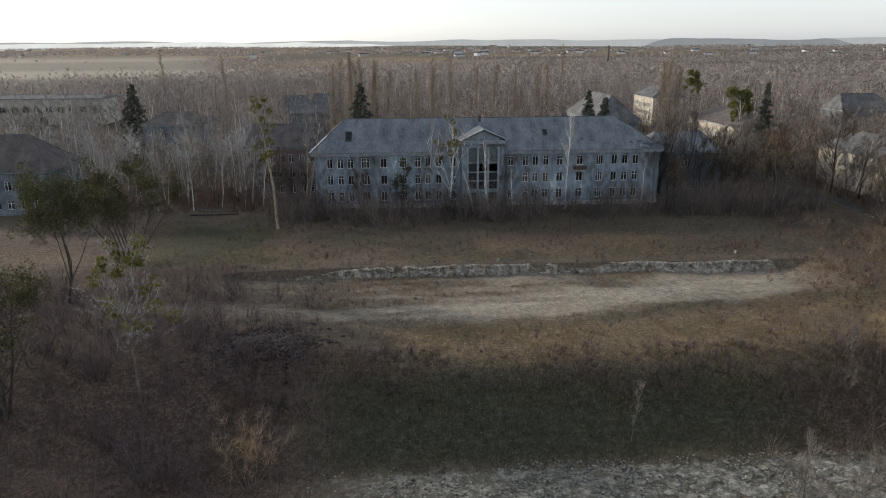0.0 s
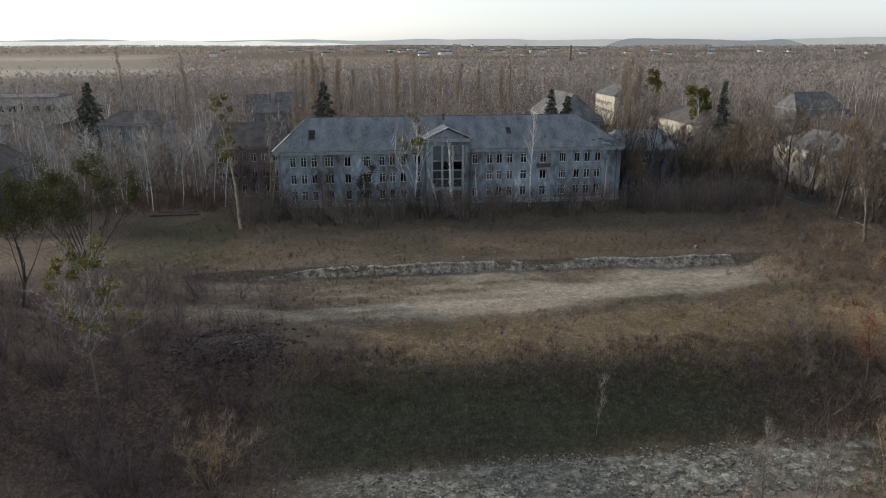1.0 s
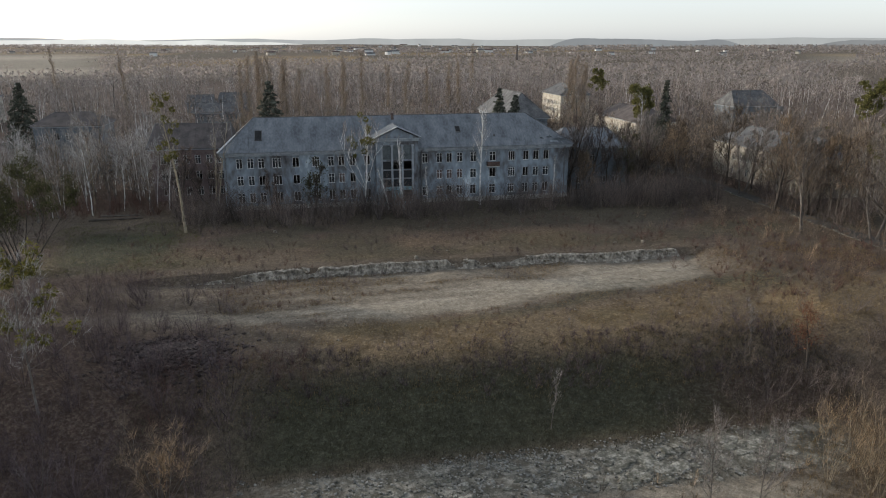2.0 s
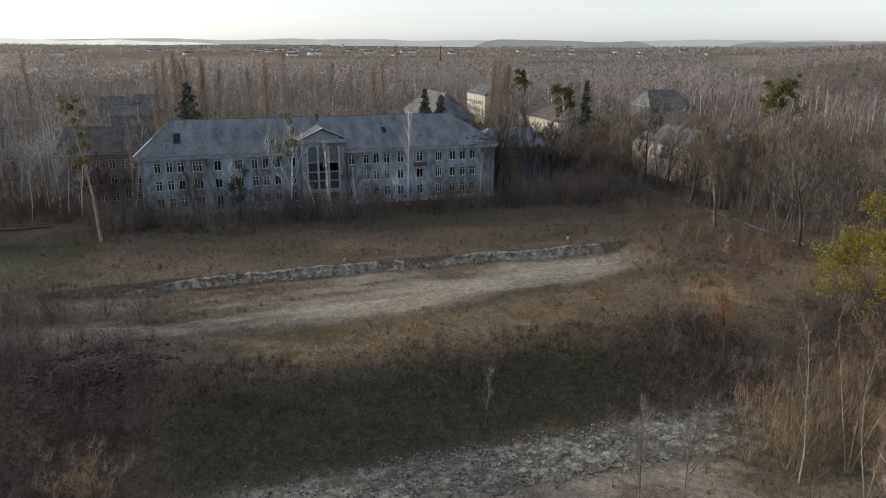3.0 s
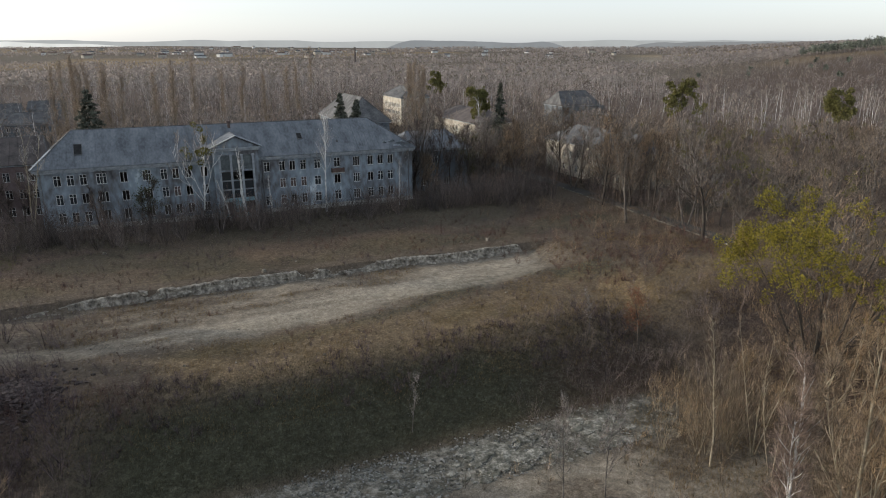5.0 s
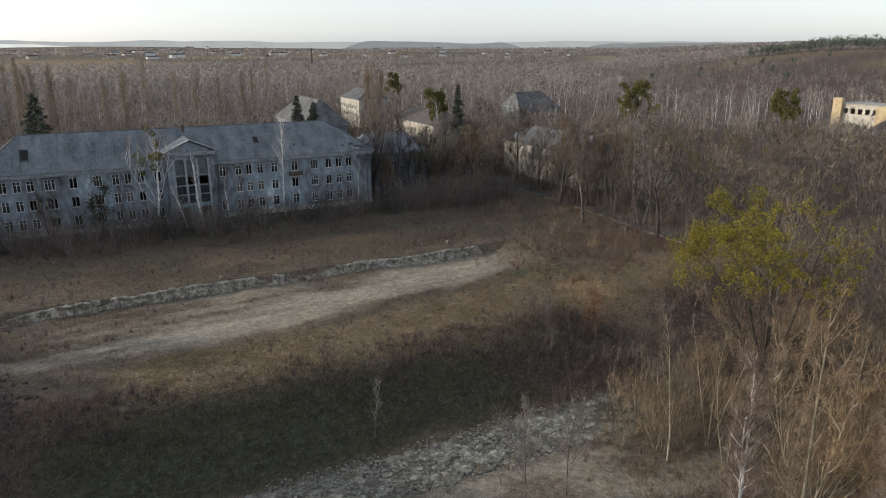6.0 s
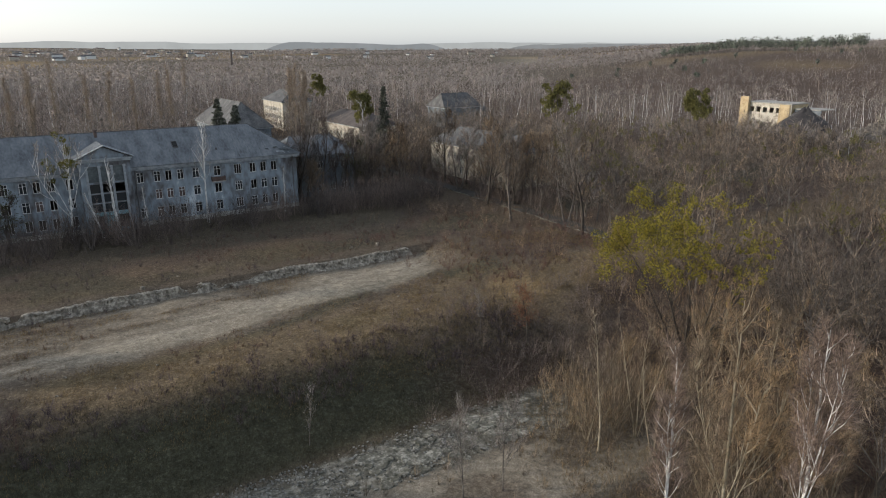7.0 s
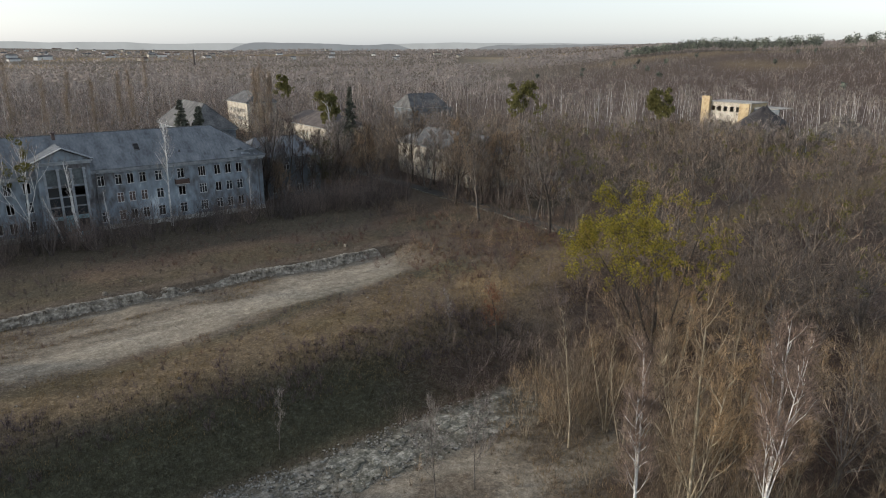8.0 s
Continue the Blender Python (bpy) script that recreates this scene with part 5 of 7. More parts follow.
# -- brush: many-stemmed shrubs --
def light_shrub(seed, n=15, m=150, open_=0.6, thick=0.0055):
    r = np.random.default_rng(seed)
    g = Geo()
    turn, out = r.uniform(0, 6.283, n), r.uniform(0.05, open_, n)
    d = np.stack([np.cos(turn) * out, np.sin(turn) * out, np.ones(n)], -1)
    d /= np.linalg.norm(d, axis=1)[:, None]
    p = np.stack([np.cos(turn) * 0.06, np.sin(turn) * 0.06, np.full(n, -0.05)], -1)
    e = p + d * r.uniform(0.6, 1.1, n)[:, None]
    g.cones(p, e, thick, slot=0, sides=2)
    n2 = n * 3
    k, u = r.integers(0, n, n2), r.uniform(0.2, 0.95, n2)[:, None]
    p2 = p[k] + (e[k] - p[k]) * u
    d2 = d[k] + r.normal(0, 0.35, (n2, 3))
    e2 = p2 + d2 * r.uniform(0.15, 0.42, n2)[:, None]
    g.cones(p2, e2, thick * 0.6, slot=0, sides=2)
    k, u = r.integers(0, n2, m), r.uniform(0.2, 1, m)[:, None]
    tp = p2[k] + (e2[k] - p2[k]) * u
    td = d2[k] + r.normal(0, 0.4, (m, 3))
    g.cones(tp, tp + td * r.uniform(0.06, 0.2, m)[:, None], thick * 0.42, slot=0, sides=2)
    return g.arrays()


shrubs = [light_shrub(400 + k, 16, 130, 0.75, 0.0046) for k in range(8)]


def sapling(seed, stems):
    """Template of a slim many-twigged young tree of unit height: slots 0 stem, 1 twigs."""
    r = np.random.default_rng(seed)
    g = Geo()
    for k in range(stems):
        a = r.uniform(0, 6.283)
        out = 0.05 if stems == 1 else r.uniform(0.12, 0.55)
        h = r.uniform(0.7, 1.0) if k else 0.97
        line = wander(r, (0.02 * math.cos(a), 0.02 * math.sin(a), -0.04), (out * math.cos(a), out * math.sin(a), 1), h, 5, 0.05, 0.05)
        g.tube(line, 0.0038 * np.array([1.2, 1, 0.8, 0.6, 0.4, 0.12]), 3)
        n = 18
        f = r.uniform(0.15, 0.97, n)
        i = np.minimum((f * 5).astype(int), 4)
        p = line[i] + (line[i + 1] - line[i]) * (f * 5 - i)[:, None]
        t = r.uniform(0, 6.283, n)
        d = np.stack([np.cos(t), np.sin(t), r.uniform(0.8, 1.9, n)], -1)
        d /= np.linalg.norm(d, axis=1)[:, None]
        e = p + d * (0.32 * (1.2 - f) * r.uniform(0.6, 1.3, n))[:, None]
        g.cones(p, e, 0.0025, slot=1, sides=2)
        m = 62
        q, u = r.integers(0, n, m), r.uniform(0.15, 1, m)[:, None]
        tp = p[q] + (e[q] - p[q]) * u
        td = d[q] + r.normal(0, 0.32, (m, 3)) + [0, 0, 0.25]
        te = tp + td * r.uniform(0.06, 0.18, m)[:, None]
        g.cones(tp, te, 0.0014, slot=1, sides=2)
        q2, m2 = r.integers(0, m, 40), 40
        tp2 = tp[q2] + (te[q2] - tp[q2]) * r.uniform(0.2, 1, m2)[:, None]
        g.cones(tp2, tp2 + (td[q2] + r.normal(0, 0.6, (m2, 3))) * r.uniform(0.03, 0.09, m2)[:, None], 0.0011, slot=1, sides=2)
    return g.arrays()


stout = [light_shrub(410 + k, 14, 120, 0.85, 0.0058) for k in range(6)]
saplings = [sapling(420 + k, 2 + (k % 3) * 2) for k in range(6)]
weeds = [light_shrub(440 + k, 12, 26, 0.8, 0.014) for k in range(4)]


def brush(name, n, box, keep, hlo, hhi, label, twig, seed, templates=None, category="brush", bark=None):
    r = np.random.default_rng(seed)
    s = np.stack([r.uniform(box[0], box[2], n), r.uniform(box[1], box[3], n)], -1)
    s = s[keep(s[:, 0], s[:, 1], r.uniform(size=n)) & clear_of_buildings(s)]
    h = hlo + (hhi - hlo) * r.beta(1.6, 2.2, len(s))
    return scatter(name, s, templates or shrubs, h, h * r.uniform(0.8, 1.3, len(s)), label, category, [bark, twig] if bark else [twig], r)


def off_track(x, y):
    return (track_mask(x, y) < 0.25) & ((y > 52.5) | (x < -2) | (x > 50))


brush("brush_belt", 1150, (-16, 112, 90, 130.4), lambda x, y, u: u < smooth(114, 124, y + 7 * (fbm(x, y, 12, 501) - 0.5)), 1.8, 7.2, "belt of bare grey-brown brush before the block", TWIG_DARK, 51, stout)
brush("slope_brush", 940, (-46, 32, 8, 88), lambda x, y, u: (u < smooth(6, -10, x)) & (track_mask(x, y) < 0.2), 1.5, 5.0, "tangle of dark purple-brown bare brush", TWIG_PURPLE, 52)
brush("bank_brush", 520, (30, 49, 98, 74), lambda x, y, u: u < smooth(34, 54, x) * smooth(75, 62, y), 1.0, 4.2, "bare brown brush along the bank", TWIG_DARK, 53)
brush("thicket", 640, (44, 10, 96, 50), lambda x, y, u: u < smooth(46, 55, x + 0.4 * (36 - y)) * (0.2 + smooth(0.40, 0.56, fbm(x, y, 9, 511))), 2.8, 8.0, "ochre thicket of bare saplings", TWIG_OCHRE, 54, saplings, bark=BARK_PALE)
brush("edge_brush", 420, (58, 74, 104, 114), lambda x, y, u: u < smooth(62, 84, x) * 0.8, 0.8, 3.2, "reddish bare scrub at the field's edge", TWIG_BROWN, 55)
brush("lane_brush", 190, (97, 98, 106, 152), lambda x, y, u: (x > 100.5) | (y < 118), 2.0, 5.5, "brown bare brush along the lane", TWIG_DARK, 72, stout)
brush("west_edge_brush", 340, (-82, 129.5, -15, 142), lambda x, y, u: u < 0.85, 1.2, 4.0, "reddish-brown brush along the birch wood's edge", LEAF_RUST_WEED, 76, stout)
brush("wood_floor_brush", 380, (90, 12, 190, 170), lambda x, y, u: u < 0.9, 2.0, 5.0, "undergrowth of the bare wood", TWIG_DARK, 56)
brush("dry_weeds", 1600, (-40, 60, 92, 128), lambda x, y, u: (u < 0.25 + 0.9 * smooth(0.4, 0.6, fbm(x, y, 7, 521))) & off_track(x, y), 0.3, 1.2, "dead grey-brown weed stalks", TWIG_PURPLE, 57, weeds, "weeds")
brush("red_scrub", 560, (60, 70, 96, 106), lambda x, y, u: u < smooth(58, 68, x + 0.25 * (y - 82)) * smooth(0.38, 0.55, fbm(x, y, 9, 571)), 0.5, 1.8, "dense reddish-brown scrub at the field's east edge", LEAF_RUST_WEED, 71, weeds)
brush("red_weeds", 1700, (-20, 70, 100, 116), lambda x, y, u: (u < smooth(0.45, 0.62, fbm(x, y, 14, 527))) & off_track(x, y), 0.3, 1.1, "dead reddish weed stalks", LEAF_RUST_WEED, 58, weeds, "weeds")


# -- grass: blades in tufts, in one sheet a kind --
def grass(name, n, box, keep, hlo, hhi, label, mat, seed, blades=4):
    r = np.random.default_rng(seed)
    x, y = r.uniform(box[0], box[2], n), r.uniform(box[1], box[3], n)
    ok = keep(x, y, r.uniform(size=n))
    x, y = x[ok], y[ok]
    z = ground_height(x, y)
    base = np.repeat(np.stack([x, y, z - 0.03], -1), blades, 0)
    m = len(base)
    base[:, :2] += r.normal(0, 0.22, (m, 2))
    h = np.repeat(r.uniform(hlo, hhi, len(x)), blades)
    tip = base + np.stack([r.normal(0, 0.35, m) * h, r.normal(0, 0.35, m) * h, h * r.uniform(0.6, 1.0, m)], -1)
    g = Geo()
    g.cones(base, tip, r.uniform(0.01, 0.026, m), sides=2)
    return tagged(new(name, g.mesh(name, mat)), label, "grass", kind="stuff")


grass("dry_grass", 34000, (-4, 58, 92, 92), lambda x, y, u: (u < 0.25 + 0.9 * smooth(0.38, 0.6, fbm(x, y, 5, 531))) & (track_mask(x, y) < 0.35), 0.15, 0.5, "dry yellow-brown grass", GRASS_DRY, 61)
grass("field_grass", 30000, (-36, 92, 96, 128), lambda x, y, u: u < 0.3 + 0.8 * smooth(0.4, 0.6, fbm(x, y, 6, 537)), 0.15, 0.45, "short brown and green field grass", GRASS_BROWN, 62)
grass("thicket_grass", 15000, (42, 8, 92, 50), lambda x, y, u: u < smooth(42, 50, x + 0.3 * (36 - y)) * (0.3 + 0.7 * smooth(0.4, 0.6, fbm(x, y, 6, 573))), 0.2, 0.7, "dead brown grass under the saplings", GRASS_DRY, 73)
grass("meadow_grass", 9000, (-34, 97, -10, 124), lambda x, y, u: u < 0.2 + 0.8 * smooth(0.4, 0.55, fbm(x, y, 6, 577)), 0.1, 0.3, "short green meadow grass", GRASS_MEADOW, 75)
grass("path_grass", 9000, (10, 33, 58, 46), lambda x, y, u: u < 0.15 + 0.85 * smooth(0.42, 0.58, fbm(x * 0.5, y, 4, 575)), 0.12, 0.4, "dead brown grass along the lower path", GRASS_BROWN, 74)
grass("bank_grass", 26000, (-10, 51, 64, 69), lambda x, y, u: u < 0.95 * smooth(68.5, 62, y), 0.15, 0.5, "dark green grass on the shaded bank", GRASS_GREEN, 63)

brush("bank_top_weeds", 900, (-4, 58.5, 62, 67.5), lambda x, y, u: u < 0.2 + smooth(0.38, 0.6, fbm(x, y, 5, 561)), 0.4, 1.5, "grey-purple dead weeds along the bank's brow", TWIG_PURPLE, 65, weeds, "weeds")
brush("rust_brush", 130, (-9, 58, 7, 68), lambda x, y, u: u < smooth(0.35, 0.55, fbm(x, y, 5, 563)), 0.8, 2.6, "russet bare bushes on the bank's brow", LEAF_RUST_WEED, 66)
brush("red_scrub", 200, (50, 8, 76, 34), lambda x, y, u: u < 0.25 + smooth(0.4, 0.6, fbm(x, y, 7, 565)), 1.0, 3.2, "reddish-brown low scrub under the saplings", LEAF_RUST_WEED, 67)
brush("apron_weeds", 460, (14, 30, 60, 45.5), lambda x, y, u: u < 0.15 + 0.7 * smooth(0.42, 0.6, fbm(x, y, 4, 567)), 0.4, 1.7, "ochre dead weeds beside the broken slabs", TWIG_OCHRE, 70, weeds, "weeds")
brush("low_tangle", 240, (42, 8, 84, 48), lambda x, y, u: u < smooth(42, 54, x + 0.3 * (36 - y)), 1.0, 3.5, "low brown tangle under the saplings", TWIG_OCHRE, 68)


def wood_mistletoe():
    """Olive tufts of mistletoe and ivy high in the wood east of the lane."""
    r = np.random.default_rng(69)
    g = Geo()
    n = 0
    while n < 210:
        x, y = r.uniform(84, 190), r.uniform(22, 150)
        if not in_woods(np.array([[x, y]]))[0] or float(fbm(x, y, 22, 569)) < 0.45:
            continue
        n += 1
        z = float(ground_height(x, y)) + r.uniform(7, 13)
        for k in range(r.integers(1, 4)):
            ball_clump(g, (x + r.normal(0, 0.9), y + r.normal(0, 0.9), z + r.normal(0, 0.8)), r.uniform(0.35, 0.85), 42, 7000 + n * 5 + k, size=0.13)
    return tagged(new("wood_mistletoe", g.mesh("wood_mistletoe", LEAF_MISTLETOE)), "olive tufts of mistletoe in the bare crowns", "mistletoe", kind="stuff")


wood_mistletoe()

# ---- single trees that stand out ----
def birch(x, y, h, label, seed, stems=1, lean=(0, 0), clumps=0, r=None, bark=None, twig=None, spread=0.62, twigs=7, limbs=16, name="birch_tree", fan=0.12, first=0.3, subs=6, angle=38, fork=0.0, limb_r=0.0, rise=0.2, bend=0.035):
    trunk, crown, tips = bare_tree(seed, h, r or (0.07 + h * 0.011), limbs, subs, twigs, spread, angle, first, rise, stems, fan, bend, 0.04, 0.8, 0.012, lean, taper=0.75, sides=3 if y < 30 else 2, fork=fork, limb_r=limb_r)
    leaf = None
    if clumps:
        leaf = Geo()
        rr = np.random.default_rng(seed + 1)
        pick = tips[rr.integers(0, len(tips), clumps)]
        for k, p in enumerate(pick):
            ball_clump(leaf, p * [0.85, 0.85, 0.97], rr.uniform(0.4, 0.85), 110, seed * 10 + k, size=0.15)
    return plant(name, on_ground(x, y), label, trunk, bark or BARK_BIRCH, crown, twig or TWIG_PALE, leaf, LEAF_MISTLETOE, leaf_name="mistletoe")


def spreading(x, y, h, label, seed, stems=1, fan=0.3, spread=1.0, leaves=0, leaf_mat=None, bark=None, twig=None, limbs=18, subs=8, twigs=8, first=0.22, angle=52, size=0.13, name="tree",
              r=None, lean=(0, 0), puff=0.28, category="tree", rise=0.14, twig_len=0.9, twig_r=0.013, high=0.35, clumps=0, clump=(0.6, 1.1, 110), side=None, fork=0.0):
    twig_r = twig_r + (0.009 if y > 75 else 0.0)
    trunk, crown, tips = bare_tree(seed, h, r or (0.08 + h * 0.014), limbs, subs, twigs, spread, angle, first, rise, stems, fan, 0.07, 0.0, twig_len, twig_r, lean, fork=fork)
    leaf = None
    if clumps:
        leaf = clumped(tips, clumps, clump[0], clump[1], clump[2], size, seed + 2, h * high, side)
    elif leaves:
        leaf = Geo()
        top = tips[tips[:, 2] > h * high]
        leaf.leaves(cloud(top, leaves, puff, seed + 2), size, seed=seed + 3)
    return plant(name, on_ground(x, y), label, trunk, bark or BARK_DARK, crown, twig or TWIG_BROWN, leaf, leaf_mat, category=category)


def spruce(x, y, h, label, seed, width=0.25, mat=None, name="spruce_tree"):
    r = np.random.default_rng(seed)
    trunk, crown, need = Geo(), Geo(), Geo()
    trunk.tube([(0, 0, -0.4), (0, 0, h * 0.5), (0, 0, h)], [0.05 + h * 0.01, h * 0.006, 0.02], 6)
    starts, ends, c = [], [], []
    for z in np.arange(h * 0.1, h * 0.98, h * 0.032):
        reach = h * width * (1 - z / h) ** 0.85 + 0.15
        for k in range(7):
            a, ln = r.uniform(0, 6.283), reach * r.uniform(0.65, 1.2)
            tip = np.array([math.cos(a) * ln, math.sin(a) * ln, z - ln * 0.32])
            starts.append((0, 0, z)), ends.append(tip)
            n = int(5 + ln * 9)
            u = r.uniform(0.2, 1, n)[:, None]
            c.append(np.array([0, 0, z]) + (tip - [0, 0, z]) * u + r.normal(0, 0.13, (n, 3)) - [0, 0, 0.08])
    crown.cones(starts, ends, 0.035)
    need.leaves(np.concatenate(c), 0.42, seed=seed, flat=0.3)
    return plant(name, on_ground(x, y), label, trunk, BARK_DARK, crown, TWIG_BROWN, need, mat or NEEDLE, leaf_name="needles")


def poplar(x, y, h, label, seed, spread=0.46):
    trunk, crown, tips = bare_tree(seed, h, 0.06 + h * 0.006, 46, 6, 8, spread, 28, 0.12, 0.3, 1, 0, 0.02, 0.0, 1.3, 0.022, sub_len=0.6)
    return plant("poplar_tree", on_ground(x, y), label, trunk, BARK_OCHRE, crown, TWIG_TAN)


def pine(x, y, h, label, seed, reach=4.0):
    trunk, crown, tips = bare_tree(seed, h, 0.06 + h * 0.01, 18, 6, 5, 0.24 * reach, 64, 0.52, 0.06, 1, 0, 0.04)
    need = clumped(tips, 120, 0.5, 1.0, 44, 0.3, seed, h * 0.5)
    return plant("pine_tree", on_ground(x, y), label, trunk, BARK_GREY, crown, TWIG_BROWN, need, NEEDLE_PINE, leaf_name="needles")


# olive-leaved trees at the west end of the track
spreading(-33.2, 82.5, 15.6, "tall tree with dull olive foliage and bare lower limbs", 601, 4, 0.32, 1.0, 0, LEAF_OLIVE, limbs=44, subs=9, twigs=9, first=0.3, size=0.11, high=0.4, angle=56, rise=0.08, r=0.2, clumps=260, clump=(0.5, 1.1, 84), twig=TWIG_DARK, fork=0.22)
spreading(-31.0, 97.5, 15.4, "many-stemmed tree with olive foliage on its fanned limbs", 603, 8, 0.55, 0.8, 0, LEAF_OLIVE, limbs=64, subs=9, twigs=9, first=0.25, angle=44, size=0.11, r=0.17, high=0.5, clumps=260, clump=(0.5, 1.1, 84), twig=TWIG_DARK)
spreading(-28.8, 58.5, 13.5, "dark tree with thin olive foliage over brush", 605, 4, 0.32, 1.2, 0, LEAF_OLIVE, limbs=40, subs=9, twigs=9, first=0.2, size=0.11, high=0.35, clumps=140, clump=(0.6, 1.2, 84), twig=TWIG_DARK)
birch(-17.0, 60.7, 14.8, "slender birch hung with mistletoe balls", 607, clumps=24, spread=0.95, r=0.12, bark=BARK_GREY, angle=62, twig=TWIG_PALE, rise=0.1, limbs=34, subs=8, twigs=10, limb_r=0.03)
birch(-12.8, 116.8, 24.5, "tall leaning birch with mistletoe in its top", 609, lean=(-0.06, 0.0), clumps=20, r=0.24, spread=0.5, first=0.45, limb_r=0.04, bark=BARK_PALE)
birch(-9.0, 128.3, 18.5, "thin pale bare tree at the block's end", 611, spread=0.7, r=0.13, limb_r=0.035, fan=0.2, stems=2, bark=BARK_PALE)
# birches before the block
birch(18.2, 127.0, 15.8, "forked birch with mistletoe in its crown", 613, 5, clumps=14, spread=1.15, fan=0.5, limb_r=0.04, r=0.17, limbs=32, fork=0.35, bend=0.035, twig=TWIG_TAN, twigs=9)
birch(25.6, 125.5, 13.2, "broken white birch with two stems", 615, 2, spread=0.4, limbs=14, twigs=4, fan=0.16, r=0.28, limb_r=0.05, fork=0.4, bend=0.03)
birch(22.9, 126.0, 8.6, "short white birch before the portico", 617, 1, spread=0.5, limbs=12, twigs=4, r=0.18, lean=(-0.1, 0), bend=0.05, limb_r=0.045)
birch(30.6, 127.3, 8.2, "small birch before the block", 619, 1, spread=0.35, limbs=10)
birch(41.0, 127.2, 19.0, "tall white birch before the block", 621, 1, spread=0.62, r=0.2, limb_r=0.05, first=0.4, limbs=22)
birch(56.2, 127.5, 9.5, "thin pale birch at the block's east part", 622, 1, spread=0.35)
spreading(-16.5, 137.0, 12.0, "dark bare tree before the brick wing", 638, 2, 0.3, 1.0, limbs=26, subs=11, twigs=16, twig=TWIG_DARK)
spreading(-11.5, 135.0, 10.5, "dark bare tree before the brick wing", 639, 2, 0.3, 1.0, limbs=24, subs=11, twigs=14, twig=TWIG_DARK)
# beside the annex and along the lane
spreading(66.5, 133.5, 18.0, "dark spreading bare tree beside the annex", 631, 2, 0.25, 1.1, limbs=34, subs=12, twigs=13, twig=TWIG_DARK)
spreading(63.0, 133.0, 12.0, "bare grey tree before the annex", 634, 3, 0.3, 0.9, limbs=26, subs=10, twigs=12, twig=TWIG_GREY)
spreading(70.5, 131.5, 14.0, "dark bare tree before the annex", 635, 2, 0.25, 1.0, limbs=26, subs=11, twigs=16, twig=TWIG_DARK)
spreading(61.8, 134.5, 21.0, "tall bare tree beside the annex", 624, 3, 0.2, 0.9, limbs=45, subs=12, twigs=12, twig=TWIG_GREY)
spreading(77.0, 135.0, 14.0, "dark bare tree before the annex", 626, 2, 0.3, 1.0, limbs=30, subs=11, twigs=14, twig=TWIG_DARK)
spreading(9.0, 126.5, 9.5, "dark ivy-grown tree before the block", 636, 2, 0.2, 0.8, 900, LEAF_OLIVE, limbs=20, subs=9, twigs=12, size=0.16, twig=TWIG_DARK)
spreading(1.5, 127.5, 8.0, "dark bushy tree before the block", 637, 3, 0.3, 0.9, limbs=20, subs=9, twigs=12, twig=TWIG_DARK)
spreading(74.5, 133.0, 11.5, "bush-like tree with evergreen ivy", 632, 3, 0.2, 0.6, 1300, LEAF_OLIVE, limbs=16, size=0.15)
birch(93.6, 165.0, 18.5, "white birch on the lane", 633, 2, spread=0.6, r=0.22, limb_r=0.055, limbs=26)
for k, (x, y, h) in enumerate(((93.5, 82.0, 18.5), (89.7, 97.0, 17.5), (93.5, 109.5, 17.0), (98.5, 127.0, 16.5), (101.5, 137.5, 17.0), (86.0, 128.0, 13.0), (83.5, 141.0, 15.0), (97.5, 90.0, 16.0), (99.8, 101.5, 15.0), (100.5, 118.0, 14.0), (103.0, 110.0, 13.0), (104.2, 124.0, 12.0), (103.5, 131.0, 12.5), (95.0, 147.0, 14.0), (90.5, 140.0, 13.0), (86.5, 150.0, 15.0), (63.5, 128.5, 9.0), (78.5, 130.0, 12.0), (99.0, 107.5, 15.0), (104.5, 113.5, 13.5), (108.5, 113.0, 13.0))):
    spreading(x, y, h, "spreading bare grey tree along the lane", 640 + k, 1 + k % 2, 0.25, 1.05, limbs=24, subs=12, twigs=17, bark=BARK_GREY if k % 2 else BARK_DARK, twig=TWIG_GREY if k % 3 == 0 else TWIG_WOOD)
# the yellow-green tree, and the saplings of the bank
spreading(73.4, 44.6, 20.4, "broad many-limbed tree with yellow-green foliage thickest on its sunny side", 661, 8, 0.62, 1.05, 0, LEAF_YELLOW, bark=BARK_DARK, limbs=96, subs=11, twigs=11, first=0.12, angle=54, size=0.12, r=0.26, rise=0.09, high=0.44, clumps=440, clump=(0.45, 0.95, 72), side=(-0.6, 0.8), twig=TWIG_BROWN)
spreading(60.7, 58.2, 7.2, "small tree with rust-coloured dead leaves", 663, 1, 0.2, 0.75, 700, LEAF_RUST, limbs=14, subs=5, size=0.10, twig=LEAF_RUST)
birch(55.6, 61.3, 6.0, "slim bare sapling on the bank", 665, 1, spread=0.4, limbs=10, r=0.05, bark=BARK_GREY, twig=TWIG_GREY)
birch(29.9, 54.4, 6.0, "dead pale sapling on the bank", 667, 1, spread=0.7, limbs=9, twigs=3, r=0.05, bark=BARK_GREY, twig=TWIG_GREY)
birch(37.9, 40.1, 9.6, "thin bare sapling beside the slabs", 669, 1, spread=0.75, limbs=22, r=0.08, bark=BARK_GREY, twig=TWIG_GREY, limb_r=0.022, first=0.2, twigs=9)
birch(41.3, 38.9, 9.2, "thin bare sapling beside the slabs", 671, 1, spread=0.75, limbs=22, r=0.08, bark=BARK_GREY, twig=TWIG_GREY, limb_r=0.022, first=0.2, twigs=9)
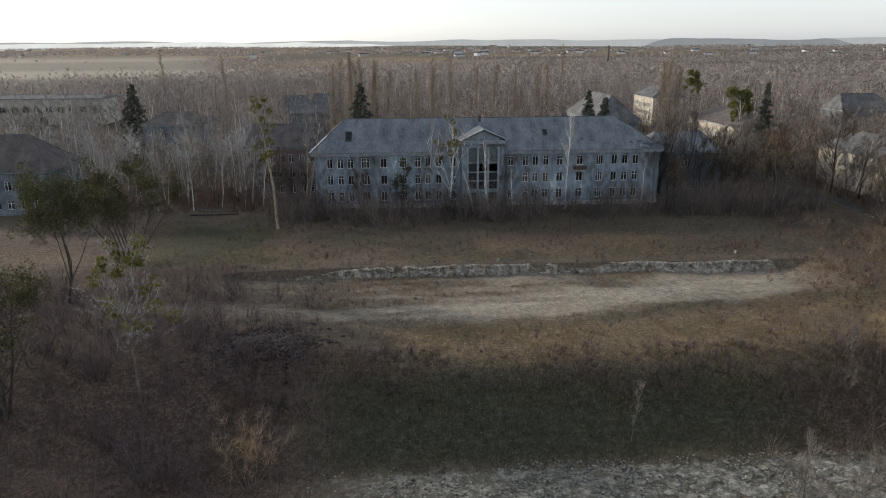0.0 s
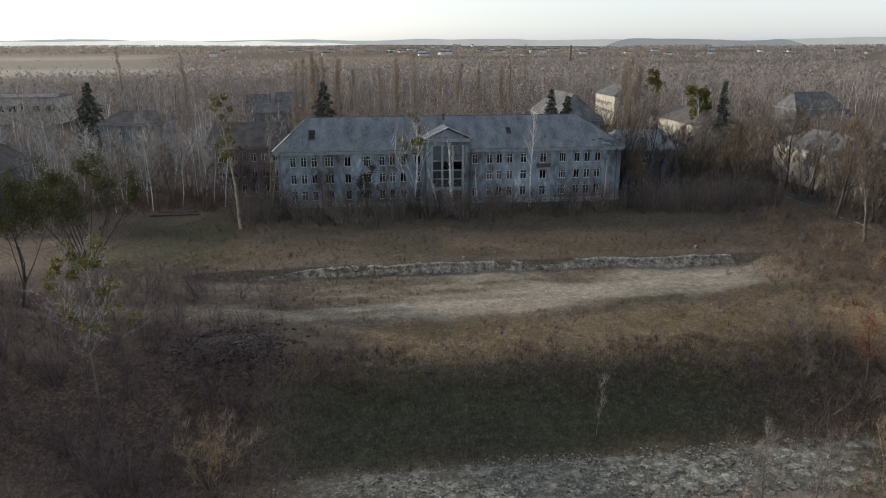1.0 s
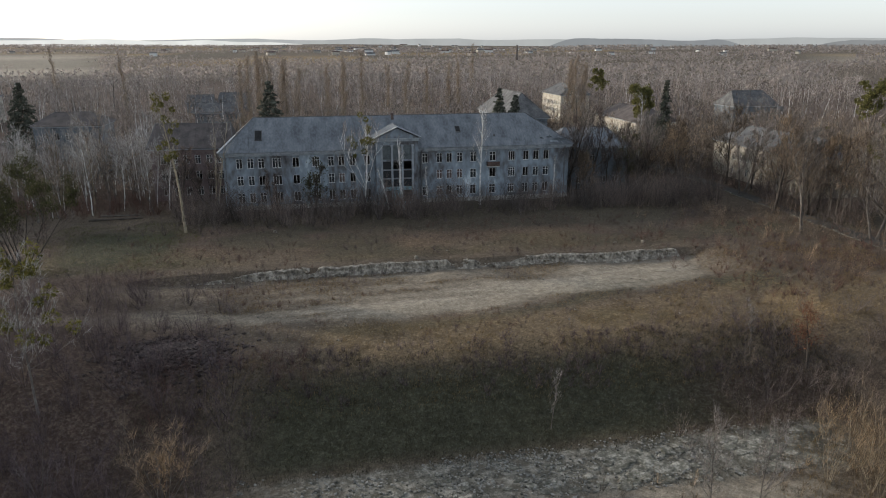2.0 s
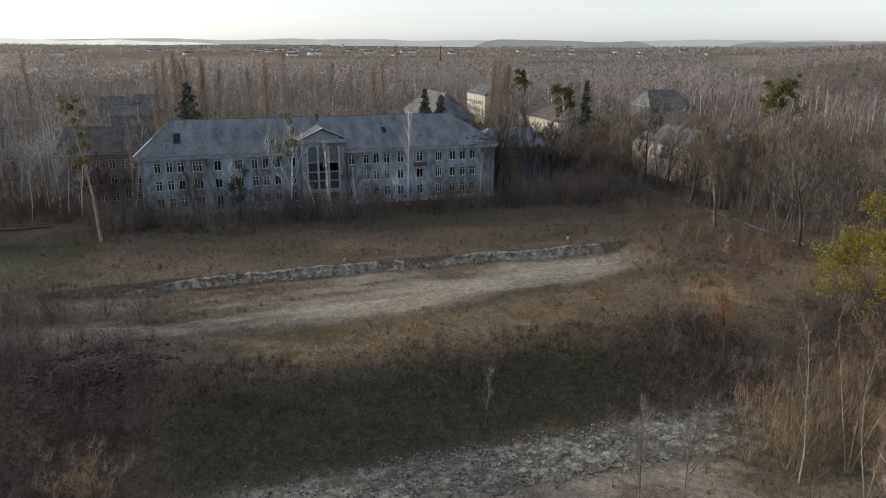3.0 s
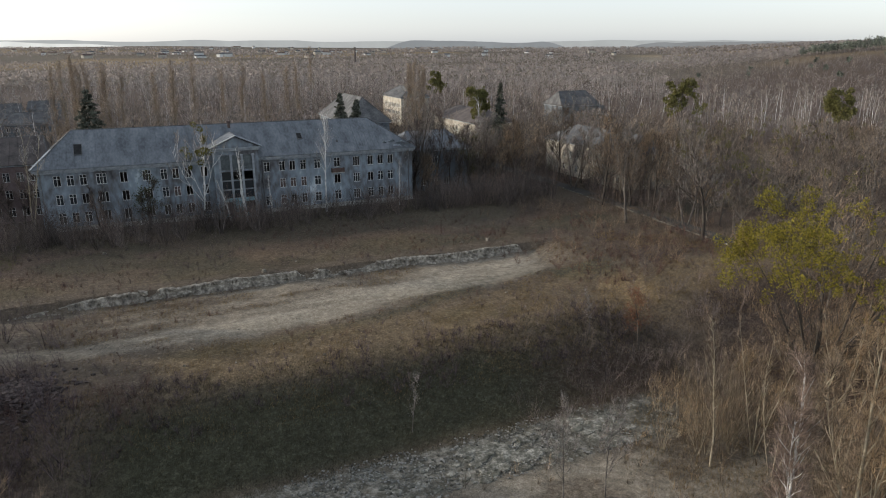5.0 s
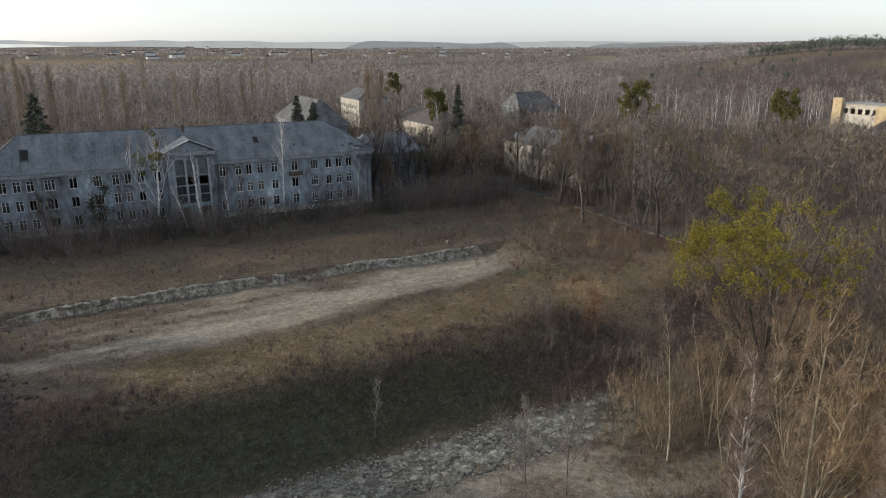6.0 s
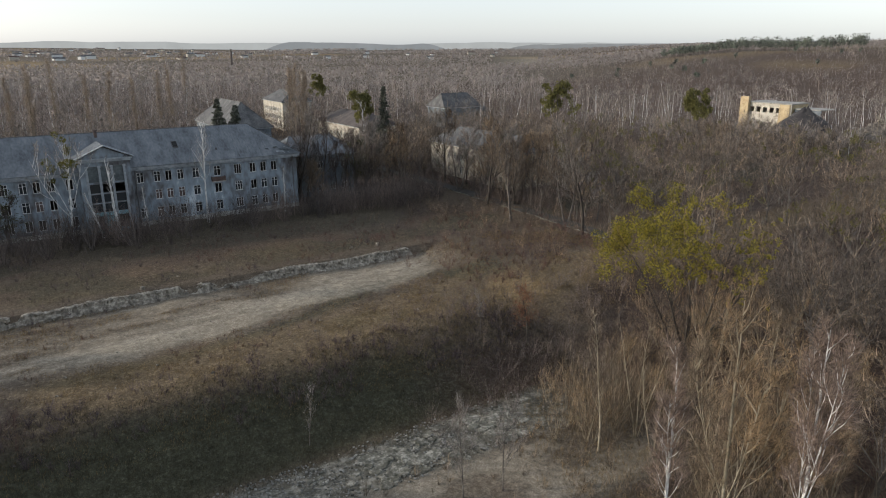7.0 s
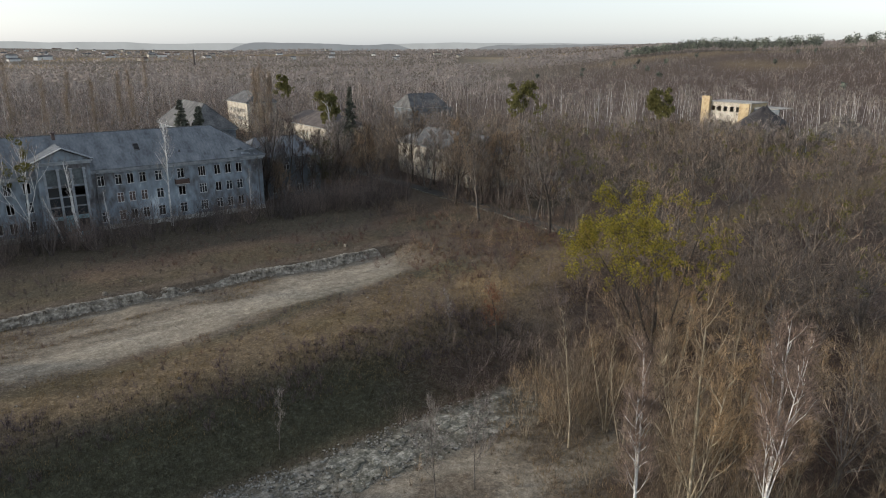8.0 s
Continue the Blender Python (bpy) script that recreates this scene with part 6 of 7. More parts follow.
# near birches
birch(41.8, 22.6, 19.6, "white birch with a forked crown in the thicket", 673, 2, fan=0.10, fork=0.5, spread=0.34, limb_r=0.032, r=0.12, first=0.12, limbs=36, twigs=12, subs=9, twig=TWIG_PINK, angle=40, bend=0.018)
birch(43.2, 20.3, 23.2, "tall ochre-barked tree with wide forked limbs", 675, 4, fan=0.26, fork=0.5, spread=0.44, limb_r=0.042, r=0.14, first=0.08, limbs=48, twigs=12, subs=9, bark=BARK_PALE, twig=TWIG_OCHRE, name="tree", angle=38, bend=0.018)
birch(43.5, 15.7, 22.6, "white birch with several upright stems", 677, 4, fan=0.13, fork=0.6, spread=0.3, limb_r=0.03, r=0.125, first=0.1, limbs=48, twigs=12, subs=9, twig=TWIG_PINK, angle=32, bend=0.018)
# slim trees standing in the thicket behind them
rt = np.random.default_rng(29)
for k in range(16):
    x, y = rt.uniform(52, 76), rt.uniform(10, 40)
    birch(x, y, rt.uniform(9, 15), "slim bare tree in the thicket", 730 + k, 1 + k % 3, fan=0.2, spread=0.42, limb_r=0.03, r=0.09, first=0.2, limbs=27, twigs=10, subs=8, bark=(BARK_PALE, BARK_OCHRE, BARK_PALE)[k % 3], twig=(TWIG_BROWN, TWIG_OCHRE)[k % 2], name="tree", angle=40)
spreading(-4.6, 50.0, 8.2, "grey fanned bush of bare rods", 721, 11, 0.6, 0.6, limbs=55, subs=6, twigs=8, r=0.05, bark=BARK_GREY, twig=TWIG_BROWN, name="bush", category="bush", angle=30, first=0.3)
spreading(-13.9, 51.0, 6.0, "grey fanned bush of bare rods", 723, 9, 0.5, 0.5, limbs=36, subs=4, twigs=5, r=0.06, bark=BARK_GREY, twig=TWIG_PURPLE, name="bush", category="bush", angle=30, first=0.3)
# evergreens
spruce(0.3, 156.0, 23.5, "dark spruce behind the block", 681, 0.32)
spruce(53.8, 160.0, 21.0, "dark spruce behind the block", 683, 0.22)
spruce(57.2, 158.5, 19.5, "dark spruce behind the block", 685, 0.22)
spruce(-62.0, 190.0, 22.0, "dark spruce among bare trees", 687, 0.34)
spruce(-82.0, 182.0, 14.0, "dark spruce among bare trees", 689, 0.34)
spruce(104.2, 172.5, 22.0, "dark conifer beside the lane", 691, 0.17)
pine(153.5, 152.2, 21.0, "pine with olive-green crown in the wood", 693)
pine(183.5, 125.4, 19.0, "pine with olive-green crown in the wood", 695)
pine(100.6, 177.0, 19.5, "pine with olive-green crown on the lane", 697, 3.0)
pine(142.0, 302.0, 18.0, "pine with olive-green crown in the wood", 698)
for k, (x, y, h) in enumerate(((-12.5, 229, 25), (-9.5, 226, 27), (-7.5, 233, 26), (-6, 230, 28.5), (-4.2, 225, 26), (-2.5, 228, 27), (0.2, 233, 26), (2.5, 232, 25), (5.5, 229, 23), (16, 250, 23), (21, 246, 24), (38, 255, 23), (45, 262, 24), (52, 250, 22), (94.3, 214, 26.5), (96.7, 213, 25), (95.5, 216, 25.5), (98.0, 215, 23), (93, 217, 24), (99.5, 220, 24), (106.7, 408, 31), (31.5, 299, 27.5), (24, 300, 25.5), (-68.7, 321, 27), (-121, 399, 29.5), (62, 260, 24), (66, 262, 25))):
    poplar(x, y, h, "columnar bare poplar with brown twigs", 700 + k)

# ---- small structures on the ground ----
def ragged_block(r, w, d, h, chips=0.18):
    """A worn block of concrete with broken upper corners, its foot at z = 0."""
    v = np.array([(x, y, z) for z in (0, 0.55 * h, h) for x, y in ((-w / 2, -d / 2), (w / 2, -d / 2), (w / 2, d / 2), (-w / 2, d / 2))])
    v[4:] += r.normal(0, chips * 0.35, (8, 3)) * [w * 0.25, d, h * 0.6]
    v[8:] += r.normal(0, chips, (4, 3)) * [w * 0.3, d * 0.6, h * 0.8]
    q = [(0, 3, 2, 1), (8, 9, 10, 11)]
    for b in (0, 4):
        q += [(b + k, b + (k + 1) % 4, b + 4 + (k + 1) % 4, b + 4 + k) for k in range(4)]
    g = Geo()
    g.add(v, quads=q)
    return g


def retaining_ledge():
    """The broken concrete edge between the upper field and the track's terrace: a crumbled face with loose blocks along it."""
    ob = thing("retaining_wall", (0, 0, 0), "long crumbling pale concrete retaining edge", "wall")
    r = np.random.default_rng(21)
    x = np.arange(-15, 64.6, 0.22)
    n = len(x)
    tall = smooth(-16, 6, x) * smooth(65, 63.5, x) * (0.86 + 0.18 * value_noise(x, 0 * x, 2.4, 951)) * (1 - 0.5 * smooth(0.74, 0.86, value_noise(x, 0 * x + 3, 2.6, 953)))
    y0 = ledge_line(x)
    profile = [(-0.95, -1.4, 0.2), (-0.5, -0.95, 0.2), (-0.24, -0.5, 0.16), (-0.16, -0.05, 0.12), (-0.04, 0.06, 0.08), (0.4, 0.06, 0.08), (0.85, -0.15, 0.1)]
    v = []
    for k, (dy, dz, rough) in enumerate(profile):
        bump = r.normal(0, rough * 0.75, n) + rough * 1.6 * (value_noise(x, 0 * x + 7 * k, 0.9, 957) - 0.5)
        z = np.where(dz > -1.3, -1.3 + (dz + 1.3) * tall, dz)
        v.append(np.stack([x + r.normal(0, 0.04, n), y0 + dy * (0.7 + 0.3 * tall) + bump, z + (0.5 * bump if 0 < k < 6 else 0)], -1))
    g = Geo()
    m = len(profile)
    i, j = np.meshgrid(np.arange(m - 1), np.arange(n - 1), indexing="ij")
    g.add(np.concatenate(v), quads=np.stack([i * n + j, i * n + j + 1, (i + 1) * n + j + 1, (i + 1) * n + j], -1).reshape(-1, 4))
    part("crumbled_face", g, CHALK, ob)
    meshes = [ragged_block(r, 1.1, 0.6, 0.5, 0.22).mesh("block", CHALK) for _ in range(10)]
    for _ in range(22):
        bx = r.uniform(2, 63)
        b = part("block", meshes[r.integers(10)], None, ob)
        by = float(ledge_line(bx)) + r.choice([-0.7, -0.2, 0.1])
        b.matrix_local = pose(bx, by, float(ground_height(bx, by)) - 0.05, r.normal(0, 9), r.normal(0, 9), r.uniform(-40, 40)) @ Matrix.Scale(r.uniform(0.4, 1.0), 4)
    return ob


CHALK = material("weathered_concrete", [(0.045, 0.04, 0.033), (0.20, 0.177, 0.143), (0.47, 0.425, 0.35)], 0.8, 30, bump=0.8, vary=0.15)
SLAB = material("mossy_slab", [(0.035, 0.037, 0.025), (0.13, 0.124, 0.10), (0.40, 0.38, 0.325)], 0.7, 55, bump=0.5, vary=0.18)
retaining_ledge()


def apron():
    """Worn concrete slabs and lumps at the foot of the bank, half sunk in mossy rubble, each of its own outline."""
    ob = thing("concrete_apron", (0, 0, 0), "worn mossy concrete slabs half sunk in rubble", "pavement")
    r = np.random.default_rng(22)
    made = 0
    while made < 130:
        cx, cy = (r.uniform(33, 54), r.uniform(44.6, 50.6)) if made < 90 else (r.uniform(3, 34), r.uniform(45, 50.8))
        if float(fbm(cx, cy, 4, 541)) < 0.46:
            continue
        made += 1
        n = int(r.integers(8, 12))
        ang = (np.arange(n) + r.uniform(-0.3, 0.3, n)) * 6.283 / n
        size = r.uniform(0.35, 1.15) * (1.0 if cx > 33 else 0.55)
        out = [(math.cos(a) * size * r.uniform(0.8, 1.15), math.sin(a) * size * r.uniform(0.55, 0.8)) for a in ang]
        g = Geo()
        g.prism(out, -0.2, 0.03, 0)
        inner = [(x * 0.84, y * 0.84) for x, y in out]
        v = [(x, y, 0.03) for x, y in out] + [(x, y, 0.10) for x, y in inner]
        g.add(v, [(n, n + k, n + k + 1) for k in range(1, n - 1)], [(k, (k + 1) % n, n + (k + 1) % n, n + k) for k in range(n)])
        b = part("slab", g, SLAB, ob)
        b.matrix_local = pose(cx, cy, float(ground_height(cx, cy)), r.normal(0, 3), r.normal(0, 3), r.uniform(-25, 25))
    return ob


apron()


def crumbs():
    """Loose rubble strewn over the foot of the bank."""
    r = np.random.default_rng(26)
    n = 5200
    x, y = r.uniform(0, 56, n), r.uniform(44.5, 52.3, n)
    ok = r.uniform(size=n) < smooth(0.35, 0.6, fbm(x, y, 4, 547))
    x, y = x[ok], y[ok]
    z, g = ground_height(x, y), Geo()
    base = [ragged_block(r, 1.0, 0.8, 0.6, 0.25).arrays() for _ in range(12)]
    for k in range(len(x)):
        v, _, q, _, _ = base[r.integers(12)]
        a, s = r.uniform(0, 6.283), r.uniform(0.05, 0.22)
        turn = np.array([[math.cos(a), math.sin(a), 0], [-math.sin(a), math.cos(a), 0], [0, 0, 1]])
        g.add(v @ turn * s + [x[k], y[k], z[k] - 0.03], quads=q)
    return tagged(new("loose_rubble", g.mesh("loose_rubble", CRUMB)), "grey and pale loose rubble at the bank's foot", "rubble", kind="stuff")


CRUMB = island_material("crumb", (0.05, 0.048, 0.040), (0.27, 0.262, 0.235))
crumbs()


def rubble_heap():
    """Dark rubble tipped over the track's edge."""
    r = np.random.default_rng(23)
    g = Geo()
    n = 1500
    x, y = r.normal(-6.5, 3.0, n), r.normal(69.5, 2.6, n)
    z = ground_height(x, y) + 0.9 * np.exp(-(((x + 6.5) / 3.2) ** 2 + ((y - 69.5) / 2.6) ** 2))
    for k in range(n):
        s = r.uniform(0.06, 0.22)
        b = ragged_block(r, s * 2, s * 1.4, s, 0.3).arrays()
        a = r.uniform(0, 6.283)
        v = b[0] @ np.array([[math.cos(a), math.sin(a), 0], [-math.sin(a), math.cos(a), 0], [0, 0, 1]])
        g.add(v + [x[k], y[k], z[k] - 0.06], quads=b[2])
    return tagged(new("rubble_heap", g.mesh("rubble_heap", RUBBLE)), "heap of dark broken rubble beside the track", "rubble", kind="stuff")


RUBBLE = island_material("rubble", (0.03, 0.024, 0.022), (0.12, 0.095, 0.085))
rubble_heap()


def stones():
    r = np.random.default_rng(24)
    spots = [(23.3, 95.2, 0.6), (24.6, 66.7, 0.25), (2.0, 113.7, 0.4), (60.0, 96.0, 0.5), (55.5, 96.5, 0.4), (28.4, 98.0, 0.25), (38.0, 71.0, 0.22), (15.5, 69.0, 0.2)]
    spots += [(r.uniform(-4, 60), r.uniform(68, 92), r.uniform(0.1, 0.24)) for _ in range(34)]
    for x, y, s in spots:
        g = Geo()
        n = 7
        ang = np.sort(r.uniform(0, 6.283, n))
        low = np.stack([np.cos(ang) * s * r.uniform(0.8, 1.1, n), np.sin(ang) * s * r.uniform(0.6, 1.0, n), np.full(n, -0.08)], -1)
        top = low * [0.7, 0.7, 0] + [0, 0, 1] * (s * r.uniform(0.5, 0.85, n))[:, None]
        g.add(np.concatenate([low, top]), [(n, n + k, n + k + 1) for k in range(1, n - 1)], [(k, (k + 1) % n, n + (k + 1) % n, n + k) for k in range(n)])
        ob = part("stone", g, CHALK)
        ob.location = on_ground(x, y)
        tagged(ob, "pale broken lump of concrete lying in grass", "stone", "stones on the terrace")


stones()


def lane():
    """The lane along the wood, with a pale kerb on its field side."""
    ys = np.arange(78, 300, 1.6)
    xs = 95.8 + 0.8 * np.sin(ys * 0.06)
    road, idx = Geo(), 0
    w = 3.4
    left, right = np.stack([xs, ys], -1), np.stack([xs + w, ys], -1)
    v = []
    for p in (left, right):
        v.append(np.column_stack([p, ground_height(p[:, 0], p[:, 1]) + 0.05]))
    n = len(ys)
    road.add(np.concatenate(v), quads=[(k, n + k, n + k + 1, k + 1) for k in range(n - 1)])
    tagged(new("road", road.mesh("road", ASPHALT)), "narrow worn asphalt lane along the wood", "road", kind="structure")
    kerb = thing("kerb", (0, 0, 0), "row of pale concrete kerb stones beside the lane", "kerb")
    r = np.random.default_rng(25)
    g = Geo()
    g.box(-0.1, -0.75, -0.2, 0.1, 0.75, 0.12)
    me = g.mesh("kerb_stone", SLAB)
    for k in range(n):
        if ys[k] > 190 or r.uniform() < 0.12:
            continue
        b = part("kerb_stone", me, None, kerb)
        b.matrix_local = pose(xs[k] - 0.2, ys[k], float(ground_height(xs[k], ys[k])) + 0.05 + r.normal(0, 0.03), r.normal(0, 1.5), r.normal(0, 3), r.normal(-3, 2))


ASPHALT = material("asphalt", [(0.035, 0.034, 0.032), (0.06, 0.057, 0.052), (0.09, 0.082, 0.07)], 2.5, 40, bump=0.4)
lane()


def fallen_log(x, y, length, radius, turn, label, bark):
    r = np.random.default_rng(int(x * 7 + y) % 1000)
    g = Geo()
    line = wander(r, (0, 0, radius * 0.8), (math.cos(radians(turn)), math.sin(radians(turn)), 0), length, 5, 0.03, 0.0)
    line[:, 2] = radius * 0.8
    g.tube(line, radius * np.linspace(1, 0.55, 6), 7)
    ob = new("log", g.mesh("log", bark, shade=True))
    ob.location = on_ground(x, y)
    return tagged(ob, label, "log")


fallen_log(-31, 127.5, 9.0, 0.22, 4, "dark fallen trunk lying on grass", BARK_DARK)
fallen_log(-30, 131.0, 7.0, 0.16, -3, "pale fallen trunk at the wood's edge", BARK_GREY)
fallen_log(67.5, 27.0, 5.0, 0.13, -38, "pale fallen trunk in the thicket", BARK_GREY)


def low_wall():
    """A stub of pale concrete wall beside the lane."""
    g = Geo()
    g.box(0, 0, -0.3, 6.5, 0.3, 1.5)
    ob = new("concrete_wall", g.mesh("concrete_wall", PLASTER_PALE))
    ob.location = on_ground(99.3, 181)
    tagged(ob, "stub of pale concrete wall beside the lane", "wall")


low_wall()


def ruin_debris():
    r = np.random.default_rng(27)
    g = Geo()
    for _ in range(160):
        v, _, q, _, _ = ragged_block(r, r.uniform(0.5, 2.5), r.uniform(0.4, 1.5), r.uniform(0.2, 0.9), 0.25).arrays()
        x, y = r.normal(285, 8), r.normal(118, 6)
        g.add(v + [x, y, float(ground_height(x, y)) + r.uniform(4.5, 8.0) * math.exp(-((x - 285) / 9) ** 2 - ((y - 118) / 7) ** 2) - 0.3], quads=q)
    mound = tagged(new("debris_heap", g.mesh("debris_heap", CHALK)), "heap of pale demolition debris beside the ruin", "rubble", kind="stuff")
    h = Geo()
    ang = np.linspace(0, 6.283, 17)[:-1]
    rings = [np.stack([285 + np.cos(ang) * 17 * q, 118 + np.sin(ang) * 13 * q, np.full(16, 8.2 * (1 - q) - 0.6) + r.normal(0, 0.3, 16)], -1) for q in (1.0, 0.66, 0.33, 0.05)]
    h.add(np.concatenate(rings), quads=[(16 * a + k, 16 * a + (k + 1) % 16, 16 * (a + 1) + (k + 1) % 16, 16 * (a + 1) + k) for a in range(3) for k in range(16)])
    tagged(new("spoil_mound", h.mesh("spoil_mound", LAND_HEAP)), "low spoil mound under the debris", "mound")
    dark = Geo()
    rings = [np.stack([247.5 + np.cos(ang + 0.4) * 14 * q, 128.5 + np.sin(ang + 0.4) * 15 * q, np.full(16, 12.8 * (1 - q) ** 0.8 - 0.6) + r.normal(0, 0.35, 16)], -1) for q in (1.0, 0.75, 0.5, 0.25, 0.05)]
    dark.add(np.concatenate(rings), [(64, 64 + k, 65 + k) for k in range(1, 15)], [(16 * a + k, 16 * a + (k + 1) % 16, 16 * (a + 1) + (k + 1) % 16, 16 * (a + 1) + k) for a in range(4) for k in range(16)])
    return tagged(new("spoil_mound", dark.mesh("spoil_mound", DARK_HEAP, shade=True)), "dark heap of spoil before the ruin", "mound")


DARK_HEAP = material("dark_spoil", [(0.02, 0.019, 0.02), (0.04, 0.037, 0.038), (0.07, 0.064, 0.062)], 2.0, 20, bump=0.6)
LAND_HEAP = material("spoil", [(0.04, 0.035, 0.03), (0.09, 0.08, 0.068), (0.15, 0.135, 0.115)], 2.0, 20, bump=0.6)
ruin_debris()

# ---- the far land ----
def far_clumps():
    """Copses and hedges on the plain, each a low ragged tuft of spiky crowns."""
    r = np.random.default_rng(31)
    g = Geo()
    for r0, r1, density, size, tall, k0 in ((630, 1500, 0.0075, 2.1, 9.0, 900), (1500, 3400, 0.0012, 4.0, 8.0, 910)):
        s = spots_between(r0, r1, density, -38, 76, r)
        az, far = np.degrees(np.arctan2(s[:, 0] - 9, s[:, 1])), np.hypot(s[:, 0] - 9, s[:, 1])
        bands = fbm(s[:, 0] * 0.35, s[:, 1], 200, 901, 3)
        open_land = np.where(az < -4, 0.55, 0.5) if r0 > 1000 else np.where(az < -4, 0.48, 0.36) + 0.14 * smooth(900, 1500, far)
        keep = (r.uniform(size=len(s)) < smooth(open_land - 0.05, open_land + 0.05, bands) * np.where((az < -15) & (far > 800) & (far < 2100), 0.03, 1.0)) & ~((az > 37.6) & (az < 41.6) & (far > 1200) & (far < 2000)) & ((az < 40) | (far > 960))
        s = s[keep]
        z = ground_height(s[:, 0], s[:, 1])
        n = len(s)
        for k in range(4):
            c = np.stack([s[:, 0] + r.normal(0, size * 1.4, n), s[:, 1] + r.normal(0, size * 1.4, n), z + tall * r.uniform(0.1, 1.0, n)], -1)
            g.leaves(c, size, seed=k0 + k)
    return tagged(new("far_woods", g.mesh("far_woods", CROWN_FAR_HAZED)), "far bare copses and hedges", "woods", kind="stuff")


# crowns on the plain, brightened because haze is painted into them
CROWN_FAR_HAZED = island_material("crown_far_hazed", (0.22, 0.192, 0.174), (0.31, 0.274, 0.252), glow=0.5, stand=0.25)
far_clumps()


def pine_crest():
    """Dark pines along the hill's crest and scattered over its heath."""
    r = np.random.default_rng(32)
    need = Geo()
    for k in range(300):
        if k < 225:
            az, d = r.uniform(51, 64.8), r.normal(955, 28)
        elif k < 272:
            az, d = r.choice([66.6, 68.0, 69.3, 71.2, 73.5]) + r.normal(0, 0.35), r.normal(960, 8)
        else:
            az, d = r.uniform(44, 76), r.uniform(520, 900)
        x, y = 9 + d * math.sin(radians(az)), d * math.cos(radians(az))
        z = float(ground_height(x, y))
        h = r.uniform(10, 18) * (0.7 + 0.3 * float(smooth(52, 58, az))) if k < 272 else r.uniform(5, 8)
        c = np.array([x, y, z + h * 0.68]) + np.clip(r.normal(0, 1, (44, 3)), -1.7, 1.7) * [h * 0.14, h * 0.14, h * 0.17]
        need.leaves(c, 1.25, seed=k)
        need.tube([(x, y, z - 0.5), (x, y, z + h * 0.7)], [0.25, 0.12], 3, slot=1)
    return tagged(new("pine_wood", need.mesh("pine_wood", [NEEDLE_FAR_HAZED, BARK_GREY])), "line of dark pines on the far hill", "woods", kind="stuff")


pine_crest()


def village():
    """Scattered pale houses of the far village."""
    r = np.random.default_rng(33)
    spots = []
    for k in range(90):
        a = radians(r.normal(11, 8) if k < 60 else r.uniform(-34, 40))
        d = r.uniform(1700, 3500)
        spots.append((9 + d * math.sin(a), d * math.cos(a), r.uniform(9, 26), r.uniform(7, 11), r.uniform(3.5, 7)))
    group = "far village houses"
    for x, y, w, d, h in spots:
        walls, roof = Geo(), Geo()
        walls.box(-w / 2, -d / 2, -1.5, w / 2, d / 2, h)
        roof.add([(-w / 2 - 0.4, -d / 2 - 0.5, h + 0.01), (w / 2 + 0.4, -d / 2 - 0.5, h + 0.01), (w / 2 + 0.4, d / 2 + 0.5, h + 0.01), (-w / 2 - 0.4, d / 2 + 0.5, h + 0.01), (-w / 2, 0, h + 3), (w / 2, 0, h + 3)],
                 [(1, 2, 5), (3, 0, 4)], [(0, 1, 5, 4), (2, 3, 4, 5), (0, 3, 2, 1)])
        ob = thing("village_house", on_ground(x, y), "small pale far house with pitched roof", "house", group, r.uniform(-40, 40))
        part("wall", walls, PAINT_WHITE if r.uniform() < 0.6 else PLASTER_PALE, ob)
        part("roof", roof, ROOF_SLATE if r.uniform() < 0.7 else RUST, ob)


village()
stack = thing("chimney_stack", on_ground(361, 1147), "tall brick factory chimney on the plain", "chimney")
shaft = Geo()
shaft.tube([(0, 0, -1), (0, 0, 14), (0, 0, 29)], [1.9, 1.6, 1.3], 10)
part("shaft", shaft, ROOF_BROWN, stack)
rim = Geo()
rim.tube([(0, 0, 29.02), (0, 0, 30)], [1.7, 1.7], 10)
part("rim", rim, ROOF_BROWN, stack)


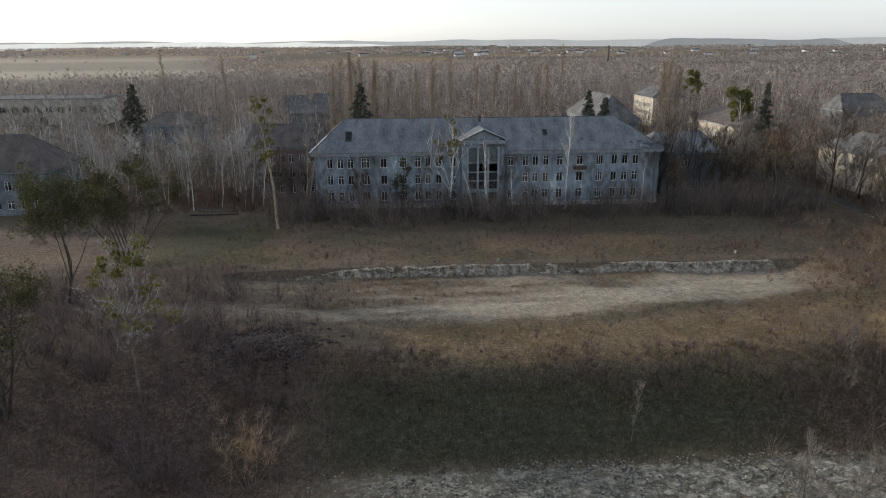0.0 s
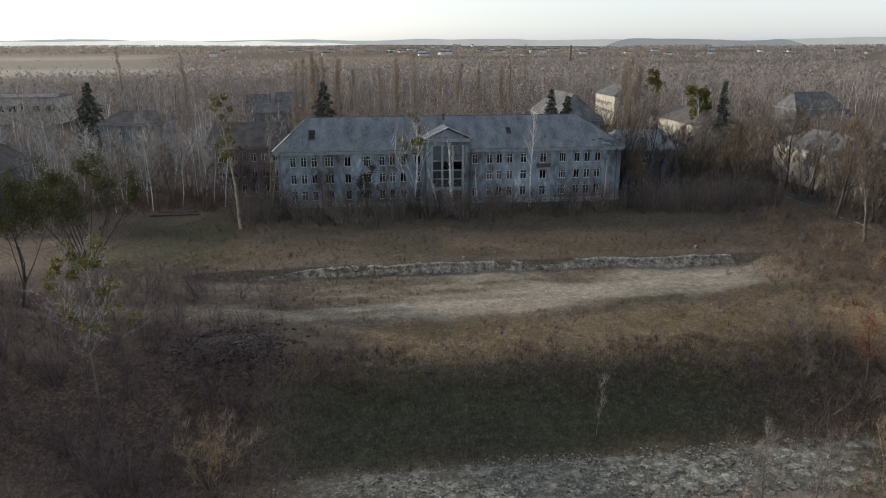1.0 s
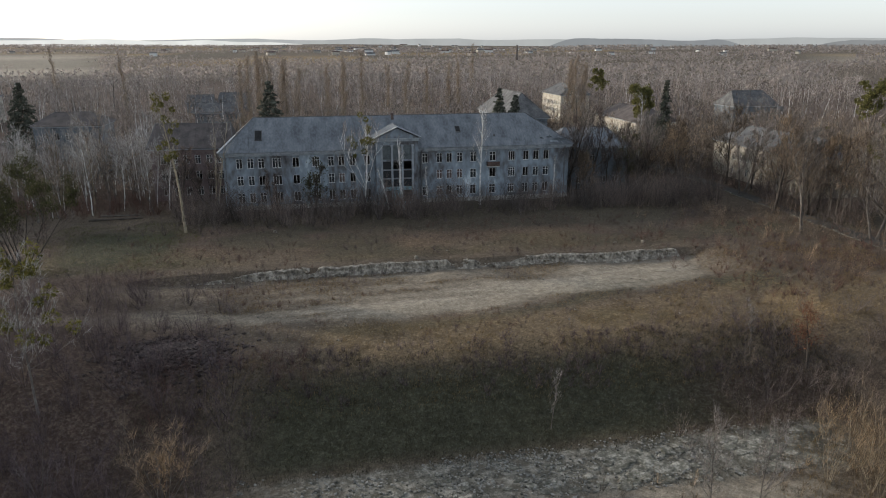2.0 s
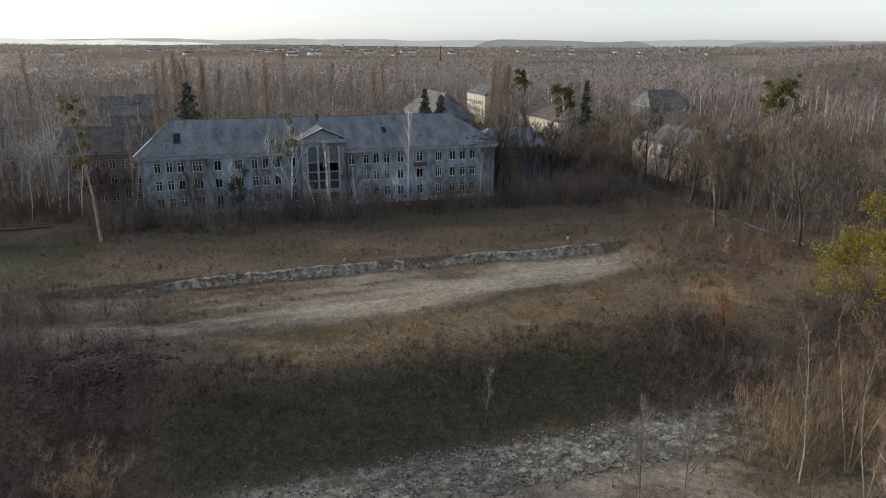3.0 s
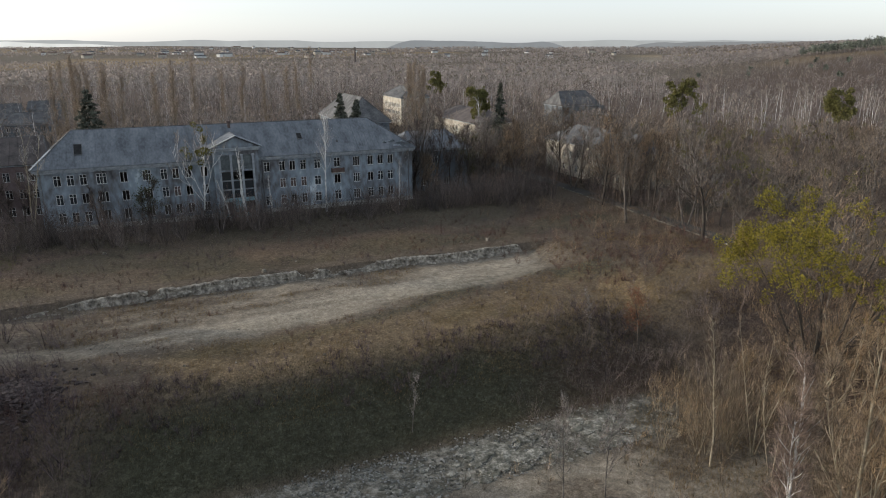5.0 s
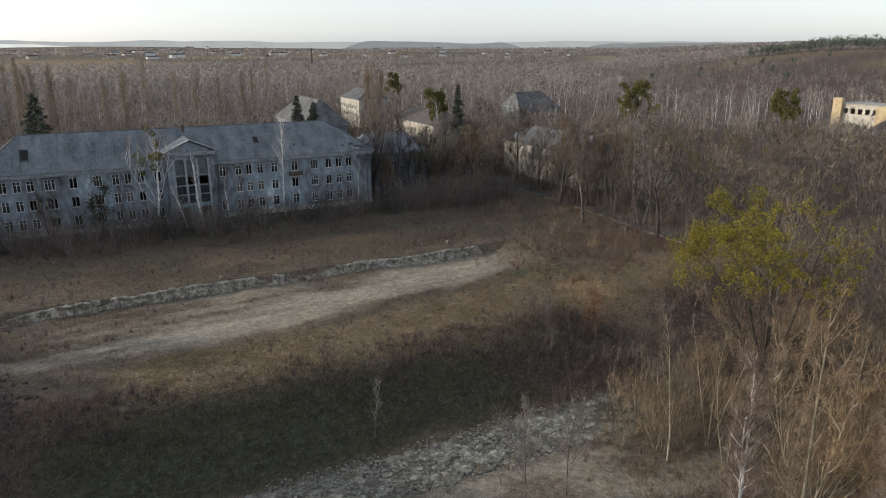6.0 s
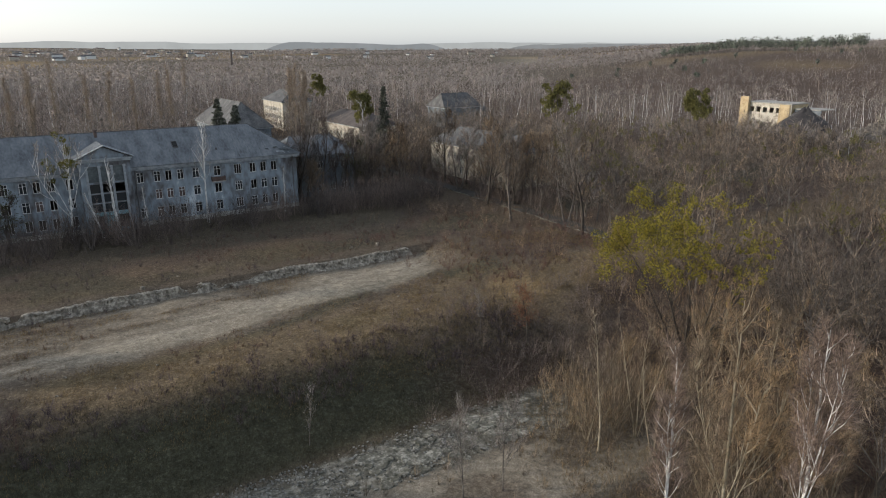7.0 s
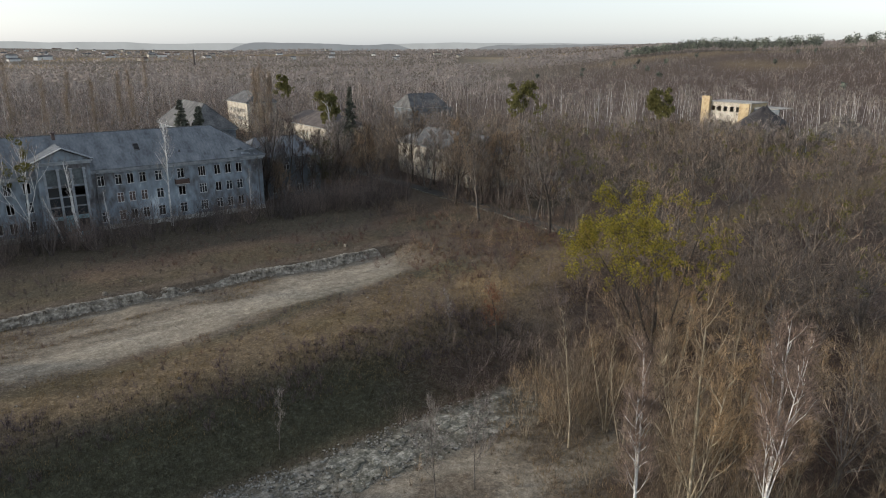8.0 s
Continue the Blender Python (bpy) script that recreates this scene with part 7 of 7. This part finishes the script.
def ridge_backdrop(name, r0, height, wobble, seed, colour, az0, az1, label):
    """A plain far ridge of wooded hills standing at the horizon; it glows, with the haze put into its colour."""
    a = np.radians(np.linspace(az0, az1, 160))
    t = np.linspace(0, 1, 160)
    h = height * smooth(0, 0.22, t) * smooth(1, 0.78, t) * (1 + wobble * (fbm(np.degrees(a) * 8, 0 * a, 40, seed) - 0.5)) + 1.5 * value_noise(np.degrees(a) * 40, 0 * a, 3, seed)
    x, y = 9 + r0 * np.sin(a), r0 * np.cos(a)
    g = Geo()
    n = len(a)
    back = 1.12
    v = [np.stack([x, y, np.full(n, -30.0)], -1), np.stack([x, y, h], -1), np.stack([x * back, y * back, np.full(n, -30.0)], -1)]
    g.add(np.concatenate(v), quads=[(k, k + 1, n + k + 1, n + k) for k in range(n - 1)] + [(n + k, n + k + 1, 2 * n + k + 1, 2 * n + k) for k in range(n - 1)])
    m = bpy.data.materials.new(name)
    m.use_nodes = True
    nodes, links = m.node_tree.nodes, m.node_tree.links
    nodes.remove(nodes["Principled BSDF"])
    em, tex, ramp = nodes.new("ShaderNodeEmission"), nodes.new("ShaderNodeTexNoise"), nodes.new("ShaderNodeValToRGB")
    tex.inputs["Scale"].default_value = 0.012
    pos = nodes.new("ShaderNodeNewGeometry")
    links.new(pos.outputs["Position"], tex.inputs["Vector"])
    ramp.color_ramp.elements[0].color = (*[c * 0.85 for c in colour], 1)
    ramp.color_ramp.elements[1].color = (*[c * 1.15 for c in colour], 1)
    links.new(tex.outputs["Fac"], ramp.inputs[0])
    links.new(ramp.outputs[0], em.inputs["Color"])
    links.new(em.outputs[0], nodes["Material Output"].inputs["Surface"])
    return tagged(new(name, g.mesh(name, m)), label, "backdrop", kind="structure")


# haze brightness is set by each ridge's emitted colour, strongest towards the sun
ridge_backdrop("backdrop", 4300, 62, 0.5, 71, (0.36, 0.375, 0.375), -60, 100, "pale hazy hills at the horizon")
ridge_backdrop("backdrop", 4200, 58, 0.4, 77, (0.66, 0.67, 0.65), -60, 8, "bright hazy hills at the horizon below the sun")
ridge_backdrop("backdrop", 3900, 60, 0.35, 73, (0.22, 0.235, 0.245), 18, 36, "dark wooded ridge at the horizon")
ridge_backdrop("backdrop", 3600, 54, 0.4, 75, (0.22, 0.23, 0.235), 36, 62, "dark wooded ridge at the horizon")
